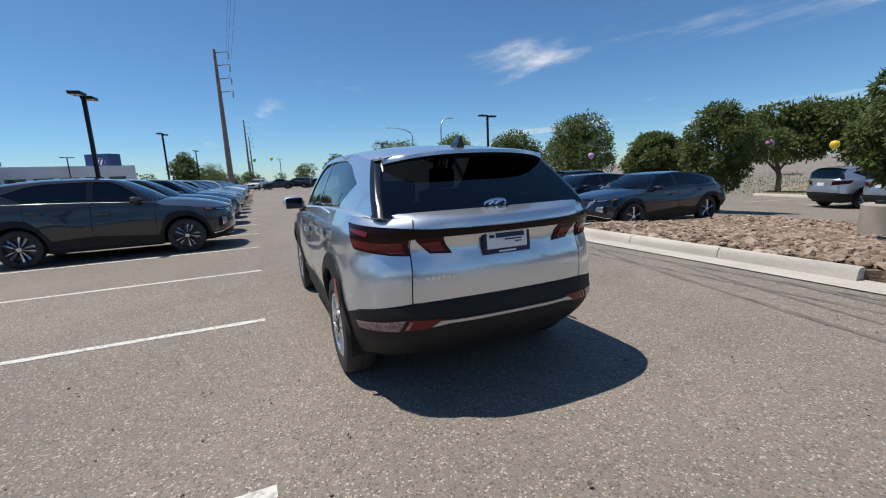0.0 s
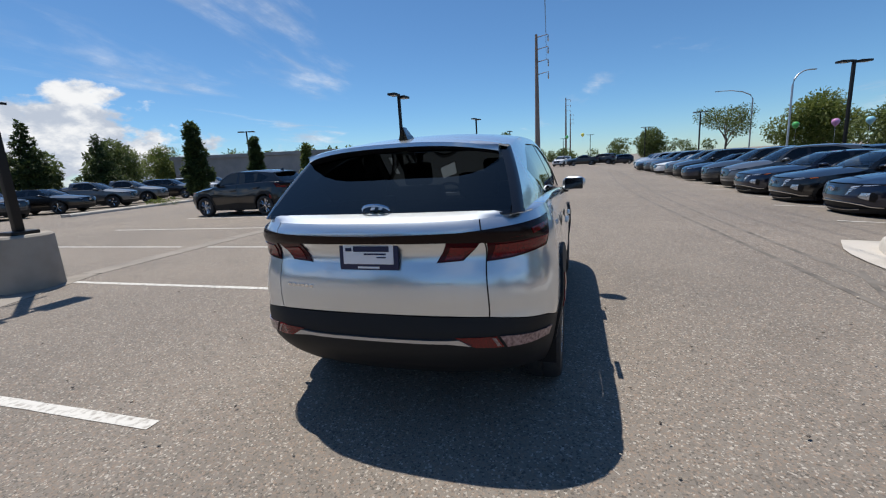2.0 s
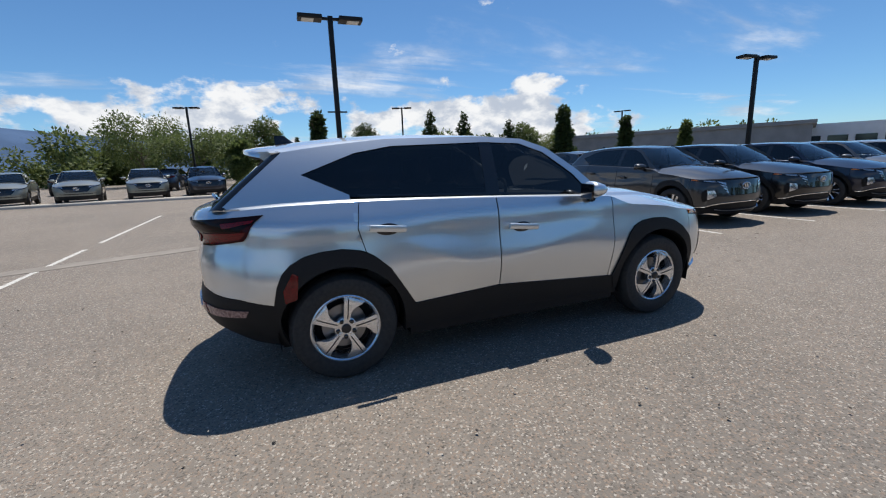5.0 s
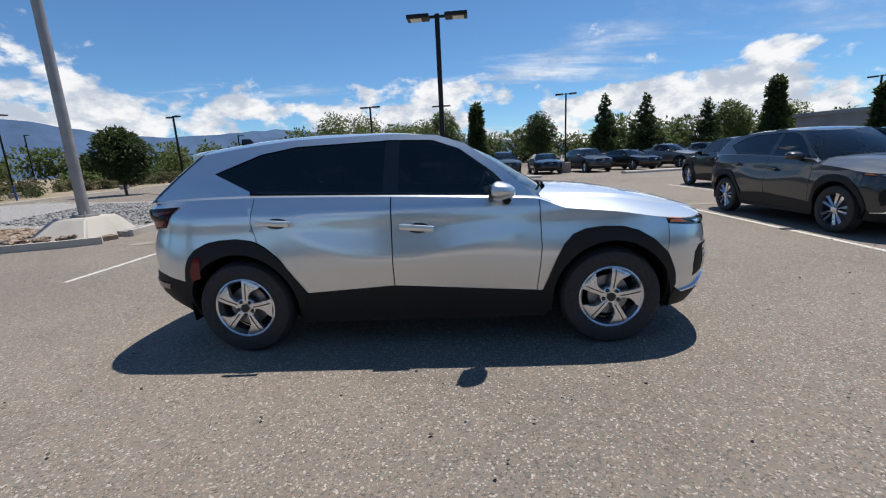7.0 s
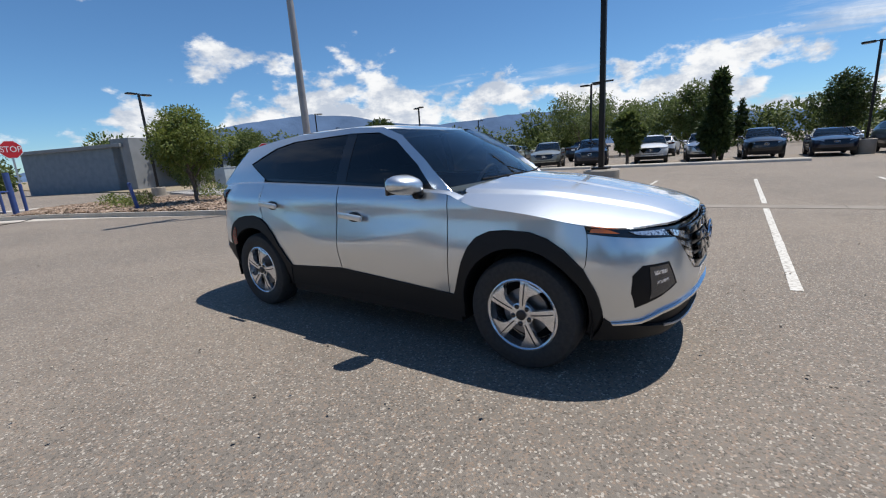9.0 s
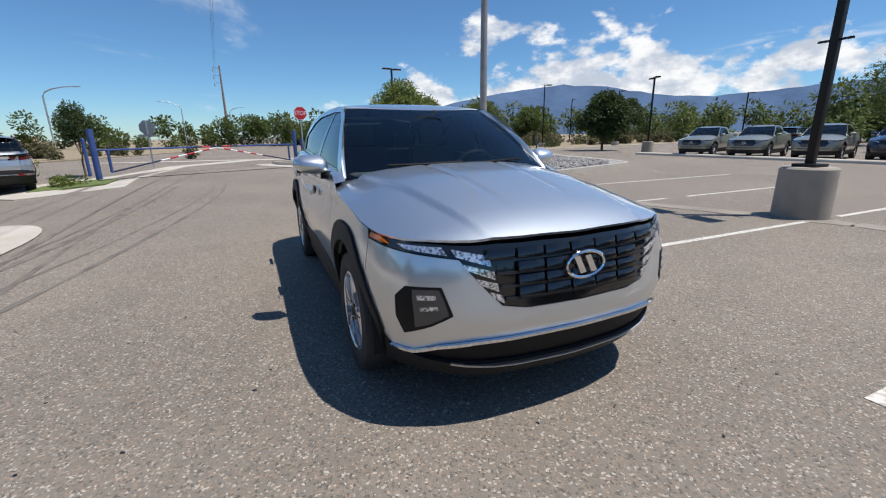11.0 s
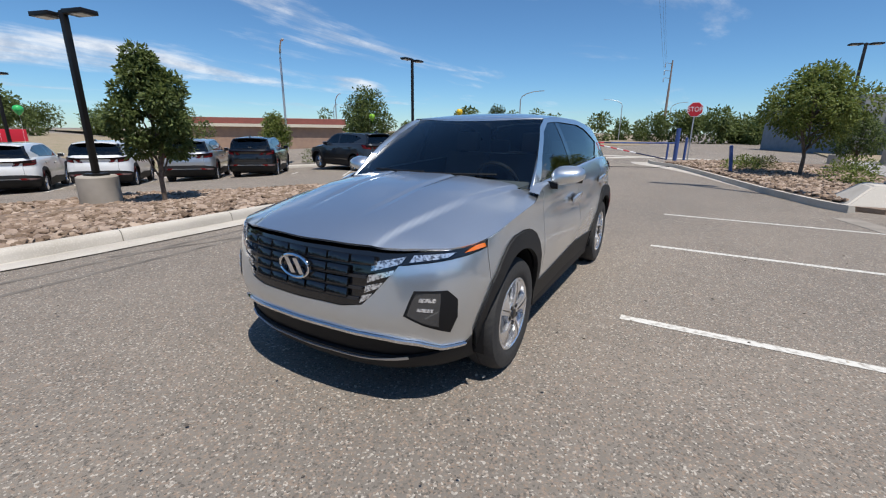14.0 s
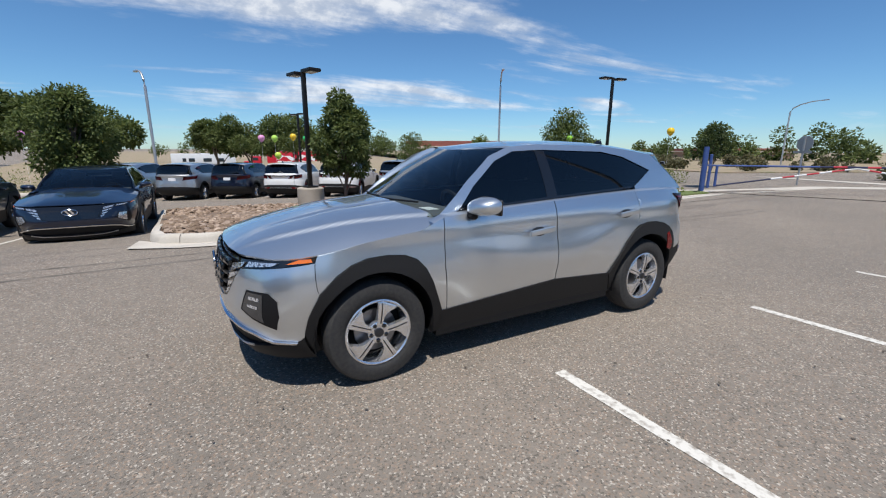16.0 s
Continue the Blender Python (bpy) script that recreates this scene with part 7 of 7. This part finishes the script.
# west: columns, pines and round crowns behind the far rows
for x, y, h, r, s, sh, m in ((-24.2, 19.5, 5.6, 1.15, 51, "column", LEAF_DARK), (-25.5, 27, 5.0, 0.95, 53, "column", LEAF_DARK), (-36, 13, 6.5, 1.6, 55, "pine", LEAF_DARK), (-37, 17, 6.5, 2.0, 57, "pine", LEAF_DARK), (-24.0, 1.2, 4.9, 1.0, 59, "column", LEAF_DARK),
                             (-24.2, -3.2, 3.2, 1.0, 60, "round", LEAF), (-40, 24, 6.0, 2.2, 61, "pine", LEAF_DARK), (-47, -2, 6.5, 3.0, 63, "round", LEAF), (-52, 10, 6.5, 2.7, 65, "round", LEAF_DARK), (-44, -8, 6.0, 4.2, 67, "open", LEAF), (-50, -14, 7.0, 4.6, 68, "open", LEAF),
                             (-46, 30, 6.0, 3.0, 69, "round", LEAF), (-52, 40, 6.0, 3.4, 71, "round", LEAF_LIGHT), (-25, -23.5, 4.6, 2.2, 73, "round", LEAF_DARK), (-42, -38, 6.0, 2.4, 75, "open", LEAF_DARK), (-60, -10, 6, 1.4, 76, "pine", LEAF_DARK), (-58, 2, 5.5, 1.3, 77, "pine", LEAF_DARK),
                             (-30, -41, 4.2, 2.6, 79, "round", LEAF), (-22, -38, 4.6, 3.2, 81, "round", LEAF), (-16, -41, 5.2, 3.4, 83, "round", LEAF), (-19, -47, 5.4, 3.6, 84, "round", LEAF_DARK), (-24.5, 33, 4.5, 1.0, 85, "column", LEAF)):
    tree(x, y, h, r, s, sh, m, 3600, 0.42 if sh != "pine" else 0.36, 0.1, 0.16 if sh != "column" else 0.12, {"column": "slim columnar dark green tree", "pine": "dark green conifer", "round": "rounded green tree", "open": "spreading green tree"}[sh] + " beyond the parked rows")
for x, y, h, r, s, m in ((-5.6, -12.8, 0.7, 0.7, 1, LEAF_LIGHT), (-6.9, -17.5, 0.8, 0.9, 2, LEAF_LIGHT), (-4.2, -18.0, 0.6, 0.8, 3, LEAF_DRY), (-3.4, -16.6, 0.55, 0.8, 4, LEAF_LIGHT), (-3.9, -19.8, 0.6, 0.9, 5, LEAF_LIGHT), (-20.0, -29.0, 1.0, 1.3, 6, LEAF_DARK), (-22.5, -30.5, 1.0, 1.4, 7, LEAF_DARK),
                         (-17.5, -30.5, 0.9, 0.9, 8, LEAF_DRY), (-13.5, -31.5, 1.0, 1.3, 9, LEAF_DARK), (-26, -31.5, 1.0, 1.2, 10, LEAF_DARK), (28.5, 10.5, 1.3, 2.2, 11, LEAF_LIGHT), (29.5, 13.0, 1.3, 2.2, 12, LEAF_LIGHT), (28.0, 8.0, 1.2, 2.0, 13, LEAF_LIGHT), (31.0, 16.0, 1.3, 2.2, 24, LEAF_LIGHT),
                         (18.6, -15.2, 0.9, 1.4, 14, LEAF), (22.6, -13.0, 1.0, 1.5, 15, LEAF), (17.0, -15.6, 0.8, 1.2, 25, LEAF_DRY), (10.5, -19, 0.8, 1.3, 16, LEAF_LIGHT), (6.9, -13.9, 0.3, 0.7, 17, LEAF_LIGHT), (-23, 15.5, 0.4, 1.4, 18, LEAF_LIGHT), (25.5, -8, 0.9, 1.6, 19, LEAF)):
    shrub(x, y, h, r, s, m)
far_wood("woodland_south", [(-10, -75), (4, -90), (30, -80), (70, -75)], 46, 6.0, 9, LEAF, "distant belt of green trees beyond the street")
far_wood("woodland_southwest", [(-14, -62), (-30, -56), (-55, -54), (-90, -62)], 60, 6.5, 7, LEAF, "distant belt of green trees beyond the road")
far_wood("woodland_west", [(-62, -40), (-70, -15), (-68, 15), (-64, 50), (-50, 75)], 80, 6.5, 7, LEAF, "distant belt of green trees behind the lot")
far_wood("scrub_southwest", [(-20, -36), (-40, -40), (-62, -48)], 60, 1.6, 5, LEAF_DRY, "olive desert scrub on dry ground", 0.5, 90)
far_wood("scrub_south", [(8, -36), (20, -40), (50, -46)], 60, 1.3, 6, LEAF_DRY, "olive desert scrub on dry ground", 0.5, 90)
far_wood("woodland_east", [(130, -60), (135, -10), (128, 40), (90, 85)], 46, 7.5, 9, LEAF, "distant belt of green trees along the street")
far_wood("woodland_north", [(30, 130), (0, 160), (-40, 130)], 30, 6, 12, LEAF, "distant trees beyond the lot", 1.0, 230)

# ---------------------------------------------------------------- mountains
def ridge(name, az0, az1, dist, peaks, color, label):
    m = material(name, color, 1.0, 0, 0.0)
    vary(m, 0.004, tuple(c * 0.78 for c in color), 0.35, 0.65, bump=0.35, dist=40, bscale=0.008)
    verts, faces = [], []
    n = 90
    for i in range(n + 1):
        az = az0 + (az1 - az0) * i / n
        el = float(np.interp(az, [p[0] for p in peaks], [p[1] for p in peaks]))
        el += 0.16 * noise.noise(Vector((az * 0.7, dist, 0))) + 0.10 * noise.noise(Vector((az * 2.3, dist, 3)))
        for k, (dd, f) in enumerate(((0, 0), (0.05, 0.45), (0.10, 0.8), (0.14, 1.0), (0.3, 0.2))):
            d = dist * (1 + dd + 0.02 * noise.noise(Vector((az * 1.9, k * 3.1, dist))))
            z = dist * math.tan(radians(max(0.02, el))) * f * (1 + 0.12 * noise.noise(Vector((az * 1.3, k * 2.0, 9)))) if f < 1 else dist * 1.14 * math.tan(radians(max(0.02, el)))
            verts.append((d * math.cos(radians(az)), d * math.sin(radians(az)), z - 6))
    for i in range(n):
        for k in range(4):
            faces.append((i * 5 + k, (i + 1) * 5 + k, (i + 1) * 5 + k + 1, i * 5 + k + 1))
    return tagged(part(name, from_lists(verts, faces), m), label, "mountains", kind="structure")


# blue of the distant haze is mixed into the rock colour
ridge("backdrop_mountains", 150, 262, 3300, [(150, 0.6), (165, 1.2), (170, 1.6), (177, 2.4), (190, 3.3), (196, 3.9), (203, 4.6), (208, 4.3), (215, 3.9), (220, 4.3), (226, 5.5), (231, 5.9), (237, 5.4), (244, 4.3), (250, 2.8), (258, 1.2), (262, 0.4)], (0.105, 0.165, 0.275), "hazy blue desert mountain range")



# ---------------------------------------------------------------- single rocks along the island's kerb
ROCK_ONE = vary(material("single rock", (0.37, 0.275, 0.20), 0.9), 2.5, (0.25, 0.175, 0.125), bump=0.6, dist=0.01, bscale=40)
t_, b_ = nodes(ROCK_ONE)
oi = t_.nodes.new("ShaderNodeObjectInfo")
hs_ = t_.nodes.new("ShaderNodeHueSaturation")
for sock, lo, hi in (("Value", 0.42, 1.25), ("Saturation", 1.2, 0.85)):
    r_ = t_.nodes.new("ShaderNodeMapRange")
    r_.inputs["To Min"].default_value, r_.inputs["To Max"].default_value = lo, hi
    t_.links.new(oi.outputs["Random"], r_.inputs["Value"])
    t_.links.new(r_.outputs["Result"], hs_.inputs[sock])
t_.links.new(b_.inputs["Base Color"].links[0].from_socket, hs_.inputs["Color"])
t_.links.new(hs_.outputs[0], b_.inputs["Base Color"])
rock_rng = random.Random(41)
rock_meshes = []
for k in range(9):
    bm = bmesh.new()
    bmesh.ops.create_icosphere(bm, subdivisions=1, radius=1.0)
    for v in bm.verts:
        v.co = v.co * rock_rng.uniform(0.72, 1.12)
        v.co.z *= 0.75 if v.co.z > 0 else 0.5
    me = bpy.data.meshes.new("rock")
    bm.to_mesh(me)
    bm.free()
    me.materials.append(ROCK_ONE)
    rock_meshes.append(me)
island = bpy.data.objects["rock_island"]
for k in range(300):
    x, y = rock_rng.uniform(4.98, 5.62), rock_rng.uniform(-3.9, 2.4)
    s = rock_rng.uniform(0.055, 0.115)
    ob = new("rock", rock_meshes[k % 9])
    ob.parent = island
    ob.matrix_basis = Matrix.Translation((x, y, gz(x, y) + 0.135 + rock_rng.uniform(-0.01, 0.02))) @ Euler((rock_rng.uniform(-0.3, 0.3), rock_rng.uniform(-0.3, 0.3), rock_rng.uniform(0, 6.28))).to_matrix().to_4x4() @ Matrix.Diagonal((s, s * 0.7, s * 0.55, 1))



# ---------------------------------------------------------------- buildings, trucks, balloons
TANWALL = vary(material("tan stucco", (0.36, 0.24, 0.17), 0.9), 2, (0.30, 0.20, 0.15), bump=0.2, dist=0.01)
ROOFRED = vary(material("red-brown roof", (0.30, 0.09, 0.07), 0.7), 3, (0.24, 0.08, 0.06))
CREAM = material("cream fascia", (0.62, 0.55, 0.44), 0.8)
GREYWALL = vary(material("grey metal cladding", (0.20, 0.21, 0.22), 0.6), 0.8, (0.25, 0.26, 0.27))
WHITEWALL = vary(material("white cladding", (0.72, 0.74, 0.76), 0.5), 1, (0.66, 0.68, 0.70))
SIGNBLUE = material("sign blue", (0.015, 0.04, 0.16), 0.4)
WINDOW = material("dark window", (0.02, 0.03, 0.04), 0.06, 0, 0.6)


def building(name, x, y, yaw, w, d, h, wall, roof, windows, label, fascia=None, parapet=0.35, bays=()):
    root = tagged(new(name), label, "building")
    root.location, root.rotation_euler = (x, y, gz(x, y)), (0, 0, radians(yaw))
    bm = bmesh.new()
    box(bm, -w / 2, w / 2, -d / 2, d / 2, -0.3, h)
    part("wall", bm, wall, root, smooth=0)
    bm = bmesh.new()
    box(bm, -w / 2 - 0.3, w / 2 + 0.3, -d / 2 - 0.3, d / 2 + 0.3, h, h + parapet, 0.03)
    part("roof", bm, roof, root, smooth=0)
    if fascia:
        bm = bmesh.new()
        box(bm, -w / 2 - 0.35, w / 2 + 0.35, -d / 2 - 0.35, d / 2 + 0.35, h - 0.25, h + 0.003)
        part("fascia", bm, fascia, root, smooth=0)
    for wx, wz, ww, wh in windows:
        bm = bmesh.new()
        box(bm, wx - ww / 2, wx + ww / 2, d / 2, d / 2 + 0.04, wz, wz + wh)
        wn = part("window", bm, WINDOW, root, smooth=0)
        bm = bmesh.new()
        box(bm, wx - ww / 2 - 0.06, wx + ww / 2 + 0.06, d / 2 + 0.005, d / 2 + 0.09, wz - 0.10, wz)
        part("sill", bm, CREAM if fascia else STEEL, wn, smooth=0)
    for bx, by, bw, bd, bh, mat in bays:
        bm = bmesh.new()
        box(bm, bx - bw / 2, bx + bw / 2, by - bd / 2, by + bd / 2, -0.3, bh)
        part("bay", bm, mat, root, smooth=0)
    return root


# tan retail building across the street
building("retail_building", 45.5, -35.5, 45 + 90, 40, 14, 4.0, TANWALL, ROOFRED, [(-18 + 4.0 * i, 0.8, 1.6, 1.2) for i in range(10)], "tan brick retail building with a red-brown roof", CREAM, 0.5, ((-16, 6, 6, 3, 3.6, TANWALL), (12, 6, 5, 3, 3.4, TANWALL)))
bpy.data.objects["retail_building"].location.z = -2.05
building("low_building", 60, -112, 155, 36, 14, 3.4, TANWALL, ROOFRED, [(-14 + 4 * i, 1, 1.8, 1.6) for i in range(8)], "distant tan building with a dark red roof", CREAM, 0.6)
building("blue_building", -19, -50, 20, 20, 12, 3.7, vary(material("slate wall", (0.20, 0.24, 0.28), 0.8), 2, (0.16, 0.20, 0.24)), GREYWALL, [(-7 + 3.4 * i, 0.7, 2.2, 1.8) for i in range(5)], "slate blue commercial building with dark windows", None, 0.3, ((7.5, 6, 5, 2, 4.4, GREYWALL),))
bm = bmesh.new()
box(bm, -3, 3, 6.02, 6.2, 2.4, 3.2, 0.02)
sg = part("sign_band", bm, SIGNBLUE, bpy.data.objects["blue_building"])
# dealership beyond the west row
dl = building("dealership", -47, 66, 24 - 90, 52, 26, 3.9, GREYWALL, GREYWALL, [], "large grey dealership building with a white front", None, 0.4)
dl.rotation_euler = (0, 0, radians(-62))
dw = tagged(new("showroom"), "white dealership showroom with a blue sign band", "building")
dw.location, dw.rotation_euler = (-27, 70, 0), (0, 0, radians(-65))
bm = bmesh.new()
box(bm, -9, 9, -8, 8, 0, 3.7)
part("wall", bm, WHITEWALL, dw, smooth=0)
bm = bmesh.new()
vs = [bm.verts.new(p) for p in ((-9, -8, 3.7), (9, -8, 3.7), (9, 8, 3.7), (-9, 8, 3.7), (-8, -8, 4.6), (9, -8, 4.3), (9, 8, 4.3), (-8, 8, 4.6))]
for f in ((0, 1, 5, 4), (1, 2, 6, 5), (2, 3, 7, 6), (3, 0, 4, 7), (4, 5, 6, 7)):
    bm.faces.new([vs[i] for i in f])
part("roof", bm, WHITEWALL, dw, smooth=0)
for sd in (1, -1):
    bm = bmesh.new()
    box(bm, -5, 1.5, min(8.0 * sd, 8.15 * sd), max(8.0 * sd, 8.15 * sd), 2.6, 3.5)
    part("sign_band", bm, SIGNBLUE, dw, "blue sign band with a pale bar", smooth=0)
    bm = bmesh.new()
    box(bm, -3.4, 0.8, min(8.15 * sd, 8.2 * sd), max(8.15 * sd, 8.2 * sd), 2.9, 3.2)
    part("sign_bar", bm, WHITE, dw, smooth=0)
for i in range(6):
    bm = bmesh.new()
    box(bm, 9.0, 9.06, -7 + 2.4 * i, -5.2 + 2.4 * i, 0.2, 2.9)
    part("window", bm, WINDOW, dw, smooth=0)
tw = tagged(new("sign_tower"), "dark blue dealership sign tower with a pale oval", "sign")
tw.location, tw.rotation_euler = (-20.0, 68, 0), (0, 0, radians(-25))
bm = bmesh.new()
box(bm, -1.7, 1.7, -1.0, 1.0, 0, 6.0, 0.05)
part("tower_body", bm, SIGNBLUE, tw, smooth=0)
oval_badge(tw, (0.3, -1.03, 4.9), 0.8, 0.5, -1, SIGNWHITE)
bm = bmesh.new()
box(bm, -0.9, 1.2, -1.04, -1.0, 3.5, 3.85)
part("sign_bar", bm, SIGNWHITE, tw)

# red drinks trailer and tractor; the mark on it is a plain white wave
tr = tagged(new("box_trailer"), "red box trailer with a white wave mark", "trailer")
tr.location, tr.rotation_euler = (90.2, -16.4, -2.55), (0, 0, radians(-102))
REDTRUCK = vary(material("trailer red", (0.55, 0.012, 0.03), 0.4), 0.7, (0.46, 0.012, 0.03))
bm = bmesh.new()
box(bm, -6.3, 6.3, -1.28, 1.28, 0.95, 3.7, 0.05)
part("cargo_box", bm, REDTRUCK, tr)
for band, z0 in ((0.42, 2.45), (0.2, 1.6)):
    verts, faces = [], []
    for i in range(41):
        u = -4.4 + 7.4 * i / 40
        zz = z0 + 0.32 * math.sin(u * 1.5) * (1 if band > 0.2 else 0.3)
        w = band * (0.55 + 0.45 * math.sin(u * 2.9 + 0.6))
        verts += [(u, -1.29, zz - w), (u, -1.29, zz + w)]
    faces = [(2 * i, 2 * i + 2, 2 * i + 3, 2 * i + 1) for i in range(40)]
    part("wave_mark", from_lists(verts, faces), SIGNWHITE, tr, smooth=0)
bm = bmesh.new()
box(bm, -6.0, 6.0, -0.5, 0.5, 0.55, 0.95)
part("chassis", bm, TRIM, tr)
for xx in (-5.0, -3.8, 4.8):
    for sy in (-1.0, 1.0):
        bm = bmesh.new()
        lathe(bm, [(0.0, -0.14), (0.42, -0.14), (0.48, -0.08), (0.48, 0.08), (0.42, 0.14), (0.0, 0.14)], 20, "y", Matrix.Translation((xx, sy, 0.48)))
        part("wheel", bm, RUBBER, tr)
cb = tagged(new("truck_tractor"), "red truck tractor in front of the trailer", "truck")
cb.location, cb.rotation_euler = (91.9, -8.2, -2.55), (0, 0, radians(-102))
bm = bmesh.new()
box(bm, -1.0, 0.9, -1.15, 1.15, 0.9, 2.75, 0.12)
part("cab", bm, REDTRUCK, cb)
bm = bmesh.new()
box(bm, -2.4, -0.9, -0.9, 0.9, 0.8, 1.75, 0.12)
part("bonnet", bm, REDTRUCK, cb)
bm = bmesh.new()
box(bm, -0.6, 0.4, -1.17, 1.17, 1.9, 2.5, 0.03)
part("side_window", bm, WINDOW, cb)
for xx in (-1.8, 0.5):
    for sy in (-0.95, 0.95):
        bm = bmesh.new()
        lathe(bm, [(0.0, -0.14), (0.42, -0.14), (0.48, -0.08), (0.48, 0.08), (0.42, 0.14), (0.0, 0.14)], 20, "y", Matrix.Translation((xx, sy, 0.48)))
        part("wheel", bm, RUBBER, cb)

rv = tagged(new("travel_trailer"), "white travel trailer with dark windows and a grey stripe", "trailer")
rv.location, rv.rotation_euler = (91.5, 1.2, -2.5), (0, 0, radians(92))
bm = bmesh.new()
box(bm, -5.4, 5.4, -1.2, 1.2, 0.5, 3.2, 0.15)
part("body", bm, WHITEWALL, rv)
for x0, x1 in ((-3.3, -2.2), (-1.2, 0.2), (1.6, 2.6), (3.0, 3.6)):
    bm = bmesh.new()
    box(bm, x0, x1, 1.2, 1.23, 1.7, 2.35, 0.01)
    part("window", bm, WINDOW, rv)
bm = bmesh.new()
box(bm, -5.2, 5.2, 1.2, 1.215, 1.0, 1.3)
part("stripe", bm, GREYWALL, rv)
bm = bmesh.new()
box(bm, -0.6, 0.5, -0.4, 0.4, 3.0, 3.25, 0.05)
part("roof_vent", bm, WHITEWALL, rv)

# balloons on strings over the car roofs
for x, y, z, c, nm in ((10.4, -19.0, 2.35, (0.75, 0.48, 0.01), "yellow"), (14.6, -16.2, 2.2, (0.30, 0.62, 0.05), "lime green"), (23.5, -1.0, 2.75, (0.72, 0.30, 0.52), "pink"), (23.4, -1.7, 2.75, (0.42, 0.66, 0.10), "lime green"),
                       (23.2, -2.7, 2.85, (0.80, 0.50, 0.02), "yellow"), (23.1, -3.4, 2.75, (0.04, 0.42, 0.10), "green"), (22.6, -1.7, 1.8, (0.50, 0.66, 0.08), "lime green"), (13.5, 27, 2.7, (0.1, 0.45, 0.1), "green"), (14.5, 25, 2.7, (0.62, 0.28, 0.5), "pink"),
                       (15.5, 24, 2.7, (0.3, 0.6, 0.7), "pale blue"), (16.8, 21, 2.6, (0.3, 0.6, 0.7), "pale blue"), (18.4, 17, 2.5, (0.6, 0.35, 0.65), "violet"), (22.6, 10.2, 2.75, (0.35, 0.62, 0.08), "lime green"), (22.6, 9.0, 2.7, (0.66, 0.28, 0.55), "pink"), (22.3, 6.2, 2.4, (0.8, 0.5, 0.02), "yellow"),
                       (-1, 105, 6, (0.1, 0.5, 0.15), "green"), (2.5, 100, 6, (0.75, 0.7, 0.1), "yellow")):
    root = tagged(new("balloon"), "shiny %s balloon on a string" % nm, "balloon", "balloons")
    root.location = (x, y, gz(x, y) + z + 0.25)
    s = 1.0 if abs(y) < 60 else 2.0
    m = material("balloon " + nm, c, 0.25, 0, 0.5, 0.5)
    bm = bmesh.new()
    lathe(bm, [(0.0, -0.24 * s), (0.03 * s, -0.235 * s), (0.02 * s, -0.22 * s), (0.09 * s, -0.17 * s), (0.17 * s, -0.06 * s), (0.19 * s, 0.03 * s), (0.165 * s, 0.12 * s), (0.1 * s, 0.18 * s), (0.0, 0.20 * s)], 18)
    part("envelope", bm, m, root)
    bm = bmesh.new()
    tube(bm, [(0, 0, -0.24 * s), (0.02, 0.01, -0.24 * s - (z - 0.6) * 0.5), (0, 0, -z - 0.25)], 0.004, 4)
    part("string", bm, SIGNWHITE, root)
